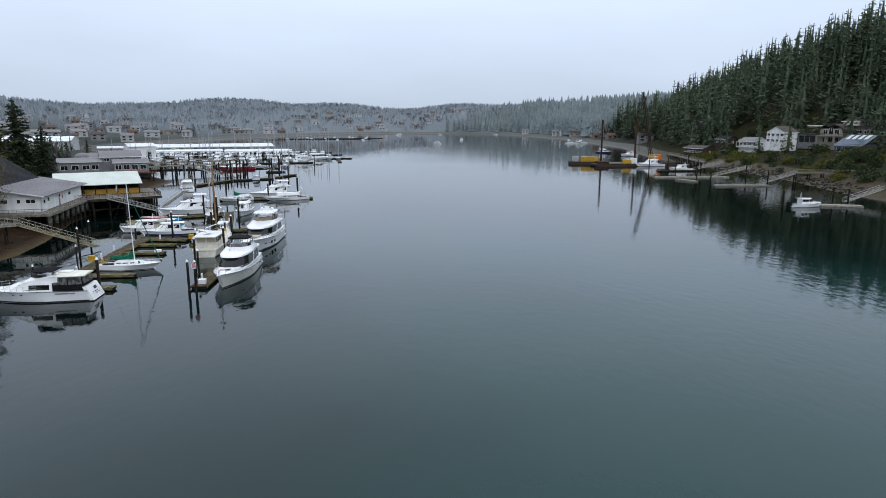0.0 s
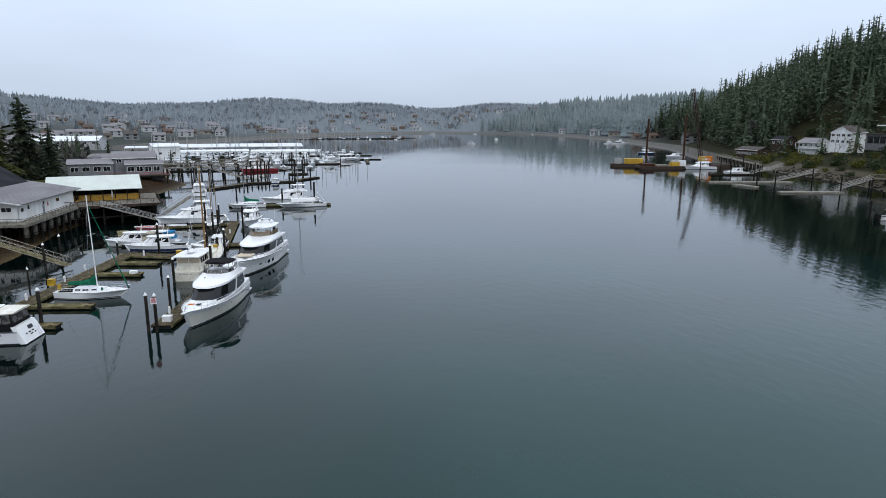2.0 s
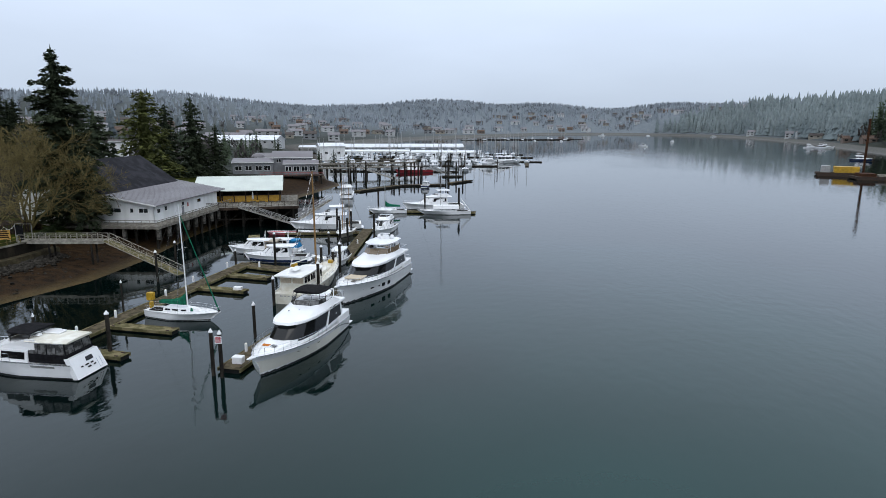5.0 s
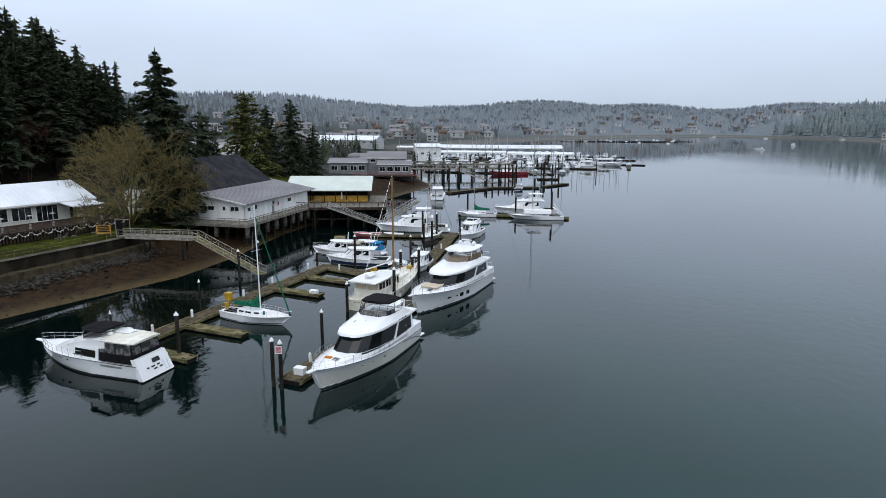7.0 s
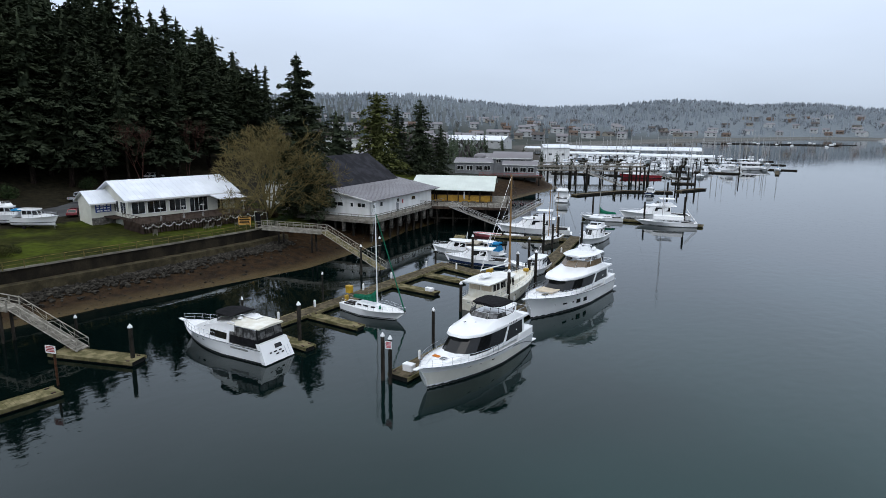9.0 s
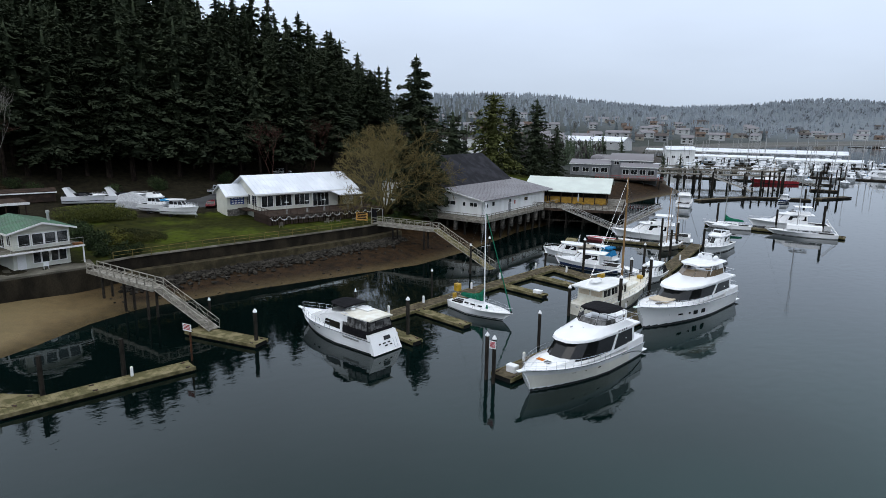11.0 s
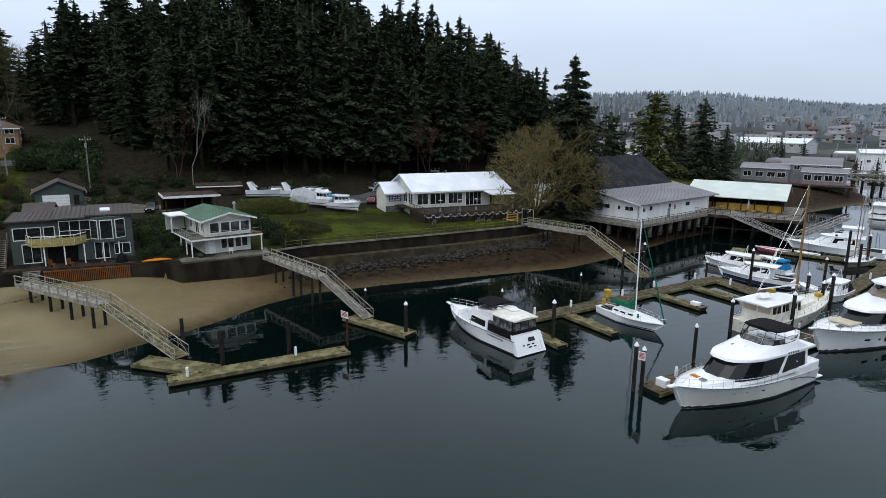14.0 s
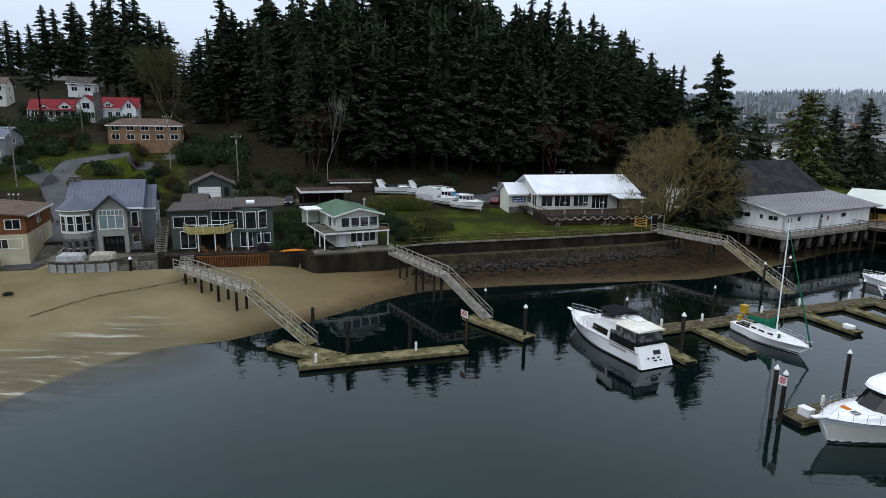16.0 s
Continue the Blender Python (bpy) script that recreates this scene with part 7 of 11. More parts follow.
# ---------------------------------------------------------------- the white building on its pier
def pier_building():
    e = empty("white_boat_hall", pose(-85.9, 128.0, 0, 0, 0, 16.3), "white boat hall on a timber pier with charcoal roof", "building")
    # low front range: local +y runs along the front wall, -x inland
    W, D = 27.0, 12.0
    z0, zf, zb = 4.5, 7.75, 9.9
    part("front_wall", box(-0.2, 0, 0, W, z0, zf), M["white_wall"], e)
    part("end_wall", prism([(0, 0, z0), (-D, 0, z0), (-D, 0, zb), (0, 0, zf)], (0, 0.2, 0)), M["white_wall"], e)
    part("end_wall", prism([(0, W, z0), (-D, W, z0), (-D, W, zb), (0, W, zf)], (0, -0.2, 0)), M["white_wall"], e)
    sl = (zb - zf) / D
    r = part("front_roof", prism([(0.9, -0.9, zf - 0.9 * sl + 0.05), (0.9, W + 2.6, zf - 0.9 * sl + 0.05), (-D - 0.5, W + 2.6, zb + 0.5 * sl + 0.05), (-D - 0.5, -0.9, zb + 0.5 * sl + 0.05)], (0, 0, 0.16)), M["grey_metal_roof"], e, "grey sheet metal roof")
    bm = bmesh.new()
    for i in range(33):
        y = -0.8 + (W + 3.3) * i / 32
        add_tube(bm, (0.9, y, zf - 0.9 * sl + 0.22), (-D - 0.4, y, zb + 0.4 * sl + 0.22), 0.025, 0.025, 4)
    part("roof_seam", bm, M["grey_metal_roof"], r)
    part("fascia", prism([(0.95, -0.95, zf - 0.95 * sl), (-D, -0.95, zb), (-D, -0.95, zb + 0.24), (0.95, -0.95, zf - 0.95 * sl + 0.24)], (0, 0.06, 0)), M["trim"], r)
    for y, w in ((1.6, 1.1), (4.2, 1.0), (11.0, 0.9), (18.0, 1.6)):
        window(e, "x", y, 0, 6.2 if w > 1 else 6.3, w, 0.7 if w > 1 else 0.8, 0.0, 1)
    part("door", box(0.0, 0.05, 10.4, 11.3, 4.5, 6.5), M["grey_siding"], e)
    part("red_notice", box(0.0, 0.04, 12.8, 13.3, 5.9, 6.7), M["red_paint"], e)
    for x, w, c in ((-2.0, 1.7, 2), (-4.2, 0.6, 1), (-7.6, 2.6, 2), (-10.0, 0.8, 1)):
        window(e, "-y", x, 0, 6.4, w, 0.75, 0.0, c)
    # open porch under the roof's far end
    for x in (-0.3, -4, -8):
        part("porch_post", box(x - 0.12, x + 0.12, W + 2.2, W + 2.4, 4.5, zf - (x) * sl), M["deckwood"], e)
    # dark sheet paints the shade inside the porch
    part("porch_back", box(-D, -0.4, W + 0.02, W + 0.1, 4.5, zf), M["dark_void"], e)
    # tall hall behind with a charcoal roof, hipped at the far end
    hx0, hx1 = -26.0, -11.0
    part("hall_wall", box(hx1 - 0.2, hx1, 0.3, 25, z0, 9.6), M["white_wall"], e)
    part("hall_wall", box(hx0, hx1 - 0.2, 0.3, 0.5, z0, 9.6), M["white_wall"], e)
    part("hall_wall", box(hx0, hx0 + 0.2, 0.5, 25, z0, 9.6), M["white_wall"], e)
    part("hall_wall", box(hx0 + 0.2, hx1 - 0.2, 24.8, 25, z0, 9.6), M["white_wall"], e)
    gable_roof(e, hx0, hx1 + 1.5, 0.3, 27.5, 9.6, 15.2, M["dark_roof"], "y", 0.5, 0.2, 0, "hall_roof", M["white_wall"])
    for x, z, w, h, c in ((-14.5, 6.6, 2.6, 1.9, 2), (-20.5, 6.6, 2.4, 1.9, 2), (-16.0, 4.9, 2.2, 0.8, 3), (-23.0, 4.9, 1.6, 0.8, 2), (-18.6, 10.6, 1.2, 1.4, 1)):
        window(e, "-y", x, 0, z, w, h, 0.3, c, 2 if h > 1.5 else 1)
    bm = tube((-20, 8, 14.0), (-20, 8, 15.6), 0.12, 0.12, 8)
    part("vent_pipe", bm, M["alu"], e)

    # pier under it
    p = empty("pier", pose(-85.9, 128.0, 0, 0, 0, 16.3), "timber pier deck on tall dark piles with railings", "pier")
    bm = bmesh.new()
    for i in range(64):
        y0 = -3.6 + 33.0 * i / 64
        add_box(bm, -20.0, 2.6, y0 + 0.012, y0 + 33.0 / 64 - 0.012, 4.38, 4.44)
    part("decking", bm, M["grey_wood"], p)
    part("fascia_beam", box(2.4, 2.62, -3.6, 29.4, 3.95, 4.42), M["grey_wood"], p)
    part("fascia_beam", box(-20, 2.4, -3.62, -3.4, 3.95, 4.42), M["grey_wood"], p)
    for x in (1.8, -2.2, -6.2, -10.5):
        part("bearer", box(x - 0.15, x + 0.15, -3.3, 29.0, 3.75, 4.36), M["pile"], p)
    rail(p, [(-20, -3.5, 4.44), (2.5, -3.5, 4.44), (2.5, 29.0, 4.44)], 1.05, M["grey_wood"], 1.5, 3, 0.045)
    part("bulkhead", box(-13.2, -12.9, -3.3, 29.0, -2.0, 4.3), M["dark_void"], p, "dark timber bulkhead against the bank")
    for j in range(9):
        part("cross_brace", prism([(1.75, -2.4 + 3.45 * j, 0.8), (1.75, -2.2 + 3.45 * j, 0.8), (1.75, 0.8 + 3.45 * j, 3.6), (1.75, 0.6 + 3.45 * j, 3.6)], (0.12, 0, 0)), M["pile"], p)
    for j in range(12):
        part("bulkhead_post", box(-12.9, -12.65, -3.2 + 2.9 * j, -2.95 + 2.9 * j, -2.0, 4.2), M["pile"], p)
    first = None
    rr = random.Random(4)
    for i, x in enumerate((1.8, -2.2, -6.2, -10.5)):
        for j in range(10):
            y = -2.6 + 3.45 * j
            w = p.matrix_world @ Vector((x, y, 0))
            m = pose(x + rr.uniform(-0.1, 0.1), y + rr.uniform(-0.15, 0.15), 0, rr.uniform(-1.5, 1.5), rr.uniform(-1.5, 1.5), 0)
            if first is None:
                first = part("pier_post", tube((0, 0, -3), (0, 0, 3.9), 0.25, 0.22, 9), M["pile"], p)
                first.matrix_local = m
            else:
                share(first, "pier_post", p, m)
    cf = None
    for j in range(9):
        for x in (2.2, -4.2):
            m = pose(x, -2.9 + 3.6 * j, 0)
            if cf is None:
                cf = part("pile_sleeve", tube((0, 0, 2.0), (0, 0, 3.95), 0.42, 0.42, 8), M["barn_pile"], p)
                cf.matrix_local = m
            else:
                share(cf, "pile_sleeve", p, m)


def green_roof_hall():
    a = along((-99.5, 154.6), (-85.0, 164.2))
    e = empty("pier_pavilion", a, "open pier pavilion with pale green metal roof and ochre panels", "pavilion")
    L, D = 18.5, 9.5
    # local +y along the front, front looks along +x
    r = part("roof", prism([(1.0, -1.2, 7.05), (1.0, L + 0.6, 7.05), (-D, L + 0.6, 9.6), (-D, -1.2, 9.6)], (0, 0, 0.15)), M["pale_roof"], e)
    bm = bmesh.new()
    for i in range(29):
        y = -1.1 + (L + 1.6) * i / 28
        add_tube(bm, (1.0, y, 7.21), (-D, y, 9.76), 0.025, 0.025, 4)
    part("seam", bm, M["pale_roof"], r)
    part("back_roof", prism([(-D, -1.2, 9.6), (-D, L + 0.6, 9.6), (-D - 6, L + 0.6, 7.6), (-D - 6, -1.2, 7.6)], (0, 0, 0.15)), M["pale_roof"], e)
    for i in range(8):
        y = 0.2 + (L - 0.4) * i / 7
        part("post", box(0.1, 0.32, y - 0.11, y + 0.11, 4.5, 7.15), M["deckwood"], e)
    part("front_panel", box(-0.3, -0.15, 0, L, 4.5, 5.9), M["ochre"], e, "ochre boarded panel")
    # near-black sheet added for the pavilion's unlit inside
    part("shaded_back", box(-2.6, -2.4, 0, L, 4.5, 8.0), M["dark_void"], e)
    part("sill", box(-0.45, 0.0, 0, L, 5.9, 6.0), M["deckwood"], e)
    bm = bmesh.new()
    for i in range(9):
        y = 1.2 + (L - 2.4) * i / 8
        add_prism(bm, [(1.5, y - 0.3, 4.5), (1.5, y + 0.3, 4.5), (1.5, y + 0.3, 4.95), (1.5, y - 0.3, 4.95)], (0.5, 0, 0))
    part("bench", bm, M["ochre"], e)
    # deck in front on piles
    p = empty("pier", a, "lower pier deck with railings beside the pavilion", "pier")
    bm = bmesh.new()
    for i in range(44):
        y0 = -8.5 + 31.0 * i / 44
        add_box(bm, -13.0, 9.5, y0 + 0.012, y0 + 31.0 / 44 - 0.012, 4.33, 4.4)
    part("decking", bm, M["grey_wood"], p)
    part("fascia_beam", box(9.4, 9.6, -8.5, 22.5, 3.8, 4.38), M["deckwood"], p)
    part("fascia_beam", box(-13, 9.4, 22.4, 22.6, 3.8, 4.38), M["deckwood"], p)
    rail(p, [(0, -8.4, 4.4), (9.4, -8.4, 4.4), (9.4, 22.3, 4.4), (-3, 22.3, 4.4)], 1.05, M["deckwood"], 1.4, 4, 0.045)
    part("bulkhead", box(-7.3, -7.0, -8.4, 22.3, -2.0, 4.3), M["dark_void"], p, "dark timber bulkhead against the bank")
    for j in range(8):
        part("cross_brace", prism([(8.7, -7.4 + 3.6 * j, 1.0), (8.7, -7.2 + 3.6 * j, 1.0), (8.7, -3.8 + 3.6 * j, 3.7), (8.7, -4.0 + 3.6 * j, 3.7)], (0.12, 0, 0)), M["pile"], p)
    part("wale", box(8.65, 8.85, -8.2, 22.0, 1.5, 1.8), M["pile"], p)
    first = None
    rr = random.Random(8)
    for x in (8.8, 4.6, 0.4, -4.0):
        for j in range(9):
            m = pose(x, -7.6 + 3.6 * j, 0, rr.uniform(-2, 2), rr.uniform(-2, 2), 0)
            if first is None:
                first = part("pier_post", tube((0, 0, -3), (0, 0, 4.35), 0.24, 0.21, 9), M["pile"], p)
                first.matrix_local = m
            else:
                share(first, "pier_post", p, m)
    u = empty("furled_umbrella", a @ pose(5.5, 12.5, 4.4), "furled white patio umbrella on the pier deck", "umbrella")
    part("pole", tube((0, 0, 0), (0, 0, 2.9), 0.035, 0.035, 6), M["alu"], u)
    part("canopy", loft([[(k * math.cos(i * 1.047), k * math.sin(i * 1.047), z) for i in range(6)] for k, z in ((0.1, 1.2), (0.24, 1.4), (0.18, 2.3), (0.04, 3.0))]), M["canvas_grey"], u)
    u = empty("deck_hut", a @ pose(5.0, 0.5, 4.4), "small white plastic utility hut on the pier deck", "hut")
    part("body", box(-0.6, 0.6, -0.6, 0.6, 0, 0.8, bevel=0.05), M["white_plastic"], u)
    part("lid", box(-0.7, 0.7, -0.7, 0.7, 0.8, 0.95, bevel=0.04), M["white_plastic"], u)


pier_building()
green_roof_hall()


# ---------------------------------------------------------------- the club on its terrace
def club():
    g = gz(-110, 100)
    e = empty("club_house", pose(0, 0, 0), "cream club house with long white metal roof and timber terrace", "club house")
    x0, x1, y0, y1, z0, ze = -119.5, -107.0, 91.5, 111.5, 6.1, 9.45
    walls(e, x0, x1, y0, y1, g - 0.5, ze, M["white_siding"])
    gable_roof(e, x0, x1, y0, y1, ze, 12.0, M["white_roof"], "y", 0.9, 0.18, 0.9, "roof", M["white_siding"])
    for y, w, c in ((93.2, 2.2, 2), (96.4, 3.2, 3), (100.2, 3.0, 3), (104.2, 3.4, 4)):
        window(e, "x", y, 0, 6.7 if w < 3.3 else 6.2, w, 2.0 if w < 3.3 else 2.5, x1, c)
    for x in (-109.0, -112.0):
        window(e, "-y", x, 0, 6.8, 2.2, 1.9, y0, 2)
    part("door", box(x1, x1 + 0.06, 108.0, 109.0, 6.1, 8.2), M["dark_void"], e)
    # entrance annex with the blue board
    walls(e, -118.5, -112.8, 87.6, 91.5, g - 0.3, 8.6, M["white_siding"])
    gable_roof(e, -119.0, -112.4, 87.6, 91.5, 8.6, 10.3, M["white_roof"], "y", 0.5, 0.15, 0.8, "annex_roof", M["white_siding"])
    part("blue_board", box(-112.8, -112.7, 88.3, 90.9, 6.8, 8.3), M["blue_sign"], e, "blue sign board with white lettering")
    bm = bmesh.new()
    for z in (7.95, 7.5, 7.05):
        for k in range(4):
            add_box(bm, -112.7, -112.67, 88.5 + 0.58 * k, 88.5 + 0.58 * k + (0.35 if (k + int(z * 10)) % 2 else 0.46), z - 0.1, z + 0.12)
    part("lettering", bm, M["white_plastic"], e)
    part("porch", box(-112.8, -108.5, 89.6, 91.4, 5.9, 6.1), M["deckwood"], e)
    part("stone_skirt", box(-112.78, -112.6, 87.6, 91.4, g - 0.3, 5.9), M["stone"], e)
    # terrace
    t = empty("terrace", pose(0, 0, 0), "brown timber terrace with lattice skirt and railings before the club", "terrace")
    bm = bmesh.new()
    for i in range(60):
        y = 90.4 + 23.4 * i / 60
        add_box(bm, -107.0 if y > 91.5 else -108.4, -99.4, y + 0.012, y + 0.38, 5.98, 6.06)
    part("decking", bm, M["deckwood"], t)
    board = part("skirt_board", box(-0.04, 0.04, 0, 0.3, 4.4, 5.96), M["deckwood"], t)
    board.matrix_local = pose(-99.46, 90.4, 0)
    for i in range(1, 48):
        share(board, "skirt_board", t, pose(-99.46, 90.4 + 23.3 * i / 47, 0))
    for i in range(16):
        share(board, "skirt_board", t, pose(-106.5 + 7.3 * i / 15, 90.46, 0, 0, 0, 90))
    rail(t, [(-107, 90.5, 6.06), (-99.5, 90.5, 6.06), (-99.5, 113.6, 6.06), (-107, 113.6, 6.06)], 1.05, M["deckwood"], 1.3, 5, 0.04)
    part("roofed_bay", prism([(-107.2, 106.0, 9.0), (-107.2, 111.5, 9.0), (-102.4, 111.5, 8.5), (-102.4, 106.0, 8.5)], (0, 0, 0.14)), M["white_roof"], t)
    for y in (106.2, 111.2):
        part("bay_post", box(-102.7, -102.5, y - 0.1, y + 0.1, 6.06, 8.55), M["deckwood"], t)
    # garland of pale bulbs draped along the skirt
    gl = empty("light_garland", pose(0, 0, 0), "string of frosted bulbs draped along the terrace edge", "string lights")
    bm = bmesh.new()
    pts = []
    for s in range(13):
        for i in range(8):
            y = 90.4 + (s + i / 8) * 1.75
            pts.append((-99.3, y, 5.85 - 0.55 * math.sin(math.pi * i / 8)))
    add_path(bm, pts, 0.03, 4)
    part("wire", bm, M["white_plastic"], gl)
    bulb = part("bulb", dome(0.07, -0.16, 0.14, 6), M["bulb"], gl)
    bulb.matrix_local = Matrix.Translation(pts[0])
    for p in pts[2::2]:
        share(bulb, "bulb", gl, Matrix.Translation(p))
    # gas heaters on the terrace
    for y in (94.4, 98.4, 101.9, 106.9, 110.0):
        h = empty("patio_heater", pose(-101.2, y, 6.06), "tall steel patio heater on the terrace", "patio heater", "patio heaters")
        part("base", tube((0, 0, 0), (0, 0, 0.7), 0.2, 0.18, 8), M["alu"], h)
        part("pole", tube((0, 0, 0.7), (0, 0, 1.9), 0.04, 0.04, 6), M["alu"], h)
        part("reflector", loft([[(k * math.cos(i * 0.785), k * math.sin(i * 0.785), z) for i in range(8)] for k, z in ((0.42, 2.02), (0.4, 2.06), (0.05, 2.16))]), M["alu"], h)
    # chairs on the grass below
    for i, y in enumerate((91.6, 100.2, 101.4, 102.7, 106.2)):
        c = empty("garden_chair", pose(-97.6 + 0.3 * (i % 2), y, gz(-97.6, y), 0, 0, 80 + 20 * i), "weathered grey wooden garden chair on the grass", "chair", "garden chairs")
        part("seat", box(-0.32, 0.32, -0.3, 0.3, 0.36, 0.41), M["grey_wood"], c)
        part("backrest", prism([(-0.32, -0.3, 0.4), (0.32, -0.3, 0.4), (0.28, -0.5, 1.05), (-0.28, -0.5, 1.05)], (0, 0.04, 0)), M["grey_wood"], c)
        for sx in (-0.28, 0.28):
            for sy in (-0.25, 0.25):
                part("leg", box(sx - 0.03, sx + 0.03, sy - 0.03, sy + 0.03, 0, 0.36), M["grey_wood"], c)
    n = notice(-94.8, 106.2, 4.6, 2.3, 1.5, 35, 4, "amber sign board with dark lettering near the seawall", M["amber_sign"], M["black_paint"])
    part("leg", box(-1.1, -1.0, -0.05, 0.05, -0.6, 0.0), M["grey_wood"], n)
    part("leg", box(1.0, 1.1, -0.05, 0.05, -0.6, 0.0), M["grey_wood"], n)
    gt = empty("gate_frame", pose(-92.4, 108.0, gz(-92.6, 108), 0, 0, 20), "dark tubular gate frame at the bridge head", "gate")
    part("tube_frame", path([(-1.3, 0, -0.3), (-1.3, 0, 2.9), (1.3, 0, 2.9), (1.3, 0, -0.3)], 0.06, 6), M["alu"], gt)
    part("mesh_panel", box(-1.2, -0.1, -0.02, 0.02, 0.0, 2.8), M["canvas_black"], gt)


club()


# ---------------------------------------------------------------- beach houses
def turned(x, y, a):
    """Turn about the upright through (x, y), in place coordinates."""
    return pose(x, y, 0, 0, 0, a) @ Matrix.Translation((-x, -y, 0))


def blue_house():
    e = empty("grey_shingle_house", turned(-88.0, 16.0, 7), "grey shingled beach house with a round turret and slate-blue metal roof", "house")
    x0, x1, y0, y1, ze = -100.0, -88.7, 16.6, 25.6, 10.3
    walls(e, x0, x1, y0, y1, 3.9, ze, M["grey_siding"])
    gable_roof(e, x0, x1, y0 + 0.2, y1, ze, 13.3, M["blue_roof"], "y", 0.5, 0.16, 0.45, "roof", M["grey_siding"])
    walls(e, -99.0, -91.5, y1, 27.2, 3.9, 9.8, M["grey_siding"])
    gable_roof(e, -99.0, -91.5, y1, 27.0, 9.8, 12.4, M["blue_roof"], "y", 0.4, 0.16, 0.45, "wing_roof", M["grey_siding"])
    # gabled bay towards the water, standing on stone piers
    part("bay_wall", box(-88.8, -87.7, 20.2, 24.0, 6.3, 9.95), M["taupe_siding"], e)
    for y in (20.2, 23.45):
        part("bay_pier", box(-88.7, -87.75, y, y + 0.55, 3.9, 6.3), M["taupe_siding"], e)
    # dark sheet painted as the unlit inside of the garage
    part("garage_opening", box(-88.68, -88.6, 20.7, 23.5, 4.0, 6.2), M["dark_void"], e)
    for i in range(4):
        part("garage_pane", box(-88.6, -88.55, 21.0 + 0.6 * i, 21.45 + 0.6 * i, 4.2, 5.9), M["dark_glass"], e)
    part("bay_gable", prism([(-87.95, 20.2, 9.95), (-87.95, 24.0, 9.95), (-87.95, 22.1, 11.6)], (0.22, 0, 0)), M["taupe_siding"], e)
    gable_roof(e, -94.0, -87.7, 20.2, 24.0, 9.95, 11.75, M["blue_roof"], "x", 0.55, 0.16, 0.45, "bay_roof")
    for sg in (-1, 1):
        part("bargeboard", prism([(-87.12, 22.1 + sg * 2.5, 9.4), (-87.12, 22.1, 11.78), (-87.12, 22.1, 12.1), (-87.12, 22.1 + sg * 2.5, 9.72)], (0.06, 0, 0)), M["slate_trim"], e, "dark slate bargeboard")
    window(e, "x", 22.05, 0, 7.4, 2.9, 1.75, -87.7, 3, glass=M["pale_glass"], bar=0.13)
    window(e, "x", 22.05, 0, 9.28, 2.9, 0.6, -87.7, 6, glass=M["pale_glass"], bar=0.1)
    window(e, "x", 24.85, 0, 7.4, 0.75, 2.0, -88.7, 1, bar=0.1)
    window(e, "x", 24.85, 0, 5.2, 0.8, 0.9, -88.7, 1, glass=M["dark_glass"])
    for x in (-97, -93.5):
        window(e, "y", x, 0, 7.0, 1.2, 1.4, 27.2, 1)
    # turret
    t = new("turret")
    t.parent = e
    cx, cy, r = -89.3, 17.75, 2.05
    def ring(k, z, n=20):
        return [(cx + k * math.cos(2 * math.pi * i / n), cy + k * math.sin(2 * math.pi * i / n), z) for i in range(n)]
    part("turret_wall", loft([ring(r * 0.94, 6.2), ring(r, 7.0), ring(r, 10.1)]), M["taupe_siding"], t)
    part("turret_sill", loft([ring(r + 0.07, 6.95), ring(r + 0.07, 7.12)]), M["trim"], t)
    part("turret_lintel", loft([ring(r + 0.06, 9.32), ring(r + 0.06, 9.48)]), M["trim"], t)
    part("turret_roof", loft([ring(r + 0.42, 10.05), ring(r + 0.45, 10.2), ring(r * 0.55, 11.25), ring(0.05, 11.95)]), M["blue_roof"], t)
    bm = bmesh.new()
    for i in range(20):
        a = 2 * math.pi * i / 20
        add_tube(bm, (cx + (r + 0.45) * math.cos(a), cy + (r + 0.45) * math.sin(a), 10.22), (cx, cy, 11.98), 0.025, 0.02, 3)
    part("turret_seam", bm, M["blue_roof"], t)
    part("turret_gutter", loft([ring(r + 0.47, 10.0), ring(r + 0.47, 10.12)]), M["trim"], t)
    for i in range(12):
        a = 2 * math.pi * (i + 0.5) / 12
        if math.cos(a) < -0.3:
            continue
        w = new("window")
        w.parent = t
        w.matrix_local = pose(cx + (r + 0.02) * math.cos(a), cy + (r + 0.02) * math.sin(a), 7.15, 0, 0, math.degrees(a) + 90)
        part("window_frame", box(-0.47, 0.47, -0.04, 0.06, 0, 2.2), M["trim"], w)
        part("pane", box(-0.36, 0.36, -0.06, 0.04, 0.1, 1.05), M["dark_glass"], w)
        part("pane", box(-0.36, 0.36, -0.06, 0.04, 1.12, 2.1), M["dark_glass"], w)
    for i in range(6):
        a = -1.35 + 0.54 * i
        px_, py_ = cx + r * 0.86 * math.cos(a), cy + r * 0.86 * math.sin(a)
        part("turret_pier", box(px_ - 0.22, px_ + 0.22, py_ - 0.22, py_ + 0.22, 3.9, 6.2), M["stone"], t)
    part("turret_beam", loft([ring(r * 0.96, 5.85), ring(r * 0.96, 6.22)]), M["stone"], t)
    part("turret_bar", loft([ring(r * 0.95, 4.75), ring(r * 0.95, 4.9)]), M["taupe_siding"], t)
    # dark sheet for the shade behind the turret piers
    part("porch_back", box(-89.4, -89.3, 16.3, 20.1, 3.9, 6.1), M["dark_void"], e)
    chimney(e, -94.6, 16.9, 9.5, 13.9, 1.2)
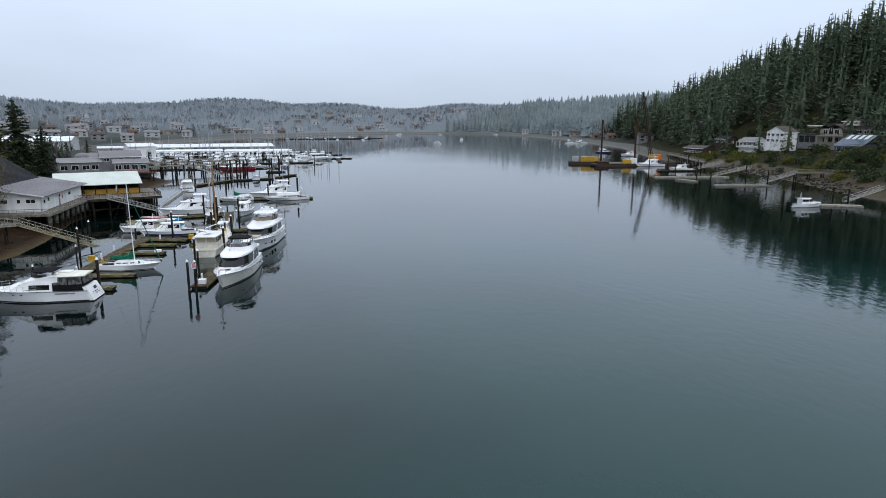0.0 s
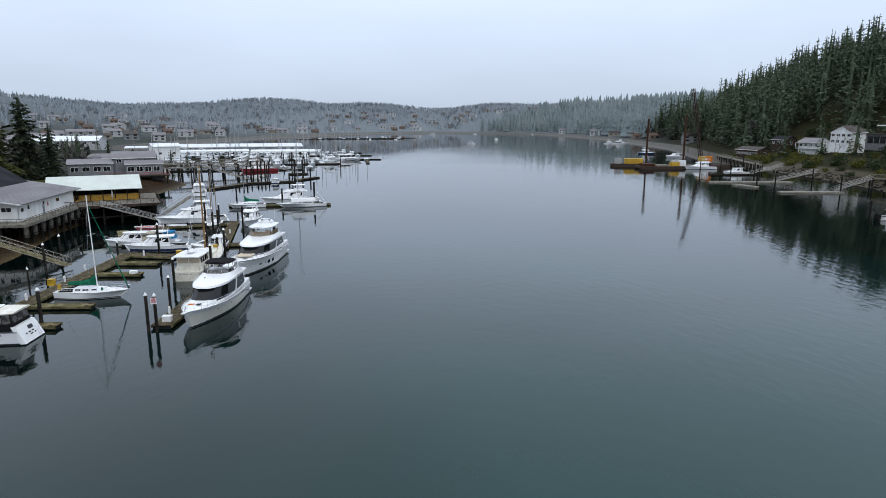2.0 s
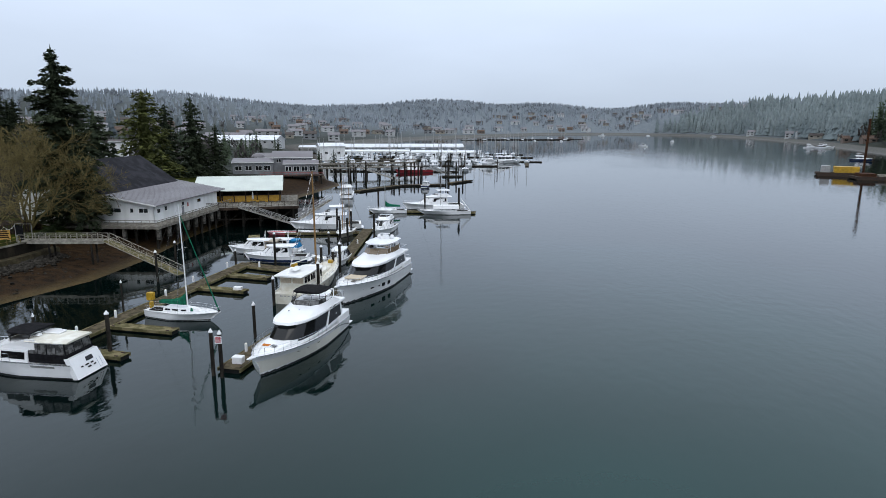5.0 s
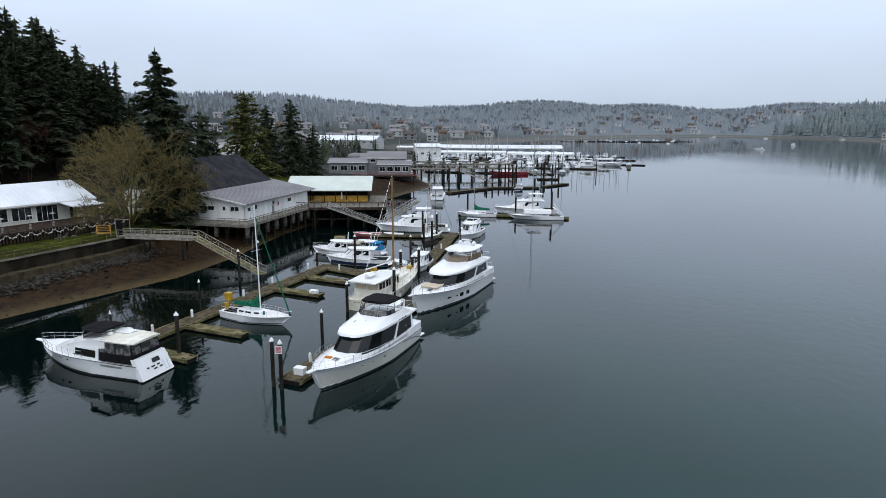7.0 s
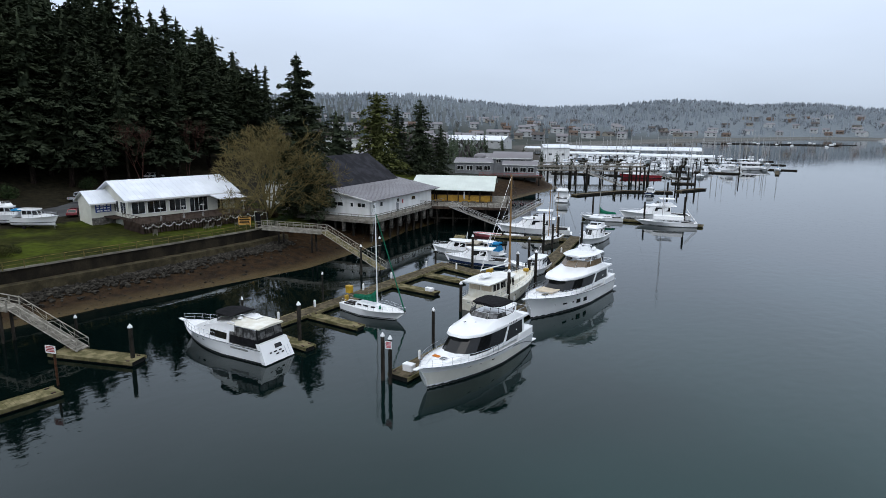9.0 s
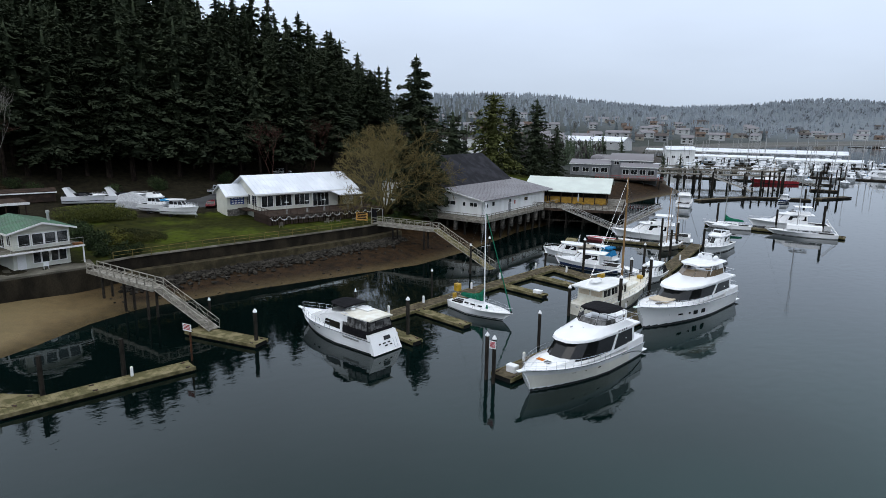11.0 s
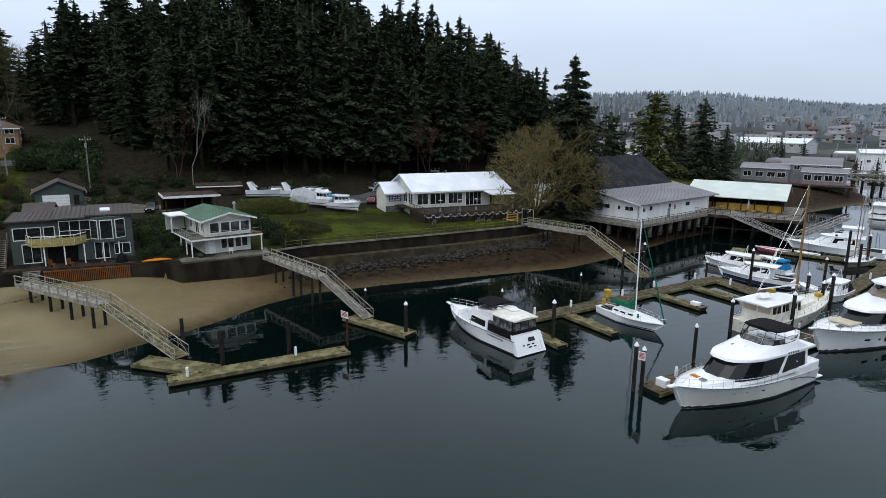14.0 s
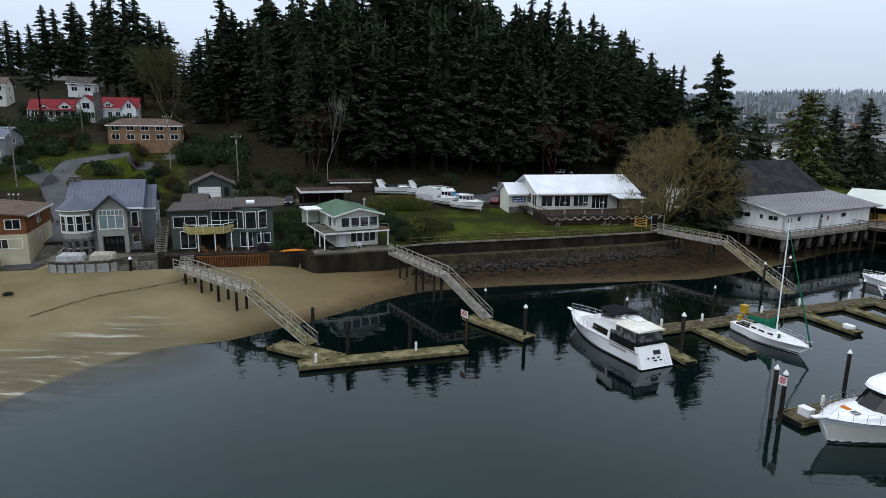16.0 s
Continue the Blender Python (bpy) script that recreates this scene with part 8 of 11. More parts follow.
    # black spiral stair and a small landing
    part("landing", box(-88.7, -87.5, 24.1, 25.6, 7.1, 7.25), M["crane_black"], e)
    rail(e, [(-87.55, 24.15, 7.25), (-87.55, 25.55, 7.25)], 0.95, M["crane_black"], 0.5, 4, 0.025)
    st = new("spiral_stair")
    st.parent = e
    part("newel", tube((-87.2, 25.7, 3.9), (-87.2, 25.7, 8.2), 0.07, 0.07, 6), M["crane_black"], st)
    for i in range(14):
        a = 2.6 - 0.42 * i
        o = part("tread", prism([(0, -0.05, 0), (0.85, -0.2, 0), (0.85, 0.2, 0), (0, 0.05, 0)], (0, 0, 0.05)), M["crane_black"], st)
        o.matrix_local = pose(-87.2, 25.7, 4.2 + 0.215 * i, 0, 0, math.degrees(a))
    part("stair_rail", path([(-87.2 + 0.85 * math.cos(2.6 - 0.42 * i), 25.7 + 0.85 * math.sin(2.6 - 0.42 * i), 5.1 + 0.215 * i) for i in range(14)], 0.03, 4), M["crane_black"], st)
    # curved stone terrace with covered furniture
    p = empty("stone_terrace", pose(0, 0, 0), "curved grey stone terrace before the shingled house", "terrace")
    arc = [(-89.6, 14.2), (-88.4, 14.3), (-86.0, 14.6), (-84.4, 15.2), (-83.7, 16.4), (-83.5, 18.5), (-83.6, 21.0), (-83.9, 22.6), (-84.6, 23.4), (-86.5, 24.0), (-86.8, 28.0), (-89.6, 28.0)]
    part("terrace_wall", prism([(x, y, 1.2) for x, y in arc], (0, 0, 2.62)), M["concrete"], p)
    for (xa, ya), (xb, yb) in zip(arc[2:], arc[3:-3]):
        part("coping", tube((xa, ya, 3.86), (xb, yb, 3.86), 0.15, 0.15, 6), M["stone"], p)
        n_ = max(1, round(math.hypot(xb - xa, yb - ya) / 1.3))
        ang = math.degrees(math.atan2(yb - ya, xb - xa))
        for i in range(n_):
            t_ = (i + 0.5) / n_
            o = part("wall_panel", box(-0.5 * math.hypot(xb - xa, yb - ya) / n_ + 0.13, 0.5 * math.hypot(xb - xa, yb - ya) / n_ - 0.13, -0.05, 0.05, 1.9, 3.55, bevel=0.02), M["pale_panel"], p)
            o.matrix_local = pose(xa + (xb - xa) * t_, ya + (yb - ya) * t_, 0, 0, 0, ang)
    for x, y, w, d in ((-85.3, 17.7, 1.6, 0.95), (-85.3, 21.5, 1.5, 0.95)):
        c = empty("covered_furniture", pose(x, y, 3.82), "patio furniture under a pale fabric cover" if y < 20 else "patio furniture under a sagging olive-tan cover", "furniture cover", "covered furniture")
        part("cover", loft([[(-d, -w, 0), (d, -w, 0), (d, w, 0), (-d, w, 0)], [(-d * 0.95, -w * 0.97, 0.6), (d * 0.9, -w * 0.96, 0.7), (d * 0.92, w * 0.95, 0.62), (-d * 0.9, w * 0.97, 0.72)], [(-d * 0.6, -w * 0.8, 0.95), (d * 0.6, -w * 0.75, 0.85), (d * 0.55, w * 0.8, 1.0), (-d * 0.6, w * 0.8, 0.9)]]), M["canvas_grey"] if y < 20 else M["canvas_tan"], c)
    pile(-84.0, 25.1, 4.0, 0.2, True, M["black_paint"], 1.5, label="dark bollard with white cap by the stone steps")
    bm = bmesh.new()
    for i in range(8):
        add_box(bm, -86.2 + 0.35 * i, -85.85 + 0.35 * i, 23.5, 25.6, 1.0, 3.8 - 0.25 * i)
    tagged(part("stone_steps", bm, M["concrete"]), "worn stone steps down to the sand", "steps", kind="structure")
    tagged(part("low_wall", prism([(-84.6, 25.7, 1.0), (-84.2, 25.7, 1.0), (-85.0, 29.4, 1.0), (-85.4, 29.4, 1.0)], (0, 0, 2.4)), M["stone"]), "low field stone wall beside the steps", "wall", kind="structure")
    tagged(part("boat_ramp", prism([(-97.5, 8.0, 4.12), (-82.2, 8.6, 1.15), (-82.2, 8.6, 0.2), (-97.5, 8.0, 0.2)], (0, 6.0, 0)), M["concrete"]), "worn concrete ramp sloping from the lane to the sand", "ramp", kind="structure")
    tagged(part("ramp_kerb", prism([(-97.5, 13.7, 4.4), (-82.4, 13.7, 1.5), (-82.4, 13.7, 0.2), (-97.5, 13.7, 0.2)], (0, 0.5, 0)), M["pale_panel"]), "pale concrete kerb beside the ramp", "kerb", kind="structure")
    tagged(part("sand_edge", path([(-81.6, 9.0, 1.75), (-82.4, 14.0, 1.72), (-82.4, 20.0, 1.75), (-83.2, 24.5, 1.72), (-84.8, 28.3, 1.62)], 0.16, 6), M["grey_wood"]), "weathered log edging along the sand", "edging", kind="structure")
    ty = empty("tyre", pose(-74.0, 14.6, gz(-74.0, 14.6) + 0.12, 0, 0, 0), "old black tyre lying on the sand", "tyre")
    part("tread_ring", loft([[(math.cos(a) * k, math.sin(a) * k, z) for k, z in ((0.5, 0), (0.55, 0.1), (0.5, 0.22), (0.3, 0.2), (0.3, 0.02))] for a in [2 * math.pi * i / 18 for i in range(19)]], ends=False), M["rubber"], ty)
    # timber garden stair between the two houses
    gs = empty("garden_stair", pose(-87.0, 28.3, 3.9, 0, 0, 7), "weathered timber stair with railings between two houses", "stair")
    first = None
    for i in range(16):
        m = pose(-0.5 * i, 0, 0.16 * i)
        if first is None:
            first = part("tread", box(-0.22, 0.22, -0.65, 0.65, 0.1, 0.16), M["grey_wood"], gs)
            first.matrix_local = m
        else:
            share(first, "tread", gs, m)
    for sg in (-0.7, 0.7):
        part("stringer", prism([(0.3, sg, -0.1), (-7.8, sg, 2.4), (-7.8, sg, 2.65), (0.3, sg, 0.15)], (0, 0.06, 0)), M["grey_wood"], gs)
        part("handrail", tube((0.2, sg, 1.0), (-7.7, sg, 3.5), 0.04, 0.04, 5), M["pale_wood"], gs)
        for i in range(6):
            part("baluster", box(-1.5 * i - 0.04, -1.5 * i + 0.04, sg - 0.04, sg + 0.04, 0.48 * i, 0.48 * i + 1.0), M["grey_wood"], gs)


def green_house_flat():
    e = empty("sage_green_house", turned(-88.0, 29.6, 4) @ Matrix.Translation((0, 0.85, -0.4)) @ Matrix.Diagonal((1, 1, 1.115, 1)), "sage green modern beach house with balcony and white windows", "house")
    x0, x1 = -97.0, -88.6
    walls(e, x0, x1, 28.8, 36.0, 3.9, 9.0, M["green_siding"])
    walls(e, x0, x1 + 0.4, 36.0, 42.6, 3.9, 9.2, M["green_siding"])
    part("roof", prism([(x1 + 0.7, 28.4, 9.0), (x1 + 0.7, 33.4, 9.0), (x0, 33.4, 9.0), (x0, 28.4, 9.0)], (0, 0, 0.16)), M["taupe_roof"], e)
    part("roof", prism([(x1 + 1.0, 33.4, 9.1), (x1 + 1.0, 37.2, 9.1), (x0, 37.2, 9.4), (x0, 33.4, 9.4)], (0, 0, 0.16)), M["taupe_roof"], e)
    r = part("roof", prism([(x1 + 0.9, 37.2, 9.3), (x1 + 0.9, 43.0, 9.3), (x0, 43.0, 9.5), (x0, 37.2, 9.5)], (0, 0, 0.16)), M["taupe_roof"], e)
    bm = bmesh.new()
    for i in range(26):
        y = 28.6 + 14.2 * i / 25
        add_tube(bm, (x1 + 0.75, y, 9.22 if y < 33.4 else 9.36 if y < 37.2 else 9.5), (x0, y, 9.2 if y < 33.4 else 9.6 if y < 37.2 else 9.7), 0.03, 0.03, 4)
    part("seam", bm, M["taupe_roof"], r)
    part("skylight", prism([(-90.2, 38.9, 9.45), (-90.2, 40.1, 9.45), (-92.0, 40.1, 9.55), (-92.0, 38.9, 9.55)], (0, 0, 0.25)), M["white_plastic"], e)
    # bay at the north end, faceted
    bay = [(-88.2, 37.6), (-87.0, 38.6), (-87.0, 40.4), (-88.2, 41.8)]
    part("bay_wall", prism([(x, y, 6.2) for x, y in [*bay, (-89.0, 41.8), (-89.0, 37.6)]], (0, 0, 3.0)), M["green_siding"], e)
    for (xa, ya), (xb, yb) in zip(bay, bay[1:]):
        c = new("window")
        c.parent = e
        ang = math.degrees(math.atan2(yb - ya, xb - xa))
        c.matrix_local = pose((xa + xb) / 2, (ya + yb) / 2, 6.7, 0, 0, ang)
        w = math.hypot(xb - xa, yb - ya) * 0.74
        part("window_frame", box(-w / 2 - 0.1, w / 2 + 0.1, -0.06, 0.02, -0.1, 2.2), M["trim"], c)
        part("pane", box(-w / 2, w / 2, -0.08, 0.0, 0.0, 2.1), M["dark_glass"], c)
    window(e, "x", 30.6, 0, 6.9, 2.9, 1.3, x1, 2, glass=M["dark_glass"])
    window(e, "x", 33.0, 0, 7.0, 1.1, 1.2, x1, 1, glass=M["dark_glass"])
    window(e, "x", 35.9, 0, 6.6, 3.4, 2.2, x1 + 0.4, 3, 2, glass=M["dark_glass"])
    window(e, "x", 30.9, 0, 4.2, 1.9, 2.1, x1, 2, glass=M["dark_glass"])
    window(e, "x", 38.8, 0, 4.2, 1.6, 2.0, x1 + 0.4, 2, glass=M["dark_glass"])
    window(e, "x", 41.2, 0, 4.6, 1.8, 1.2, x1 + 0.4, 2, glass=M["dark_glass"])
    # thin dark sheet paints the shade below the balcony
    part("porch_shade", box(x1 + 0.02, x1 + 0.1, 32.6, 37.4, 3.95, 6.1), M["dark_void"], e)
    # bowed balcony
    pts = [(-88.6, 30.4), (-86.6, 31.2), (-86.2, 33.2), (-86.4, 35.8), (-88.3, 37.2)]
    part("balcony", prism([(x, y, 6.25) for x, y in pts], (0, 0, 0.25)), M["orange_pale"], e, "pale yellow balcony")
    rail(e, [(x, y, 6.5) for x, y in pts], 0.95, M["trim"], 1.1, 2, 0.035)
    bm = bmesh.new()
    for (xa, ya), (xb, yb) in zip(pts, pts[1:]):
        q = [(xa, ya, 6.55), (xb, yb, 6.55), (xb, yb, 7.2), (xa, ya, 7.2)]
        add_prism(bm, q, (0.02, 0, 0))
    part("balcony_panel", bm, M["orange_pale"], e)
    for x, y in ((-86.5, 32.4), (-86.5, 34.6), (-86.6, 39.0), (-86.6, 40.8), (-86.6, 36.8)):
        part("porch_post", box(x - 0.07, x + 0.07, y - 0.07, y + 0.07, 3.95, 6.3), M["trim"], e)
    d = empty("beach_deck", pose(0, 0, 0), "low cedar deck with lattice rail before the green house", "deck")
    part("decking", box(-88.6, -85.0, 29.0, 43.5, 3.9, 4.1), M["deckwood"], d)
    bm = bmesh.new()
    for i in range(46):
        y = 33.4 + 9.4 * i / 45
        add_box(bm, -84.72, -84.66, y, y + 0.11, 2.3, 3.8)
    part("lattice", bm, M["orange_wood"], d)
    part("lattice_rail", box(-84.74, -84.6, 33.3, 42.9, 3.75, 3.9), M["orange_wood"], d)
    for i in range(9):
        part("step", box(-85.0 + 0.3 * i, -84.7 + 0.3 * i, 31.2, 33.0, 3.9 - 0.17 * i, 3.98 - 0.17 * i), M["grey_wood"], d)
    g = empty("covered_grill", pose(-86.2, 42.0, 4.1), "black covered barbecue grill on the deck", "grill")
    part("cover", dome(0.75, 0.0, 1.2, 10), M["canvas_black"], g)
    for y in (34.2, 36.2):
        c = empty("deck_chair", pose(-86.0, y, 4.1, 0, 0, 70), "reddish wooden deck chair", "chair", "deck chairs")
        part("seat", box(-0.3, 0.3, -0.3, 0.3, 0.35, 0.42), M["orange_wood"], c)
        part("backrest", prism([(-0.3, -0.3, 0.4), (0.3, -0.3, 0.4), (0.26, -0.55, 1.1), (-0.26, -0.55, 1.1)], (0, 0.05, 0)), M["orange_wood"], c)
        for sx in (-0.26, 0.26):
            part("leg", box(sx - 0.03, sx + 0.03, -0.25, 0.28, 0, 0.35), M["orange_wood"], c)
    k = empty("kayak", pose(-84.6, 46.2, 4.25, 0, 0, 4), "orange kayak lying on the terrace edge", "kayak")
    part("hull", loft([[(-q * 0.32, y, 0.05), (0, y, -0.08), (q * 0.32, y, 0.05), (0, y, 0.28 * q + 0.05)] for y, q in ((-1.8, 0.05), (-1.2, 0.6), (0, 1), (1.2, 0.6), (1.8, 0.05))]), M["orange"], k)


def white_house():
    # local +y runs along the front, +x looks to the water
    e = empty("white_beach_house", pose(-84.8, 50.5, 0, 0, 0, 14), "two-storey white beach house with moss-green gabled roof and balcony", "house")
    walls(e, -10.4, -1.1, 2.3, 8.7, 6.6, 8.9, M["white_siding"], siding=0.22)
    walls(e, -10.4, -1.5, 2.3, 8.7, 3.9, 6.45, M["white_siding"], siding=0.22)
    gable_roof(e, -11.2, -0.9, 2.1, 8.9, 8.9, 9.75, M["green_roof"], "x", 0.5, 0.14, 0.6, "roof", M["white_siding"])
    for sg in (-1, 1):
        part("rake_board", prism([(-0.38, 5.5 + sg * 3.92, 8.7), (-0.38, 5.5, 9.7), (-0.38, 5.5, 9.92), (-0.38, 5.5 + sg * 3.92, 8.92)], (0.05, 0, 0)), M["trim"], e, "white rake board")
    part("balcony_floor", box(-8.6, -0.02, 0.0, 10.0, 6.38, 6.52), M["concrete"], e, "grey balcony deck")
    for x0, x1, y0, y1 in ((-0.02, 0.04, 0.0, 10.0), (-8.6, 0.04, -0.06, 0.0)):
        part("balcony_edge", box(x0, x1, y0, y1, 6.34, 6.56), M["trim"], e, "white edge board")
    rail(e, [(-8.4, 0.08, 6.52), (-0.1, 0.08, 6.52)], 0.95, M["alu"], 1.1, 3, 0.022)
    rail(e, [(-0.1, 0.08, 6.52), (-0.1, 9.9, 6.52)], 0.95, M["alu"], 1.6, 2, 0.014)
    part("cedar_screen", box(-1.0, -0.2, 8.9, 9.9, 6.53, 6.75), M["orange_wood"], e)
    for y in (3.55, 5.05, 6.45, 7.85):
        window(e, "x", y, 0, 7.1, 1.2, 1.35, -1.1, 1, glass=M["dark_glass"])
    for x, w in ((-2.2, 1.1), (-4.6, 1.5), (-7.4, 1.0)):
        window(e, "-y", x, 0, 6.75 if w > 1.2 else 7.2, w, 1.9 if w > 1.2 else 1.2, 2.3, 2, glass=M["dark_glass"])
    for y in (4.9, 5.85, 6.9, 7.85):
        window(e, "x", y, 0, 4.75, 0.8, 1.35, -1.5, 1, glass=M["dark_glass"])
    part("door", box(-1.5, -1.42, 2.7, 3.65, 4.0, 6.1, bevel=0.02), M["trim"], e, "white front door")
    for x, y in ((-0.1, 0.1), (-0.1, 9.8), (-2.6, 0.1), (-5.2, 0.1)):
        part("balcony_post", box(x - 0.07, x + 0.07, y - 0.07, y + 0.07, 3.7, 6.36), M["trim"], e)
    # flat porch roof at the back corner
    part("porch_roof", box(-11.4, -7.6, -0.6, 2.6, 8.85, 9.02), M["trim"], e, "flat white porch roof")
    part("porch_post", box(-7.9, -7.75, -0.4, -0.25, 6.5, 8.86), M["trim"], e)
    part("porch_back", box(-11.2, -11.0, -0.3, 2.3, 6.5, 8.85), M["white_siding"], e)
    f_ = part("flue", tube((-6.0, 8.2, 9.0), (-6.0, 8.2, 10.3), 0.16, 0.16, 10), M["alu"], e, "galvanised flue")
    part("flue_cap", tube((-6.0, 8.2, 10.3), (-6.0, 8.2, 10.6), 0.26, 0.2, 10), M["alu"], f_)
    tagged(part("patio", prism([(-90.5, 48.0, 3.7), (-82.5, 49.2, 3.7), (-84.4, 60.8, 3.7), (-92.0, 60.8, 3.7)], (0, 0, 0.44)), M["concrete"]), "plain mossy concrete patio above the seawall", "patio", kind="structure")
    c = empty("garden_chair", pose(-86.0, 55.6, 4.14, 0, 0, 90), "white plastic garden chair on the patio", "chair")
    part("seat", box(-0.28, 0.28, -0.28, 0.28, 0.38, 0.42), M["white_plastic"], c)
    part("backrest", box(-0.28, 0.28, -0.3, -0.26, 0.42, 0.9), M["white_plastic"], c)
    for sx in (-0.25, 0.25):
        part("leg", box(sx - 0.025, sx + 0.025, -0.25, 0.25, 0, 0.38), M["white_plastic"], c)


M["taupe_siding"] = mat("taupe_grey_siding", (0.30, 0.30, 0.275), 0.75, var=0.06, scale=0.8, bump=0.3, bscale=12)
M["slate_trim"] = mat("dark_slate_trim", (0.05, 0.055, 0.07), 0.6, var=0.1)
M["pale_panel"] = mat("whitewashed_panel", (0.36, 0.38, 0.38), 0.8, var=0.1, scale=0.9, second=(0.24, 0.24, 0.22), bump=0.2)
M["pale_glass"] = mat("curtained_window_glass", (0.22, 0.30, 0.30), 0.1, var=0.1, scale=0.8)
M["dark_glass"] = mat("dark_window_glass", (0.018, 0.022, 0.024), 0.05, var=0.2, scale=0.7, spec=0.6)
M["orange_pale"] = mat("pale_ochre_panel", (0.40, 0.33, 0.13), 0.6, var=0.1)
blue_house()
green_house_flat()
white_house()

# ---------------------------------------------------------------- behind the beach: garage, carport, hedges, cars, boats on trailers
def car(x, y, a, material, label, kind="saloon", z=None):
    e = empty("parked_car", pose(x, y, gz(x, y) if z is None else z, 0, 0, a), label, "car")
    L, W = (4.6, 1.8) if kind != "pickup" else (5.4, 1.95)
    hb, hr = (0.85, 1.45) if kind == "saloon" else (1.05, 1.75) if kind == "suv" else (1.0, 1.8)
    prof = [(-L / 2, 0.45), (-L / 2 + 0.05, hb * 0.95), (-L * 0.18, hb), (L * 0.42, hb * 0.92), (L / 2, hb * 0.75), (L / 2, 0.4)]
    part("body", prism([(-W / 2, yy, zz) for yy, zz in prof], (W, 0, 0)), material, e)
    y0, y1 = (-L * 0.42, L * 0.2) if kind != "pickup" else (-L * 0.1, L * 0.25)
    lo = [(y0, W * 0.47), (y1 + 0.35, W * 0.46)]
    hi = [(y0 + (0.5 if kind == "saloon" else 0.15), W * 0.4), (y1 - 0.35, W * 0.39)]
    tier(e, "cab", lo, hi, hb - 0.02, hr, material, bevel=0.05)
    panes(e, lo, hi, hb - 0.02, hr, [("f", 0.08, 0.92, 0.12, 0.85), ("b", 0.08, 0.92, 0.12, 0.85), (0, 0.06, 0.48, 0.12, 0.85), (0, 0.52, 0.94, 0.12, 0.85)])
    if kind == "pickup":
        part("load_bed", box(-W * 0.42, W * 0.42, -L / 2 + 0.1, -L * 0.14, hb, hb + 0.02), M["dark_void"], e)
    for sx in (-1, 1):
        for yy in (-L * 0.31, L * 0.31):
            wh = part("wheel", tube((sx * (W / 2 - 0.18), yy, 0.33), (sx * (W / 2 + 0.02), yy, 0.33), 0.33, 0.33, 12), M["rubber"], e)
            part("rim", tube((sx * (W / 2 + 0.0), yy, 0.33), (sx * (W / 2 + 0.03), yy, 0.33), 0.19, 0.19, 8), M["steel"], wh)
    for sx in (-0.6, 0.6):
        part("headlight", box(sx - 0.16, sx + 0.16, L / 2 - 0.02, L / 2 + 0.02, hb * 0.62, hb * 0.74), M["bulb"], e)
        part("tail_light", box(sx - 0.14, sx + 0.14, -L / 2 - 0.02, -L / 2 + 0.02, hb * 0.7, hb * 0.85), M["red_paint"], e)
    return e


car(-125.5, 45.2, -100, M["car_dark"], "black estate car parked beside the carport", "suv")
car(-130.0, 27.0, -8, M["car_grey"], "grey pickup truck before the garage", "pickup")
car(-141.0, 95.3, 40, M["car_grey"], "silver pickup truck parked at the forest edge", "pickup")
car(-124.2, 88.6, 60, M["car_red"], "dark red car parked behind the club", "saloon")
car(-156.0, 118.0, 10, M["car_white"], "white car parked on the rise behind the club", "saloon")
car(-127.0, 33.5, 0, M["car_dark"], "dark car parked behind the green house", "saloon")


def garage():
    e = empty("garage", pose(-137.0, 28.8, gz(-134, 28.8), 0, 0, 8), "small grey-green garage with white door", "garage")
    walls(e, -3.5, 3.5, -4.0, 4.0, -0.5, 2.7, M["green_siding"])
    gable_roof(e, -3.5, 3.5, -4.0, 4.0, 2.7, 4.6, M["taupe_roof"], "x", 0.5, 0.15, 0, "roof", M["green_siding"])
    d = part("garage_door", box(3.5, 3.56, -2.8, 1.6, -0.1, 2.1), M["trim"], e)
    bm = bmesh.new()
    for z in (0.4, 0.95, 1.5):
        add_box(bm, 3.56, 3.575, -2.8, 1.6, z - 0.02, z + 0.02)
    part("door_groove", bm, M["alu"], d)
    part("side_door", box(3.5, 3.55, 2.3, 3.2, -0.1, 2.0), M["dark_void"], e)


def carport():
    z = gz(-123, 52.0)
    e = empty("carport", pose(-123.0, 52.0, z, 0, 0, 6), "flat-roofed timber carport with pale edge", "carport")
    part("roof", box(-4.0, 3.4, -5.0, 4.8, 3.2, 3.42), M["deckwood"], e)
    part("fascia", box(3.4, 3.5, -5.1, 4.9, 3.05, 3.46), M["trim"], e)
    part("fascia", box(-4.0, 3.4, -5.1, -5.0, 3.05, 3.46), M["trim"], e)
    for x in (-3.6, 3.0):
        for y in (-4.6, -1.4, 1.6, 4.4):
            part("post", box(x - 0.09, x + 0.09, y - 0.09, y + 0.09, -0.3, 3.2), M["deckwood"], e)
    part("store_wall", box(-3.9, -3.7, -4.8, 4.6, -0.3, 3.2), M["dark_void"], e)


garage()
carport()

# shrubs and hedges
shrubs = [leaf_mesh("foliage", 1.0, 1.0, 0.9, 1150, 0.095, 50 + i, M[k]) for i, k in enumerate(("leaf", "leaf", "leaf_yellow", "leaf_rust"))]


shrubs_far = [leaf_mesh("foliage", 1.0, 1.0, 0.9, 480, 0.16, 80 + i, M[k]) for i, k in enumerate(("leaf_east", "leaf_east", "leaf_yellow", "leaf_rust"))]


bank = ([], [])


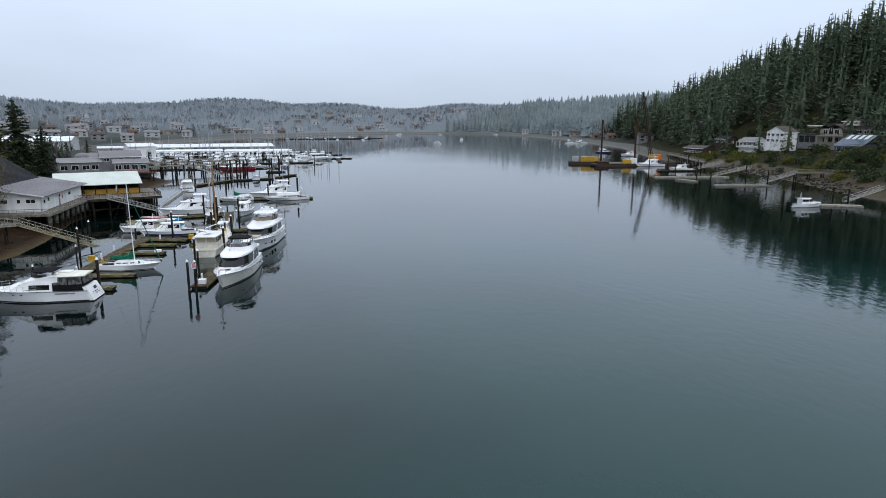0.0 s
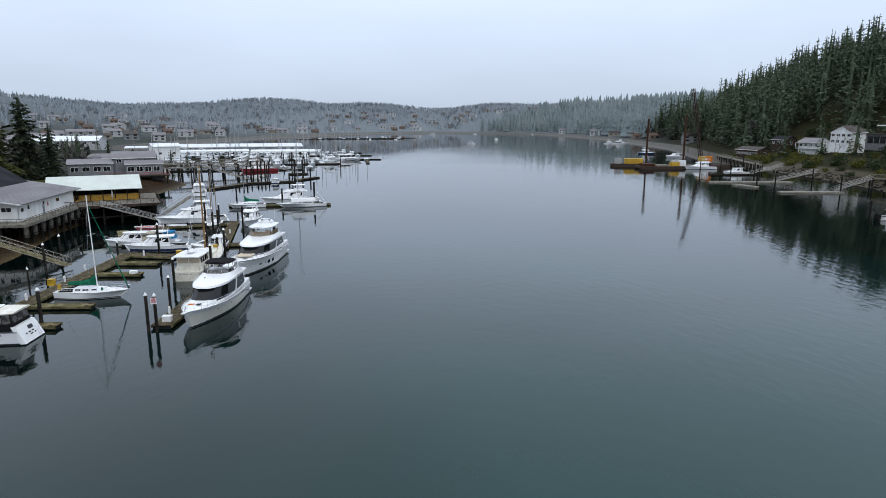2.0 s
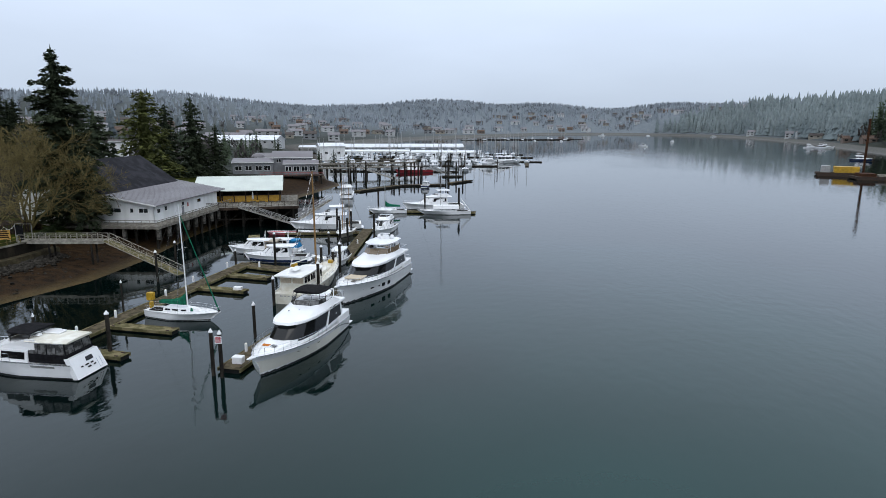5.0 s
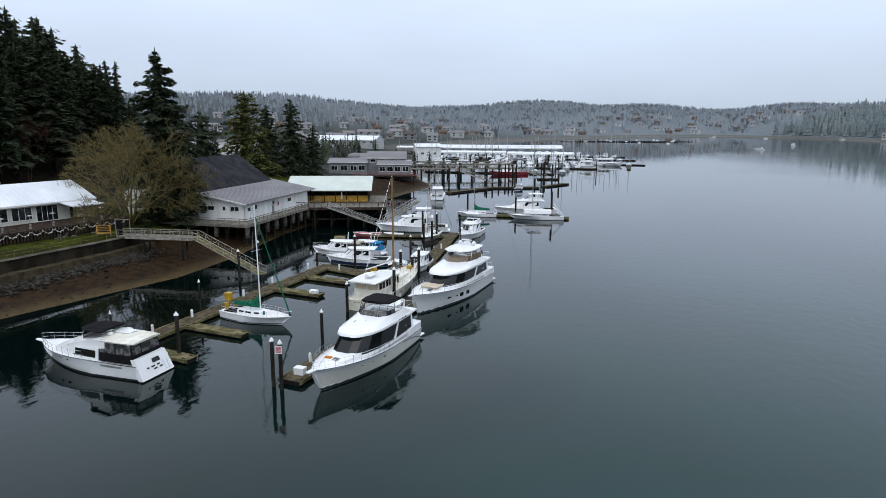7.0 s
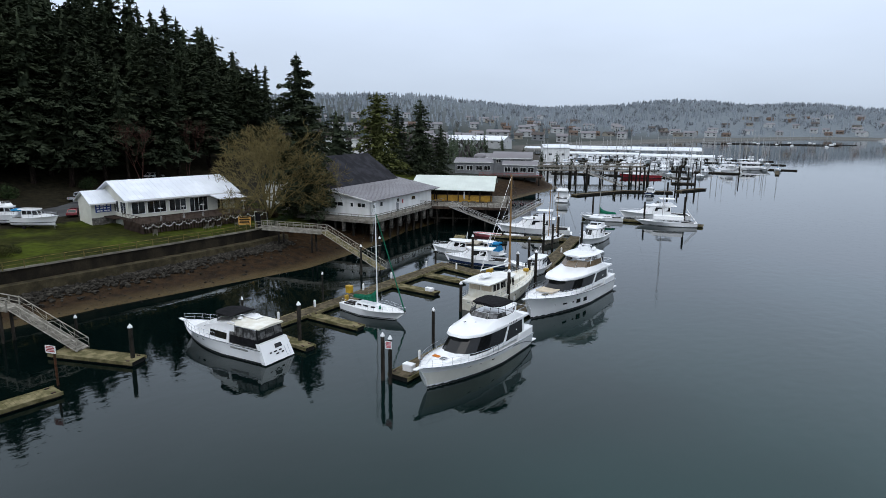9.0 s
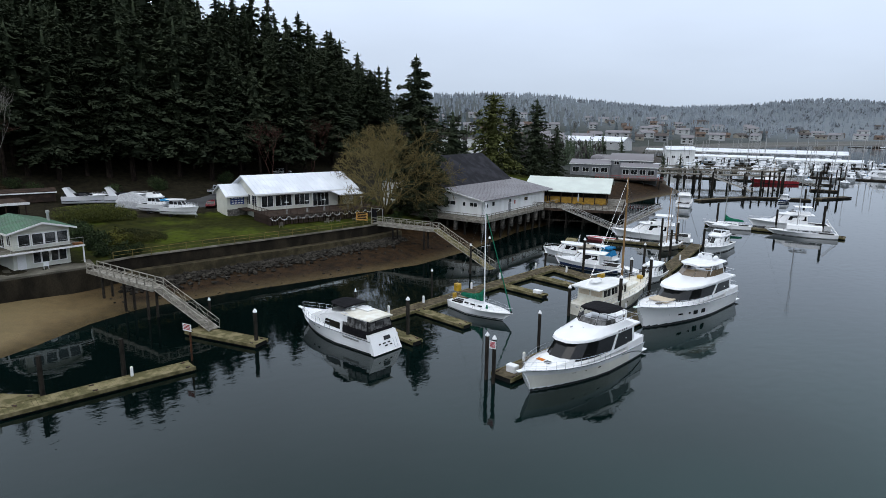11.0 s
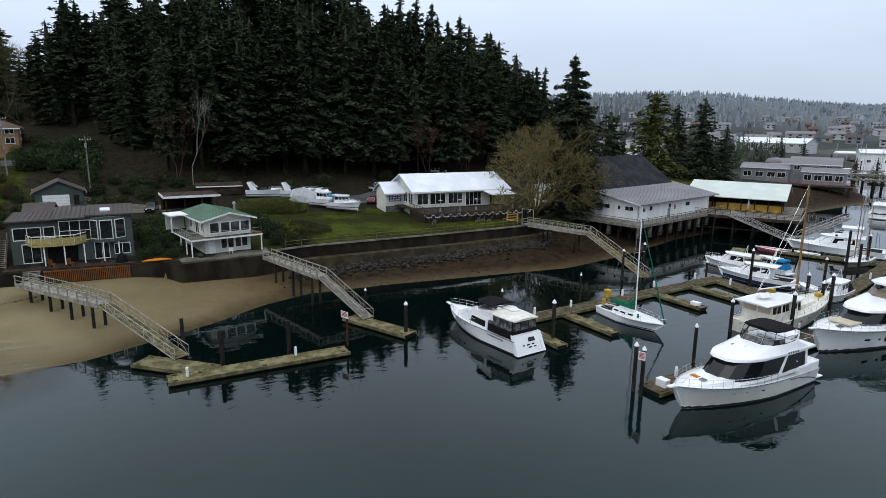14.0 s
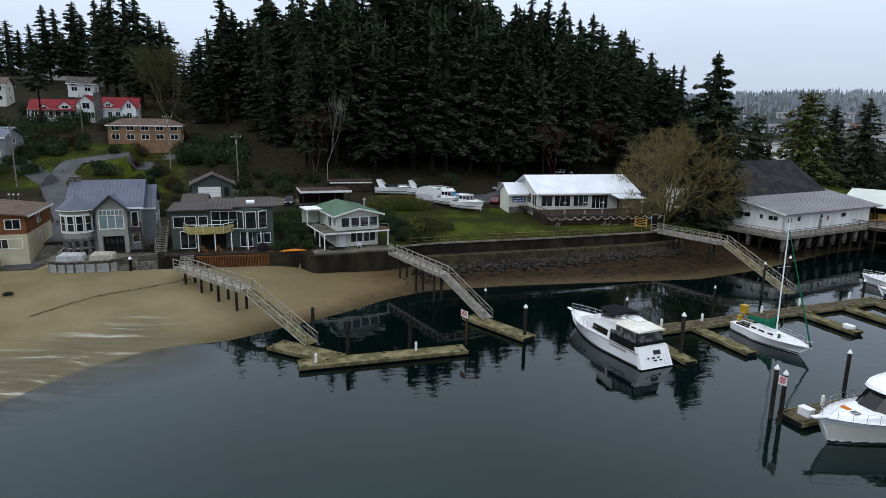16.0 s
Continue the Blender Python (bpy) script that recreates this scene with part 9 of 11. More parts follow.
def bank_shrub(x, y, s, kind):
    """Far shrubs go into one body of foliage for each colour."""
    v = np.empty(len(shrubs_far[kind].vertices) * 3)
    shrubs_far[kind].vertices.foreach_get("co", v)
    a = x * 1.7 + y
    v = v.reshape(-1, 3) * s
    v = np.stack([x + v[:, 0] * math.cos(a) - v[:, 1] * math.sin(a), y + v[:, 0] * math.sin(a) + v[:, 1] * math.cos(a), gz(x, y) - 0.05 + v[:, 2]], 1)
    bank[0 if kind < 2 else 1].append(v)


def shrub(x, y, s, kind=0, sx=1.0, sy=1.0, label="", z=None):
    o = new("shrub", (shrubs if x < 0 else shrubs_far)[kind])
    o.matrix_world = pose(x, y, (gz(x, y) if z is None else z) - 0.05) @ Matrix.Diagonal((s * sx, s * sy, s, 1)) @ Matrix.Rotation(x * 1.7 + y, 4, "Z")
    return tagged(o, label or ("dark evergreen shrub", "rounded evergreen bush", "yellow-green shrub", "rusty brown winter shrub")[kind] + " on the bank", "shrub")


hm = leaf_mesh("foliage", 1.7, 8.4, 2.3, 15000, 0.12, 71, M["leaf_hedge"], shell=0.8, flat=0.85)
e = empty("hedge", pose(-116.8, 65.7, gz(-116.5, 64.9) - 0.1, 0, 0, 4), "long clipped olive-green hedge above the lawn", "hedge")
o = new("foliage", hm)
o.parent = e
e = empty("bank_bush", pose(-99.6, 69.0, gz(-99.6, 69) - 0.3, 0, 0, 10), "broad dark olive bush mound spreading over the lawn's end", "bush")
o = new("foliage", leaf_mesh("foliage", 4.2, 3.8, 1.3, 12000, 0.11, 72, M["leaf_mound"], shell=0.75))
o.parent = e
for x, y, s, k in ((-95.5, 66.0, 2.0, 2), (-97.5, 62.6, 2.2, 0), (-94.8, 62.6, 2.0, 0), (-99.5, 61.8, 2.2, 0), (-88.4, 64.4, 1.7, 0), (-89.6, 66.6, 1.2, 0), (-90.2, 62.4, 1.5, 0), (-103, 62.2, 2.2, 0), (-88.6, 45.8, 1.4, 0), (-87.0, 44.6, 1.2, 1), (-86.6, 48.2, 1.0, 0), (-89.0, 49.0, 1.2, 0),
                   (-107, 45.0, 2.0, 0), (-111, 41.5, 1.8, 1), (-104, 46.0, 1.5, 0), (-100, 44.0, 1.6, 1), (-113, 38.0, 1.6, 3), (-126, 38.5, 2.0, 3), (-132, 39.0, 1.8, 0), (-140, 35.0, 2.2, 0), (-128, 18.0, 1.8, 1), (-121, 26.0, 1.5, 0), (-116, 25.5, 1.3, 3),
                   (-110, 27.0, 1.3, 2), (-142, 20.0, 1.8, 3), (-146, 27.0, 2.0, 3), (-150, 33.0, 2.4, 0), (-138, 44.0, 2.4, 0), (-145, 50.0, 2.2, 0), (-144, 60.0, 2.2, 0), (-140, 66.0, 1.8, 0), (-143, 74.0, 2.0, 0), (-146, 84.0, 2.4, 0), (-150, 100, 2.2, 0), (-133, 53.0, 1.8, 0),
                   (-98.5, 118.5, 1.3, 0), (-102, 121, 1.5, 1), (-96.5, 115.5, 1.0, 1), (-113.5, 118.2, 1.6, 0), (-100.5, 115.8, 1.2, 3), (-94.3, 112.0, 0.9, 0), (-107, 124.2, 1.2, 0),
                   (-158, 14.0, 1.6, 2), (-160, 4.0, 1.8, 0), (-163, -4.0, 2.0, 0), (-170, -14.0, 2.4, 3), (-176, -20.0, 2.2, 0), (-166, 18.0, 2.0, 0), (-178, 16.0, 2.2, 3), (-184, 6.0, 2.0, 0), (-182, -4.0, 1.8, 3), (-150, -14.0, 2.0, 0), (-146, -8.0, 1.6, 1), (-154, -20, 2.4, 0), (-160, -28, 2.4, 0), (-140, -16, 2.0, 0),
                   (-86.0, 8.0, 0.8, 1), (-118, 12.0, 1.4, 1), (-135, 12.0, 1.8, 1), (-108, 62.5, 1.8, 0), (-112, 58.0, 1.7, 0), (-104, 57.0, 1.6, 0), (-100, 60.5, 1.7, 0)):
    shrub(x, y, s, k)
rngs = np.random.default_rng(77)
for _ in range(30):
    x, y = -150 - 60 * rngs.random(), -40 + 60 * rngs.random()
    shrub(x, y, 1.4 + 1.4 * rngs.random(), int(rngs.choice([0, 1, 3])))


def hill_shrubs(n, x0, x1, y0, y1, s0, s1, kinds, keep=None):
    for _ in range(n):
        x, y = x0 + (x1 - x0) * rngs.random(), y0 + (y1 - y0) * rngs.random()
        if keep is None or keep(x, y):
            shrub(x, y, s0 + (s1 - s0) * rngs.random(), int(rngs.choice(kinds)))


hill_shrubs(16, -171, -156, -18, -6, 1.6, 2.8, [0, 0, 1, 3])
hill_shrubs(14, -190, -176, -28, -8, 1.8, 3.0, [0, 0, 1])
hill_shrubs(12, -186, -178, -6, 4, 1.8, 3.0, [0, 0, 1])
hill_shrubs(9, -149, -144, 3, 9, 1.2, 2.2, [0, 0, 1])
hill_shrubs(12, -150, -143, 11, 20, 1.0, 2.0, [0, 0, 3])
hill_shrubs(20, -146, -126, 18, 27, 0.7, 1.5, [0, 1, 2, 3])
hill_shrubs(22, -170, -152, 20, 34, 2.0, 3.4, [0, 0, 1])
hill_shrubs(12, -160, -142, -22, -9, 1.6, 2.6, [0, 1])
hill_shrubs(24, -114, -98, 43.5, 50, 1.0, 2.0, [0, 0, 1, 2])
hill_shrubs(12, -99, -88.5, 43.8, 47.5, 0.9, 1.7, [0, 0, 1, 3])
hill_shrubs(14, -126, -106, 18, 27.5, 0.8, 1.6, [0, 1, 3])
hill_shrubs(30, -150, -126, 34, 64, 1.0, 2.2, [0, 0, 1, 3], lambda x, y: x < -140 or y < 41)


def trailer(e, L, z):
    bm = bmesh.new()
    for sg in (-1, 1):
        add_tube(bm, (sg * 0.5, 0.3, z), (0, L * 0.95, z), 0.06, 0.06, 4)
        add_tube(bm, (sg * 0.9, L * 0.3, z - 0.25), (-sg * 0.9, L * 0.3, z - 0.25), 0.05, 0.05, 4)
    part("trailer_frame", bm, M["alu"], e)
    for sg in (-1, 1):
        part("trailer_wheel", tube((sg * 0.95, L * 0.3, z - 0.3), (sg * 1.15, L * 0.3, z - 0.3), 0.32, 0.32, 10), M["rubber"], e)
    part("jockey_wheel", tube((0, L * 0.9, z), (0, L * 0.9, z - 0.6), 0.05, 0.05, 5), M["alu"], e)


for stern, bow, L, label, kw in (((-118.6, 77.6), (-112.6, 82.6), 7.6, "white cabin boat with blue canvas top on a trailer", dict(top=M["canvas_blue"], mast=False)),
                                 ((-124.0, 75.4), (-117.8, 79.2), 8.2, "white cruiser with an arch on a trailer", dict(fly=True, mast=False))):
    gx, gy = (stern[0] + bow[0]) / 2, (stern[1] + bow[1]) / 2
    e, h = small_cruiser(berth(stern, bow, gz(gx, gy) + 0.95), label, L, 2.6, **kw)
    trailer(e, L, -0.45)


def sport_boat(stern, bow, L, label):
    """Low open sport boat with a raked screen and a swept white arch, on its trailer."""
    gx, gy = (stern[0] + bow[0]) / 2, (stern[1] + bow[1]) / 2
    e = empty("sport_boat", berth(stern, bow, gz(gx, gy) + 0.85), label, "motor boat")
    h = Hull(L, 2.7, 1.0, 1.3, transom=0.92, full=0.45, power=2.2)
    build_hull(h, e, M["gelcoat"], M["boottop"])
    lo = [(L * 0.36, 1.15), (L * 0.52, 1.1), (L * 0.64, 0.5)]
    hi = [(L * 0.33, 1.05), (L * 0.44, 0.95), (L * 0.5, 0.4)]
    tier(e, "windscreen", lo, hi, 1.05, 1.65, M["glass"], "dark raked windscreen", bevel=0.02)
    part("cockpit_cover", loft([ring_of([(0.2, 1.15), (L * 0.36, 1.15)], 1.0), ring_of([(0.5, 0.8), (L * 0.34, 0.95)], 1.45)]), M["canvas_black"], e, "black cockpit cover")
    for sg in (-1, 1):
        part("arch_leg", prism([(sg * 1.2, L * 0.12, 1.0), (sg * 1.2, L * 0.3, 1.0), (sg * 1.02, L * 0.13, 2.6), (sg * 1.02, L * 0.04, 2.55)], (-sg * 0.14, 0, 0)), M["gelcoat"], e)
    part("arch_top", loft([ring_of([(L * 0.03, 1.05), (L * 0.14, 1.05)], 2.5), ring_of([(L * 0.04, 1.0), (L * 0.13, 1.0)], 2.66)]), M["gelcoat"], e)
    part("foredeck", loft([[(-0.85 * q, y * L, h.sheer(y) - 0.1), (-0.5 * q, y * L, h.sheer(y) + 0.22 * q), (0.5 * q, y * L, h.sheer(y) + 0.22 * q), (0.85 * q, y * L, h.sheer(y) - 0.1)] for y, q in ((0.6, 1.0), (0.75, 0.8), (0.92, 0.2))]), M["gelcoat"], e)
    railing(e, h, 0.55, 0.97, 0.4, 5, 0.08, mid=False)
    trailer(e, L, -0.4)


sport_boat((-137.5, 64.0), (-134.5, 72.4), 9.0, "white sport boat with swept arch beyond the hedge")
sport_boat((-135.5, 71.0), (-133.0, 79.0), 8.4, "white sport boat with swept arch beside the shrouded boat")
e = empty("shrouded_boat", berth((-130.0, 72.6), (-124.5, 77.0), gz(-127, 75)), "boat shrouded in a sagging pale grey tarpaulin", "covered boat")
part("tarpaulin", loft([[(-1.35 * q, y, 0.4), (-1.2 * q, y, 1.7 * hh), (-0.3 * q, y, 3.1 * hh), (0.3 * q, y, 3.0 * hh), (1.2 * q, y, 1.6 * hh), (1.35 * q, y, 0.4)] for y, q, hh in ((0, 0.95, 0.9), (1.2, 1.0, 1.0), (3.0, 1.05, 1.1), (4.6, 0.95, 0.92), (6.0, 0.7, 0.75), (7.2, 0.2, 0.55))]), M["canvas_grey"], e)
part("cradle", box(-1.0, 1.0, 1.0, 5.4, -0.2, 0.45), M["grey_wood"], e)
e = empty("brown_shed", pose(-141.0, 58.5, gz(-141, 58.5)), "low reddish-brown storage shed at the forest edge", "shed")
walls(e, -2.5, 2.5, -4.5, 4.5, -0.3, 1.6, M["deckwood"])
gable_roof(e, -2.5, 2.5, -4.5, 4.5, 1.6, 2.1, M["deckwood"], "y", 0.3, 0.12, 0, "roof", M["deckwood"])
e = empty("traffic_cone", pose(-118.0, 90.2, gz(-118, 90.2)), "orange traffic cone on the gravel", "traffic cone")
part("cone", tube((0, 0, 0.04), (0, 0, 0.75), 0.2, 0.04, 8), M["orange"], e)
part("base", box(-0.25, 0.25, -0.25, 0.25, 0, 0.05), M["orange"], e)


# ---------------------------------------------------------------- houses on the slope
def plain_house(m, label, lx, ly, h, rise, wall, roof, axis="y", storeys=1, name="house", win=None, hip=0.0, category="house", porch=False, winmat=None):
    """lx deep, ly wide along the front, which looks along +x."""
    e = empty(name, m, label, category)
    walls(e, -lx / 2, lx / 2, -ly / 2, ly / 2, -4.0, h, wall)
    gable_roof(e, -lx / 2, lx / 2, -ly / 2, ly / 2, h, h + rise, roof, axis, 0.5, 0.16, 0, "roof", None if hip else wall, hip=(hip, hip))
    n = win or max(2, int(ly / 3))
    for s in range(storeys):
        zz = 0.9 + s * (h / storeys)
        for i in range(n):
            y = -ly / 2 + ly * (i + 0.5) / n
            window(e, "x", y, 0, zz, min(1.7, ly / n * 0.6), 1.2, lx / 2, 2, glass=winmat or M["dark_glass"])
        window(e, "-y", 0, 0, zz, 1.3, 1.2, -ly / 2, 2)
        window(e, "y", 0, 0, zz, 1.3, 1.2, ly / 2, 2)
    if porch:
        part("porch_floor", box(lx / 2, lx / 2 + 2.2, -ly / 2, ly / 2, -0.4, -0.2), M["trim"], e)
        part("porch_roof", prism([(lx / 2, -ly / 2, 2.9), (lx / 2, ly / 2, 2.9), (lx / 2 + 2.5, ly / 2, 2.5), (lx / 2 + 2.5, -ly / 2, 2.5)], (0, 0, 0.12)), roof, e)
        for i in range(6):
            y = -ly / 2 + 0.15 + (ly - 0.3) * i / 5
            part("porch_post", box(lx / 2 + 2.1, lx / 2 + 2.25, y - 0.07, y + 0.07, -0.4, 2.55), M["trim"], e)
        rail(e, [(lx / 2 + 2.15, -ly / 2, -0.2), (lx / 2 + 2.15, ly / 2, -0.2)], 0.9, M["trim"], 0.6, 2)
    return e


def dormer(e, x, y, z, w, h, wall, roof):
    part("dormer_wall", box(x - 2.0, x, y - w / 2, y + w / 2, z, z + h), wall, e)
    part("dormer_gable", prism([(x - 0.15, y - w / 2, z + h), (x - 0.15, y + w / 2, z + h), (x - 0.15, y, z + h + w * 0.4)], (0.15, 0, 0)), wall, e)
    gable_roof(e, x - 3.0, x, y - w / 2, y + w / 2, z + h, z + h + w * 0.42, roof, "x", 0.25, 0.1, 0, "dormer_roof")
    window(e, "x", y, 0, z + 0.25, w * 0.5, h * 0.75, x, 2, glass=M["dark_glass"])


def red_roofed_house():
    """Rambling white house: porch wing, tall front gable, stone chimney and an end wing with its own gable."""
    e = empty("house", pose(-194, -11.2, 21.0, 0, 0, 6), "rambling white house with red metal roof, gables and porch", "house")
    W, R = M["white_wall"], M["red_roof"]
    walls(e, -4.5, 3.2, -13.5, -1.0, -1.5, 2.7, W)
    gable_roof(e, -4.5, 3.2, -13.5, -1.0, 2.7, 5.3, R, "y", 0.4, 0.14, 0, "roof", W)
    walls(e, -4.5, 4.2, 2.5, 13.5, -1.5, 3.3, W)
    gable_roof(e, -4.5, 4.2, 2.5, 13.5, 3.3, 6.2, R, "y", 0.4, 0.14, 0, "roof", W)
    walls(e, -4.5, 4.9, -1.7, 3.1, -1.5, 4.2, W)
    gable_roof(e, -4.5, 4.9, -1.7, 3.1, 4.2, 6.6, R, "x", 0.4, 0.14, 0, "roof", W)
    walls(e, 0.5, 5.2, 9.6, 13.2, -1.5, 3.4, W)
    gable_roof(e, -1.0, 5.2, 9.6, 13.2, 3.4, 5.7, R, "x", 0.35, 0.12, 0, "roof", W)
    dormer(e, 3.4, -4.8, 2.7, 3.0, 0.9, W, R)
    dormer(e, 3.4, -9.8, 2.6, 2.2, 0.5, W, R)
    dormer(e, 4.0, 6.0, 3.6, 2.2, 0.8, W, R)
    chimney(e, 5.0, 3.7, -1.5, 7.2, 1.7, M["stone"])
    for y in (-12.2, -10.6, -8.6, -6.6, -4.6, -2.8):
        window(e, "x", y, 0, 0.6, 1.2, 1.5, 3.2, 2, glass=M["dark_glass"])
    for y, z, w in ((0.7, 3.0, 1.7), (-0.5, 0.5, 1.3), (1.0, 0.5, 1.3), (2.2, 0.5, 0.8)):
        window(e, "x", y, 0, z, w, 1.5, 4.9, 2, glass=M["dark_glass"])
    for y, z, x in ((6.4, 1.0, 4.2), (8.4, 1.0, 4.2), (11.4, 0.8, 5.2), (11.4, 3.4, 5.2)):
        window(e, "x", y, 0, z, 1.0, 1.2, x, 2, glass=M["dark_glass"])
    part("porch_floor", box(3.2, 5.6, -13.5, -1.8, -1.2, -0.2), M["trim"], e)
    part("porch_roof", prism([(3.2, -13.6, 2.8), (3.2, -1.7, 2.8), (5.9, -1.7, 2.35), (5.9, -13.6, 2.35)], (0, 0, 0.12)), R, e)
    for i in range(8):
        y = -13.3 + 11.4 * i / 7
        part("porch_post", box(5.45, 5.6, y - 0.07, y + 0.07, -0.2, 2.4), M["trim"], e)
    rail(e, [(5.5, -13.4, -0.2), (5.5, -1.8, -0.2)], 0.9, M["trim"], 0.6, 3)


red_roofed_house()
e = plain_house(pose(-174, 8.6, 15.6, 0, 0, 5), "low brick house with brown hipped roof on the slope", 9, 17, 4.4, 1.5, M["tan_brick"], M["brown_roof"], "y", 2, hip=3.5)
e = plain_house(pose(-94.6, 4.6, 4.0, 0, 0, 6), "beach house with cream lower storey, brick upper storey and brown roof", 12, 12, 5.2, 0.7, M["brick_red"], M["brown_roof"], "x", 2)
part("lower_storey", box(-6.06, 6.06, -6.06, 6.06, -1.5, 2.75), M["cream_render"], e, "cream rendered lower storey")
for y in (-4.5, -1.2, 3.0):
    window(e, "x", y, 0, 0.9, 1.4, 1.2, 6.06, 2, glass=M["dark_glass"])
e = plain_house(pose(-156, -21.0, 12.4, 0, 0, 0), "grey-blue house on the bank above the road", 10, 11, 5.0, 2.0, M["grey_siding"], M["blue_roof"], "y", 2)
e = plain_house(pose(-117.0, 28.6, gz(-117, 28.6), 0, 0, 0), "small grey outbuilding behind the beach houses", 4, 3.6, 2.6, 1.0, M["grey_siding"], M["taupe_roof"], "y", 1, win=1)
for x, y, a, lx, ly, h, wall, roof, lab in ((-240, -25.5, 6, 8, 8, 3.4, "white_wall", "taupe_roof", "white two-storey house high among the firs"),
(-268, -32, 10, 9, 11, 4.6, "tan_siding", "brown_roof", "tan house high among the firs"),
                                            (-217, -45, 8, 9, 11, 5.4, "white_siding", "brown_roof", "pale house on the upper slope"),
                                            (-285, -48, 0, 10, 15, 5.6, "white_wall", "dark_roof", "white house near the hill's top")):
    plain_house(pose(x, y, gz(x, y) + 0.5, 0, 0, a), lab, lx, ly, h, 2.2, M[wall], M[roof], "y", 2)

# side road, drive, open carport and poles
def strip(name, pts, width, material, label, lift=0.06):
    bm = bmesh.new()
    prev = None
    dense = []
    for a, b in zip(pts, pts[1:]):
        n = max(1, int(math.hypot(b[0] - a[0], b[1] - a[1]) / 1.5))
        dense += [(a[0] + (b[0] - a[0]) * i / n, a[1] + (b[1] - a[1]) * i / n) for i in range(n)]
    dense.append(pts[-1])
    for i, (x, y) in enumerate(dense):
        q = dense[min(i + 1, len(dense) - 1)], dense[max(i - 1, 0)]
        d = Vector((q[0][0] - q[1][0], q[0][1] - q[1][1], 0)).normalized()
        s = Vector((-d.y, d.x, 0)) * width / 2
        row = [bm.verts.new((x + s.x * k, y + s.y * k, gz(x + s.x * k, y + s.y * k) + lift + 0.04)) for k in (-1, -0.5, 0, 0.5, 1)]
        if prev:
            for j in range(4):
                bm.faces.new((prev[j], row[j], row[j + 1], prev[j + 1]))
        prev = row
    return tagged(part(name, bm, material), label, "road", kind="structure")


strip("road", [(-86, 10.6), (-97, 10.8), (-112, 9.0), (-126, 3.5), (-140, -3.0), (-152, -2.5), (-158, 6.0), (-160, 18), (-162, 34)], 4.6, M["asphalt"], "narrow wet asphalt lane climbing from the beach")
strip("road_upper", [(-140, -3.0), (-150, -12), (-168, -26), (-200, -42)], 4.2, M["asphalt"], "wet asphalt lane to the upper houses")
strip("gravel_yard", [(-139, 24), (-133, 36), (-128, 44), (-128, 56)], 8.0, M["concrete"], "pale gravel yard behind the beach houses")
strip("parking", [(-128, 84), (-132, 92), (-140, 100), (-146, 108), (-150, 118)], 9.0, M["asphalt"], "dark gravel parking strip behind the club")
e = empty("open_shelter", pose(-118.0, 12.6, gz(-118, 12.6)), "long flat open shelter with white posts by the lane", "shelter")
part("roof", box(-2.2, 2.2, -5.5, 5.5, 2.9, 3.1), M["trim"], e)
for x in (-2.0, 2.0):
    for y in (-5.2, 0, 5.2):
        part("post", box(x - 0.08, x + 0.08, y - 0.08, y + 0.08, -0.3, 2.9), M["trim"], e)


def utility_pole(x, y, h, label="weathered timber utility pole with crossarm", lamp=False):
    e = empty("utility_pole", pose(x, y, gz(x, y)), label, "utility pole")
    part("shaft", tube((0, 0, -0.5), (0, 0, h), 0.16, 0.10, 8), M["grey_wood"], e)
    part("crossarm", box(-0.06, 0.06, -1.1, 1.1, h - 0.9, h - 0.76), M["grey_wood"], e)
    for y2 in (-0.95, -0.4, 0.4, 0.95):
        part("insulator", tube((0, y2, h - 0.76), (0, y2, h - 0.55), 0.05, 0.03, 6), M["white_plastic"], e)
    part("transformer", tube((0.25, 0, h - 2.4), (0.25, 0, h - 1.5), 0.22, 0.22, 8), M["alu"], e)


utility_pole(-143.1, 33.6, 11.0)
utility_pole(-139.0, -9.2, 12.5)
utility_pole(-151.8, 17.9, 12.5)
utility_pole(-178.0, -8.0, 10.0)
for i, y in enumerate((-7.8, -7.0, -6.2)):
    e = empty("mailbox", pose(-131.5, y, gz(-131.5, y)), "white roadside mailbox on a post", "mailbox", "roadside mailboxes")
    part("post", box(-0.05, 0.05, -0.05, 0.05, -0.2, 1.0), M["grey_wood"], e)
    part("box", box(-0.25, 0.25, -0.12, 0.12, 1.0, 1.3, bevel=0.05), M["white_plastic"], e)

# ---------------------------------------------------------------- the town marina to the north-west
def far_float(a, b, w, label="long timber marina float with dark walers", deck=None):
    L = math.hypot(b[0] - a[0], b[1] - a[1])
    e = empty("float_dock", along(a, b), label, "dock float", "town marina floats")
    part("decking", box(-w / 2, w / 2, 0, L, 0.1, 0.5), deck or M["plank"], e)
    for sg in (-1, 1):
        x = sg * w / 2
        part("waler", box(x - 0.06, x + 0.06, 0, L, 0.05, 0.56), deck or M["pile"], e)
    return e


far_float((-95.6, 224.5), (-90.2, 247.2), 2.6, "dark timber breakwater float")
far_float((-90.2, 247.2), (-76.2, 256.5), 2.6, "dark timber breakwater float")
far_float((-76.0, 262.0), (-72.5, 276.0), 2.4, "dark timber breakwater float end")
far_float((-89.5, 290.0), (-82.0, 294.0), 3.2, "small outer float among tall piles")
far_float((-150, 300), (-92, 318), 2.2)
far_float((-190, 330), (-85, 362), 2.2)
far_float((-200, 372), (-70, 408), 2.4)
far_float((-210, 420), (-85, 452), 2.2)
far_float((-225, 455), (-100, 488), 2.2)
for i in range(6):
    x0 = -150 + i * 16
    far_float((x0, 345 + i * 4.6), (x0 - 6, 372 + i * 4.4), 1.8)


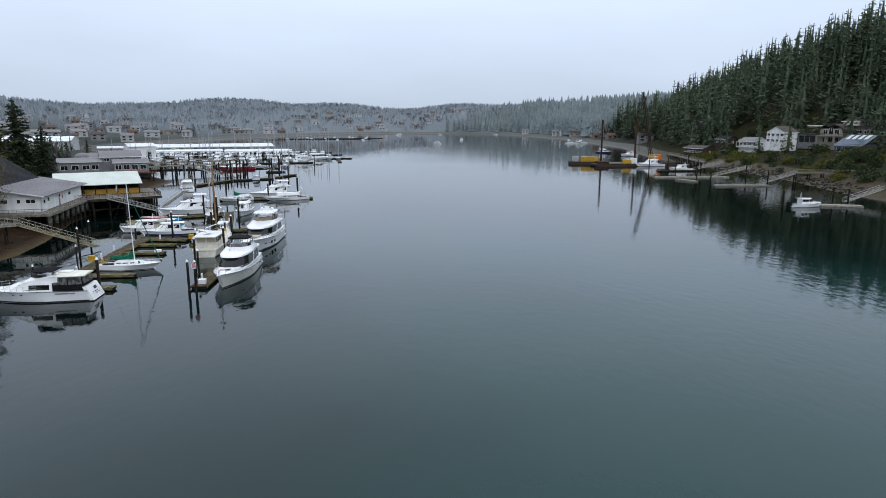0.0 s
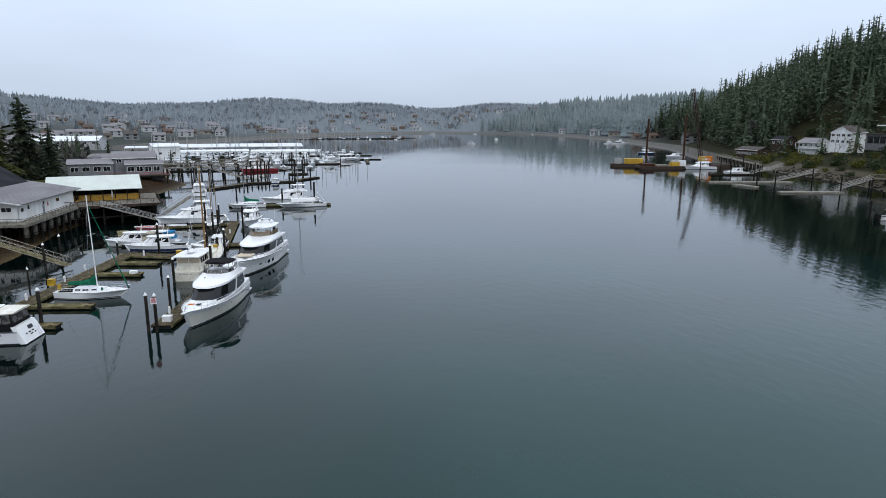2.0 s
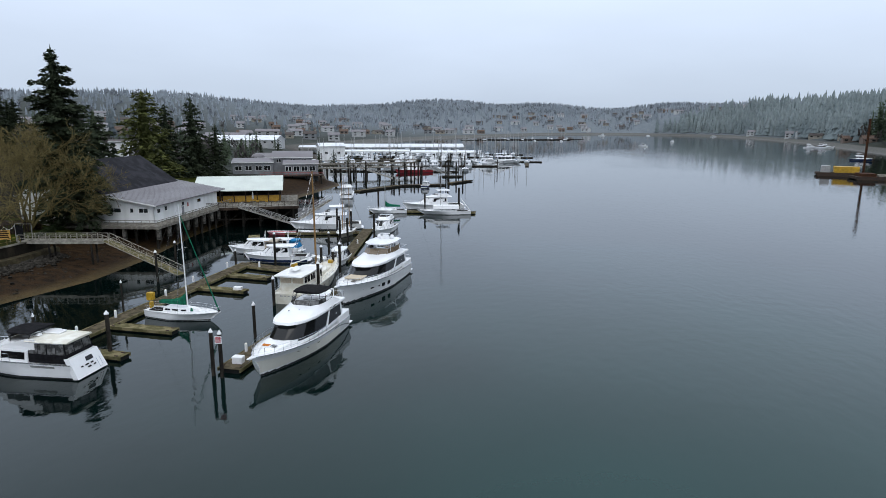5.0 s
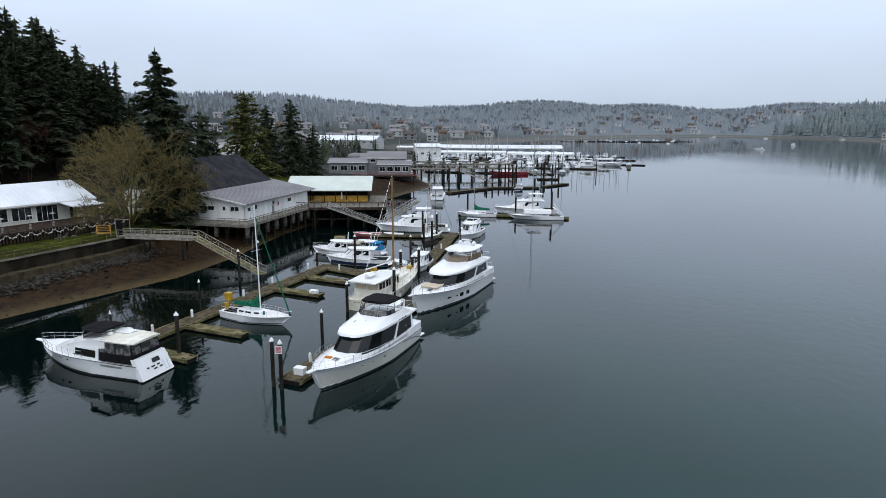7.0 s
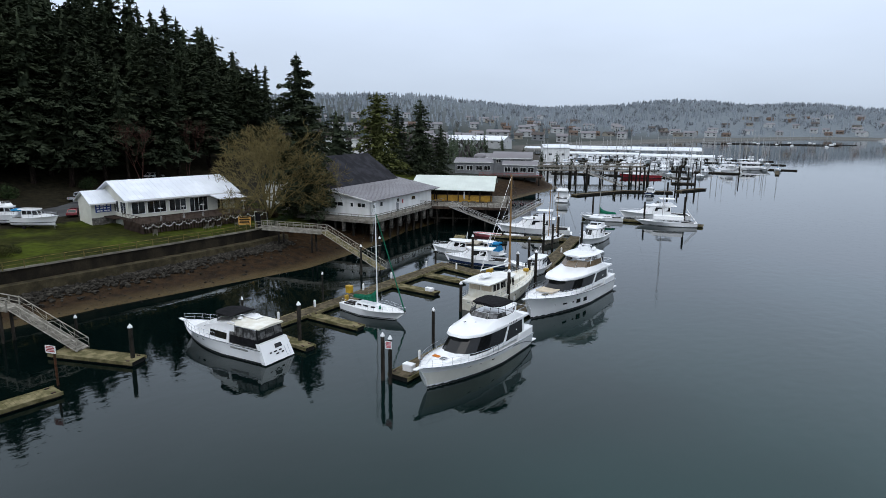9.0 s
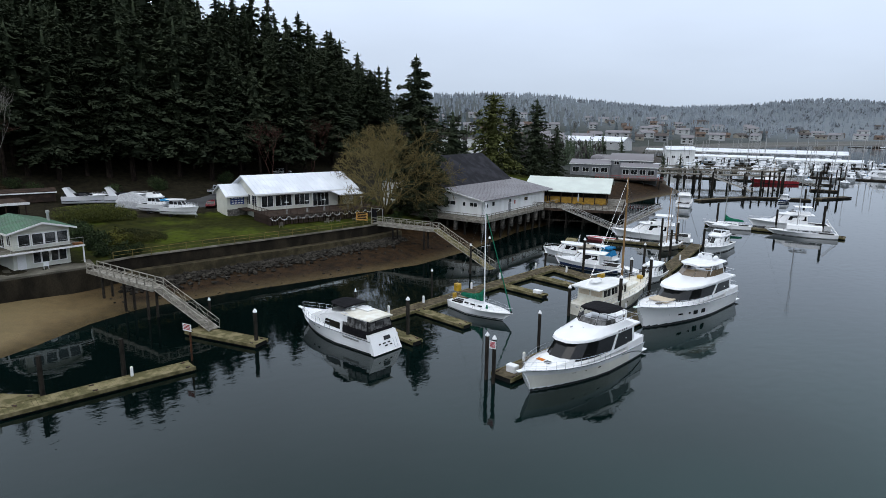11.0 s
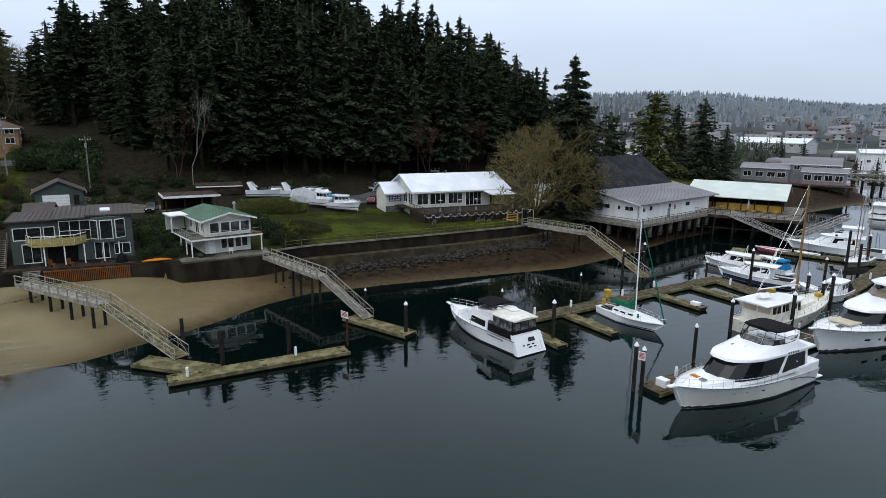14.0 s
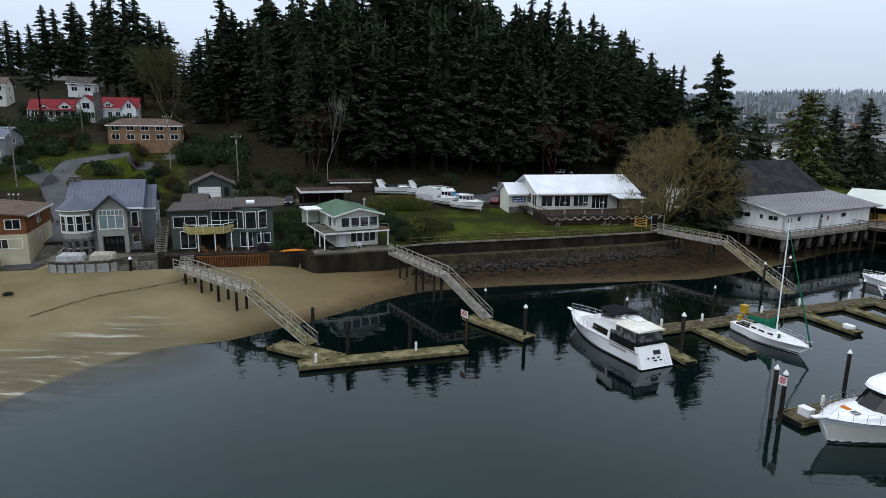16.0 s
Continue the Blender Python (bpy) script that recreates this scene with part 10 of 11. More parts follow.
def trestle(a, b, w, z, label, step=6.0):
    L = math.hypot(b[0] - a[0], b[1] - a[1])
    e = empty("pier", along(a, b), label, "pier")
    part("decking", box(-w / 2, w / 2, 0, L, z - 0.45, z), M["grey_wood"], e)
    rail(e, [(w / 2, 0, z), (w / 2, L, z)], 1.1, M["grey_wood"], 2.0, 2, 0.06)
    rail(e, [(-w / 2, 0, z), (-w / 2, L, z)], 1.1, M["grey_wood"], 2.0, 2, 0.06)
    first = None
    n = int(L / step)
    for i in range(n + 1):
        for sg in (-1, 1):
            m = pose(sg * w * 0.42, L * i / n, 0)
            if first is None:
                first = part("pier_post", tube((0, 0, -3), (0, 0, z), 0.28, 0.26, 7), M["pile"], e)
                first.matrix_local = m
            else:
                share(first, "pier_post", e, m)
    return e


trestle((-142, 255), (-100, 290), 3.2, 4.6, "long town pier on tall dark piles")
trestle((-150, 285), (-112, 316), 3.0, 4.6, "second town pier on tall dark piles")
gangway((-100, 290, 4.6), (-86.0, 292.0, 0.6), 1.5, 1.2, M["alu"], "long aluminium ramp from the town pier")
gangway((-120, 272, 4.6), (-97.0, 262.0, 0.6), 1.5, 1.2, M["alu"], "aluminium ramp down from the town pier")
rngf = np.random.default_rng(31)
for x, y, h in ((-116, 262, 5.5), (-112, 263, 6.2), (-104, 270, 6.0), (-98, 264, 5.5), (-103, 281, 6.5), (-99, 282, 6.5), (-97.5, 282.5, 6.4), (-96, 283, 6.5), (-101, 283, 6.3), (-86.5, 289.0, 7.0), (-83.5, 291, 6.5), (-88.5, 292, 6.8), (-90, 300, 6.2), (-126, 290, 5.8), (-131, 283, 5.6), (-92.4, 247.0, 3.5), (-78, 257, 3.5), (-73.5, 270, 4.5)):
    pile(x, y, h, 0.3, False)
for i in range(46):
    x, y = -190 + 125 * rngf.random(), 325 + 130 * rngf.random()
    if x > -75 - (y - 325) * 0.2:
        continue
    pile(x, y, 4 + 2 * rngf.random(), 0.22, False)


def covered_moorage(a, b, w, z, label):
    L = math.hypot(b[0] - a[0], b[1] - a[1])
    e = empty("covered_moorage", along(a, b), label, "boat shelter")
    part("roof", prism([(-w / 2, 0, z), (0, 0, z + 0.9), (w / 2, 0, z)], (0, L, 0)), M["white_roof"], e)
    part("fascia", box(w / 2 - 0.1, w / 2 + 0.1, 0, L, z - 0.5, z + 0.05), M["white_wall"], e)
    n = int(L / 7)
    for i in range(n + 1):
        for sg in (-1, 1):
            part("post", box(sg * w * 0.46 - 0.15, sg * w * 0.46 + 0.15, L * i / n - 0.15, L * i / n + 0.15, 0, z), M["alu"], e)
    part("float", box(-1.2, 1.2, 0, L, 0.0, 0.5), M["plank"], e)


covered_moorage((-258, 480), (-160, 528), 16, 5.4, "long white-roofed covered moorage")
covered_moorage((-262, 446), (-150, 500), 15, 5.2, "white-roofed covered moorage row")
covered_moorage((-205, 392), (-158, 414), 11, 5.0, "shorter white-roofed covered moorage")
covered_moorage((-150, 398), (-112, 410), 13, 5.4, "white-roofed boat shelter at the pier end")
e = plain_house(pose(-193, 374, 3.6, 0, 0, -50), "grey-white boat shed with a pale roof on the marina", 13, 15, 5.5, 1.6, M["white_wall"], M["white_roof"], "y", 1, win=2, name="boat_shed")

# boats of the town marina: three kinds, repeated
def far_cruiser(m, label, L, B, fly):
    e = empty("cabin_cruiser", m, label, "cabin cruiser", "town marina boats")
    h = Hull(L, B, 1.0, 1.5, transom=0.9)
    rings = []
    for s_ in (0, 0.2, 0.45, 0.7, 0.87, 0.96, 1.0):
        r_ = [h.side(s_, 0.0), h.side(s_, 0.5), h.edge(s_)]
        rings.append([Vector((-p.x, p.y, p.z)) for p in r_[::-1]] + [Vector((0, s_ * L * h.wl, -0.3))] + r_)
    part("hull", loft(rings), M["gelcoat_far"], e)
    k, w = L / 9.5, B / 3.2
    lo = [(2.0 * k, 1.3 * w), (5.2 * k, 1.3 * w), (7.2 * k, 0.5 * w)]
    hi = [(2.1 * k, 1.2 * w), (4.7 * k, 1.15 * w), (5.7 * k, 0.45 * w)]
    tier(e, "cabin", lo, hi, 0.9, 2.7, M["gelcoat_far"], bevel=0)
    band_lo = [(y + (y2 - y) * 0.45, (x + (x2 - x) * 0.45) + 0.03) for (y, x), (y2, x2) in zip(lo, hi)]
    band_hi = [(y + (y2 - y) * 0.85, (x + (x2 - x) * 0.85) + 0.03) for (y, x), (y2, x2) in zip(lo, hi)]
    tier(e, "window_band", band_lo, band_hi, 1.7, 2.43, M["glass"], bevel=0)
    part("cabin_roof", loft([ring_of([(1.2 * k, 1.3 * w), (4.8 * k, 1.3 * w), (6.0 * k, 0.5 * w)], z) for z in (2.7, 2.84)]), M["gelcoat_far"], e)
    if fly:
        tier(e, "flybridge", [(2.0 * k, 1.1 * w), (4.6 * k, 1.0 * w)], [(2.2 * k, 1.0 * w), (4.0 * k, 0.9 * w)], 2.84, 3.5, M["gelcoat_far"], bevel=0)
        part("bimini_canvas", loft([ring_of([(1.8 * k, 1.0 * w), (4.0 * k, 1.0 * w)], z) for z in (4.5, 4.62)]), M["gelcoat_far"], e)
        bm = bmesh.new()
        for sg in (-1, 1):
            for y in (2.0, 3.9):
                add_tube(bm, (sg * w, y * k, 3.4), (sg * w, y * k, 4.55), 0.04, 0.04, 4)
        part("bimini_frame", bm, M["alu"], e)
    return e


def far_sail(m, label, L, B, mast, cover):
    e = empty("sailboat", m, label, "sailboat", "town marina boats")
    h = Hull(L, B, 0.95, 1.2, wl=0.86, transom=0.55, full=0.5, power=1.9)
    rings = []
    for s_ in (0, 0.2, 0.45, 0.7, 0.87, 0.96, 1.0):
        r_ = [h.side(s_, 0.0), h.side(s_, 0.5), h.edge(s_)]
        rings.append([Vector((-p.x, p.y, p.z)) for p in r_[::-1]] + [Vector((0, s_ * L * h.wl, -0.3))] + r_)
    part("hull", loft(rings), M["gelcoat_far"], e)
    tier(e, "cabin_trunk", [(L * 0.26, B * 0.26), (L * 0.72, B * 0.1)], [(L * 0.27, B * 0.22), (L * 0.68, B * 0.08)], 0.9, 1.5, M["gelcoat_far"], bevel=0)
    part("mast", tube((0, L * 0.56, 1.0), (0, L * 0.55, mast), 0.12, 0.08, 5), M["alu"], e)
    part("boom", tube((0, L * 0.55, 1.9), (0, L * 0.15, 2.0), 0.2 if cover else 0.08, 0.14 if cover else 0.06, 6), cover or M["alu"], e)
    bm = bmesh.new()
    for a_, b_ in (((0, L * 0.55, mast), (0, L * 0.98, 1.2)), ((0, L * 0.55, mast), (0, 0.1, 1.0))):
        add_tube(bm, a_, b_, 0.025, 0.025, 3)
    add_tube(bm, (-1, L * 0.55, mast * 0.6), (1, L * 0.55, mast * 0.6), 0.04, 0.04, 3)
    part("rigging", bm, M["alu"], e)
    return e


proto_a = far_cruiser(pose(-130, 322, 0, 0, 0, 200), "white cabin cruiser moored in the town marina", 10.5, 3.6, False)
proto_b = far_cruiser(pose(-118, 327, 0, 0, 0, 190), "white flybridge cruiser moored in the town marina", 13.0, 4.2, True)
proto_c = far_sail(pose(-106, 331, 0, 0, 0, 195), "white sailboat with covered sail in the town marina", 10.5, 3.3, 14.5, M["canvas_blue"])
proto_d = far_sail(pose(-94, 335, 0, 0, 0, 200), "larger white sailboat with bare mast in the town marina", 12.0, 3.6, 17.0, None)
berths = []
for (ax, ay), (bx, by) in (((-190, 330), (-88, 361)), ((-200, 372), (-74, 407)), ((-210, 420), (-88, 451)), ((-225, 455), (-104, 487))):
    L = math.hypot(bx - ax, by - ay)
    d = Vector((bx - ax, by - ay)) / L
    t = 3.0
    while t < L - 3:
        for sg in (-1, 1):
            if rngf.random() < 0.84:
                berths.append((ax + d.x * t - sg * d.y * 1.5, ay + d.y * t + sg * d.x * 1.5, math.degrees(math.atan2(-d.x, d.y)) + (90 if sg > 0 else -90), ax))
        t += 5.4 + 1.2 * rngf.random()
for x, y, a, key in berths:
    r = rngf.random()
    sail = 0.25 if key > -205 else 0.5
    src = (proto_c if r < sail * 0.6 else proto_d) if r < sail else (proto_a if r < sail + (1 - sail) * 0.55 else proto_b)
    if (x > -112 and y > 395 and r > 0.4):
        src = proto_d if rngf.random() < 0.5 else proto_c
    copy_thing(src, pose(x, y, 0, 0, 0, a + rngf.normal(0, 2)))
# yachts at the outer ends, a red fishing vessel, a blue workboat
small_cruiser(berth((-86.5, 366), (-102.5, 375)), "large white motor yacht on the outer marina float", 18.0, 5.2, M["gelcoat_far"], M["gelcoat_far"], fly=True)
small_cruiser(berth((-98.5, 391), (-80.0, 399.5)), "long white motor yacht at the marina's end", 20.0, 5.4, M["gelcoat_far"], M["gelcoat_far"], fly=True)
small_cruiser(berth((-84.0, 407), (-100.0, 402)), "white motor yacht with dark windows in the marina", 16.0, 4.8, M["gelcoat_far"], None, fly=True)
e, h = small_cruiser(berth((-103.5, 313.5), (-118.0, 301.5)), "red-hulled wooden fishing vessel at the town pier", 18.0, 4.6, M["red_hull"], None, name="fishing_vessel")
part("mast", tube((0, 9, 1), (0, 9, 9), 0.12, 0.08, 6), M["teak"], e)
e, h = small_cruiser(berth((-79.5, 244.5), (-80.5, 250.5)), "small dark blue workboat at the breakwater", 6.5, 2.6, M["navy"], None, name="workboat")
e, h = small_cruiser(berth((-90.0, 207.0), (-96.5, 220.0)), "white fishing vessel with tall gear by the shore", 14.0, 4.4, M["gelcoat_far"], None, fly=True, name="fishing_vessel")
bm = bmesh.new()
for sg in (-1, 1):
    add_tube(bm, (sg * 0.6, 5, 2.5), (sg * 1.2, 4.4, 10.5), 0.07, 0.04, 5)
    add_tube(bm, (sg * 1.8, 7, 2.0), (sg * 4.5, 6.0, 9.0), 0.06, 0.04, 5)
add_tube(bm, (0, 8.5, 2.0), (0, 8.0, 11.5), 0.1, 0.06, 6)
part("fishing_gear", bm, M["alu"], e)

# ---------------------------------------------------------------- waterfront buildings of the town
def grey_complex():
    e = empty("waterfront_hall", pose(-134, 236, 4.6, 0, 0, -58), "grey waterfront building with several roofs and a terrace", "building")
    for x0, x1, y0, y1, h, r in ((-8, 4, -16, -2, 4.0, 1.2), (-9, 2, -2, 12, 5.6, 2.0), (0, 7, 2, 14, 3.6, 1.0), (-14, -8, -8, 10, 5.2, 1.4)):
        walls(e, x0, x1, y0, y1, -3, h, M["grey_siding"])
        gable_roof(e, x0, x1, y0, y1, h, h + r, M["grey_metal_roof"], "y", 0.4, 0.15, 0, "roof", M["grey_siding"])
    for y in (-14, -10.5, -7, -4):
        window(e, "x", y, 0, 1.2, 2.2, 1.5, 4, 2, glass=M["dark_glass"])
    for y in (3.6, 6.4, 9.2, 12):
        window(e, "x", y, 0, 1.0, 2.0, 1.6, 7, 2, glass=M["dark_glass"])
    for y in (0, 5, 9):
        window(e, "x", y, 0, 3.9, 1.6, 1.1, 2, 2, glass=M["dark_glass"])
    o = part("roof_dome", dome(2.6, 5.2, 1.6, 14), M["grey_metal_roof"], e)
    o.matrix_local = pose(-9, -8, 0)
    part("terrace_deck", box(7, 12, -6, 16, -0.6, -0.3), M["deckwood"], e)
    rail(e, [(12, -6, -0.3), (12, 16, -0.3)], 1.1, M["red_paint"], 1.4, 2, 0.05)
    for y in (-5, 0, 5, 10, 15):
        part("deck_post", tube((11.5, y, -6), (11.5, y, -0.6), 0.22, 0.22, 7), M["pile"], e)
    for x, y, z in ((-5, 1, 7.4), (-4, 7, 7.2), (-10, 4, 6.6)):
        part("roof_vent", box(x - 0.5, x + 0.5, y - 0.5, y + 0.5, z - 1.5, z), M["alu"], e)


grey_complex()
plain_house(pose(-302, 425, 7.5, 0, 0, -70), "very long low warehouse with a broad white roof", 26, 64, 3.0, 3.0, M["pale_siding"], M["white_roof"], "y", 1, win=12, name="warehouse", category="warehouse")
plain_house(pose(-250, 262, 9.0, 0, 0, -60), "flat white and brick shop building in the town", 16, 40, 5.0, 0.6, M["white_wall"], M["taupe_roof"], "y", 1, win=8, name="shop_building", category="building")
for i, (x, y, hh) in enumerate(((-205, 306, 11), (-198, 312, 9), (-190, 316, 12), (-181, 322, 10), (-172, 326, 11), (-166, 331, 12), (-160, 336, 10))):
    t = make_tree(hh, hh * 0.3, 60 + i, M["needle"], "small dense evergreen before the warehouse", branches=60, tufts=1500, bare=0.02, size=0.5)
    t.matrix_world = pose(x, y, gz(x, y))

# houses of the town and far shores: four patterns, repeated
def far_house(m, label, lx, ly, h, rise, wall, roof, storeys):
    e = empty("house", m, label, "house")
    bm = box(-lx / 2, lx / 2, -ly / 2, ly / 2, -2.5, h)
    add_prism(bm, [(-lx / 2, -ly / 2, h), (lx / 2, -ly / 2, h), (0, -ly / 2, h + rise)], (0, ly, 0))
    part("wall", bm, wall, e)
    bm = bmesh.new()
    for sg in (-1, 1):
        add_prism(bm, [(sg * (lx / 2 + 0.5), -ly / 2 - 0.5, h - 0.2), (0, -ly / 2 - 0.5, h + rise + 0.1), (0, -ly / 2 - 0.5, h + rise + 0.35), (sg * (lx / 2 + 0.5), -ly / 2 - 0.5, h + 0.05)], (0, ly + 1, 0))
    part("roof", bm, roof, e)
    n = 2
    for s_ in range(storeys):
        for i in range(n):
            y = -ly / 2 + ly * (i + 0.5) / n
            part("window", box(lx / 2, lx / 2 + 0.06, y - 1.4, y + 1.4, 0.8 + s_ * 2.7, 2.2 + s_ * 2.7), M["dark_glass"], e)
    return e


protos = []
# the pale_siding walls carry painted haze
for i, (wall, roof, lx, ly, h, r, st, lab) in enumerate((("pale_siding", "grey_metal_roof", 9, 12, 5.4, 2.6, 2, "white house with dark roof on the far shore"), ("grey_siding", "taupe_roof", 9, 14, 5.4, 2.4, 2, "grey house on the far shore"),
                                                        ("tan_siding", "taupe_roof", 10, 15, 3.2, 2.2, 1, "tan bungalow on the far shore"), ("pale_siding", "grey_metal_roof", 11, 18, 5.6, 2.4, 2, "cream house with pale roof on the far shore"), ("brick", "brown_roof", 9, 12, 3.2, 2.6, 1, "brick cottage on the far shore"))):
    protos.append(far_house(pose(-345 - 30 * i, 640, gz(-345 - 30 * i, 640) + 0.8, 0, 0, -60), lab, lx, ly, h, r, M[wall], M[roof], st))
    tagged(protos[-1], group="houses across the water")
placed = []
tries = 0
while len(placed) < 180 and tries < 6000:
    tries += 1
    mode = rngf.random()
    if mode < 0.42:
        x = -420 + 620 * rngf.random()
        y = float(north_y(x)) + 25 + 380 * rngf.random() ** 1.3
    elif mode < 0.78:
        y = 300 + 950 * rngf.random()
        x = float(west_x(y)) - 40 - 420 * rngf.random() ** 1.2
        if x > -235 and y < 470:
            continue
    else:
        y = 560 + 700 * rngf.random()
        x = float(east_x(y)) + 12 + 75 * rngf.random()
    if max(float(west_x(y)) - x, x - float(east_x(y)), y - float(north_y(x))) < 14:
        continue
    if any((x - a) ** 2 + (y - b) ** 2 < 22 ** 2 for a, b in placed):
        continue
    placed.append((x, y))
    a = math.degrees(math.atan2(48 - y, 3 - x)) + rngf.normal(0, 18)
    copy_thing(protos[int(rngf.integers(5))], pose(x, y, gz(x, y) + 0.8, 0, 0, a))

# boats out on the bay
for x, y, L, a in ((-22, 700, 8, 60), (2, 880, 8, 20), (-118, 1240, 16, 80), (122, 735, 14, 250), (130, 722, 15, 245), (138, 748, 12, 250)):
    copy_thing(proto_a if L < 12 else proto_b, pose(x, y, 0, 0, 0, a))
for x, y, a in ((76, 1290, 70), (-40, 1280, 40), (-150, 1000, 10), (-165, 960, 20), (-180, 1010, 15), (-200, 980, 0), (-140, 930, 30), (-230, 940, 30), (-215, 900, 30), (-190, 880, 20), (-240, 870, 40), (-170, 860, 10), (-130, 840, 25)):
    copy_thing(proto_d, pose(x, y, 0, 0, 0, a))
far_float((-260, 900), (-120, 960), 3.0)
far_float((-270, 850), (-130, 900), 3.0)

# ---------------------------------------------------------------- the east shore
far_float((97, 236), (117.5, 237), 2.6, "pale float below a long ramp on the east shore", M["pale_wood"])
gangway((135.6, 253.3, 3.6), (116.5, 240.5, 0.6), 1.4, 1.1, M["alu"], "grey ramp from the bank to a float")
trestle((135.6, 253.3), (166, 251), 2.2, 3.9, "timber walkway pier along the bank", 5.0)
far_float((103, 180.0), (115, 177.5), 2.4, "small pale float beside an open boat", M["pale_wood"])
gangway((130.0, 193.0, 3.6), (115.2, 186.0, 0.5), 1.4, 1.1, M["alu"], "short grey ramp on the east bank")
far_float((86, 272), (118, 274), 2.2, "timber float on the east shore", M["pale_wood"])
gangway((132, 285, 3.6), (112, 275, 0.6), 1.4, 1.1, M["alu"], "sloping grey ramp on the east bank")
far_float((92, 262), (96, 252), 2.2, "short timber float off the east shore", M["pale_wood"])
far_float((98, 308), (120, 311), 2.4, "timber float with a cabin boat on the east shore")
gangway((134, 320, 3.6), (117, 312, 0.6), 1.4, 1.1, M["alu"], "grey ramp above the moored cabin boat")
trestle((128, 330), (138, 415), 2.6, 3.6, "long weathered pier under the hillside", 6.0)
for x, y, h in ((93.5, 178.5, 4.5), (110.5, 184, 5.0), (114, 182.5, 4.6), (96.5, 238.5, 5.5), (118, 239, 5.5), (100, 262, 5), (108, 285, 5.5), (112, 290, 5.5), (104, 300, 5), (126, 275, 5.5), (121, 318, 5), (98, 322, 5), (110, 330, 5.5), (118, 340, 6), (127, 348, 6)):
    pile(x, y, h, 0.24, False)
e, h = small_cruiser(berth((95.0, 177.0), (104.8, 178.2)), "white centre-cabin fishing boat with outboard motors", 9.0, 2.8, M["gelcoat"], None)
for sx in (-0.5, 0.5):
    part("outboard_motor", box(sx - 0.25, sx + 0.25, -0.9, -0.1, 0.0, 1.5, bevel=0.08), M["rubber"], e)
small_cruiser(berth((113, 347.5), (95, 342.0)), "white trawler yacht with long deckhouse", 17.0, 4.8, M["gelcoat"], M["gelcoat"], fly=True)
small_cruiser(berth((117, 315.5), (102, 311.5)), "white cabin boat with a dark canvas cover", 12.5, 3.8, M["gelcoat"], M["canvas_black"])
small_cruiser(berth((98, 352), (86, 352)), "small white tugboat beside the crane barge", 9.0, 3.6, M["gelcoat"], None, fly=True, name="tugboat")
small_cruiser(berth((128, 455), (112, 448)), "white cabin cruiser moored below the trees", 14.0, 4.2, M["gelcoat_far"], None)
small_cruiser(berth((110, 505), (118, 498)), "blue-hulled fishing vessel with white house", 13.0, 4.4, M["navy"], M["gelcoat"], fly=True, name="fishing_vessel")


def barge(m, L, B, h, label, deck=None):
    e = empty("work_barge", m, label, "barge")
    part("hull", loft([[(-B / 2, y, z0), (B / 2, y, z0), (B / 2, y, h), (-B / 2, y, h)] for y, z0 in ((0, 0.4), (L * 0.08, -0.5), (L * 0.92, -0.5), (L, 0.4))]), M["hull_black"], e)
    part("deck", box(-B / 2 + 0.1, B / 2 - 0.1, 0.1, L - 0.1, h, h + 0.08), M["deckwood"], e)
    bm = bmesh.new()
    for y in range(2, int(L), 3):
        for sg in (-1, 1):
            add_tube(bm, (sg * (B / 2 - 0.15), y, h), (sg * (B / 2 - 0.15), y, h + 1.0), 0.04, 0.04, 4)
    part("stanchion", bm, M["crane_black"], e)
    return e


b = barge(berth((84, 362), (64, 364)), 20, 8, 1.4, "black work barge carrying a yellow container")
part("container", box(-2.2, 2.2, 3.5, 13.0, 1.5, 4.2, bevel=0.05), M["yellow"], b, "yellow steel container")
bm = bmesh.new()
for i in range(24):
    y = 3.6 + 9.3 * i / 23
    add_box(bm, 2.2, 2.27, y, y + 0.18, 1.6, 4.1)
    add_box(bm, -2.27, -2.2, y, y + 0.18, 1.6, 4.1)
part("container_ribs", bm, M["yellow"], b)
part("deck_house", box(-1.5, 1.5, 14.5, 18.0, 1.5, 4.4, bevel=0.05), M["alu"], b)
part("spud", tube((0, 1.8, -3), (0, 1.8, 25), 0.5, 0.5, 10), M["rust_pile"], b, "tall rust-red spud pile")
b = barge(berth((104, 349), (74, 346)), 30, 9, 1.3, "low black barge with machinery and a tall spud")
part("spud", tube((2.5, 5.5, -3), (2.5, 5.5, 27), 0.5, 0.5, 10), M["rust_pile"], b, "tall rust-red spud pile")
part("winch_house", box(-2.0, 1.5, 9.0, 13.0, 1.4, 3.4, bevel=0.05), M["yellow"], b)
part("skid", box(-3, 3, 15, 21, 1.4, 2.0), M["grey_wood"], b)
part("pile_stack", box(-3.5, 3.0, 22, 28, 1.4, 2.6), M["rust_pile"], b)
part("cabin", box(-1.5, 1.5, 5.5, 8.5, 1.4, 4.2, bevel=0.05), M["gelcoat_far"], b)
b = barge(berth((122, 358), (101, 354)), 21, 9, 1.5, "black crane barge below the hillside")
c = empty("crawler_crane", pose(110, 356, 1.6, 0, 0, 20), "yellow crawler crane with a tall black lattice boom", "crane")
part("cab", box(-2.0, 1.6, -3.4, 1.6, 1.4, 4.2, bevel=0.08), M["yellow"], c)
part("engine_house", box(-1.6, 1.6, -5.2, -3.4, 1.5, 4.6, bevel=0.3), M["orange"], c)
for sx in (-1.9, 1.9):
    part("track", box(sx - 0.45, sx + 0.45, -3.4, 3.4, 0, 1.2, bevel=0.3), M["crane_black"], c)
bm = bmesh.new()
base, tipp = Vector((0.0, 2.0, 2.6)), Vector((-8.0, 2.0, 38.5))
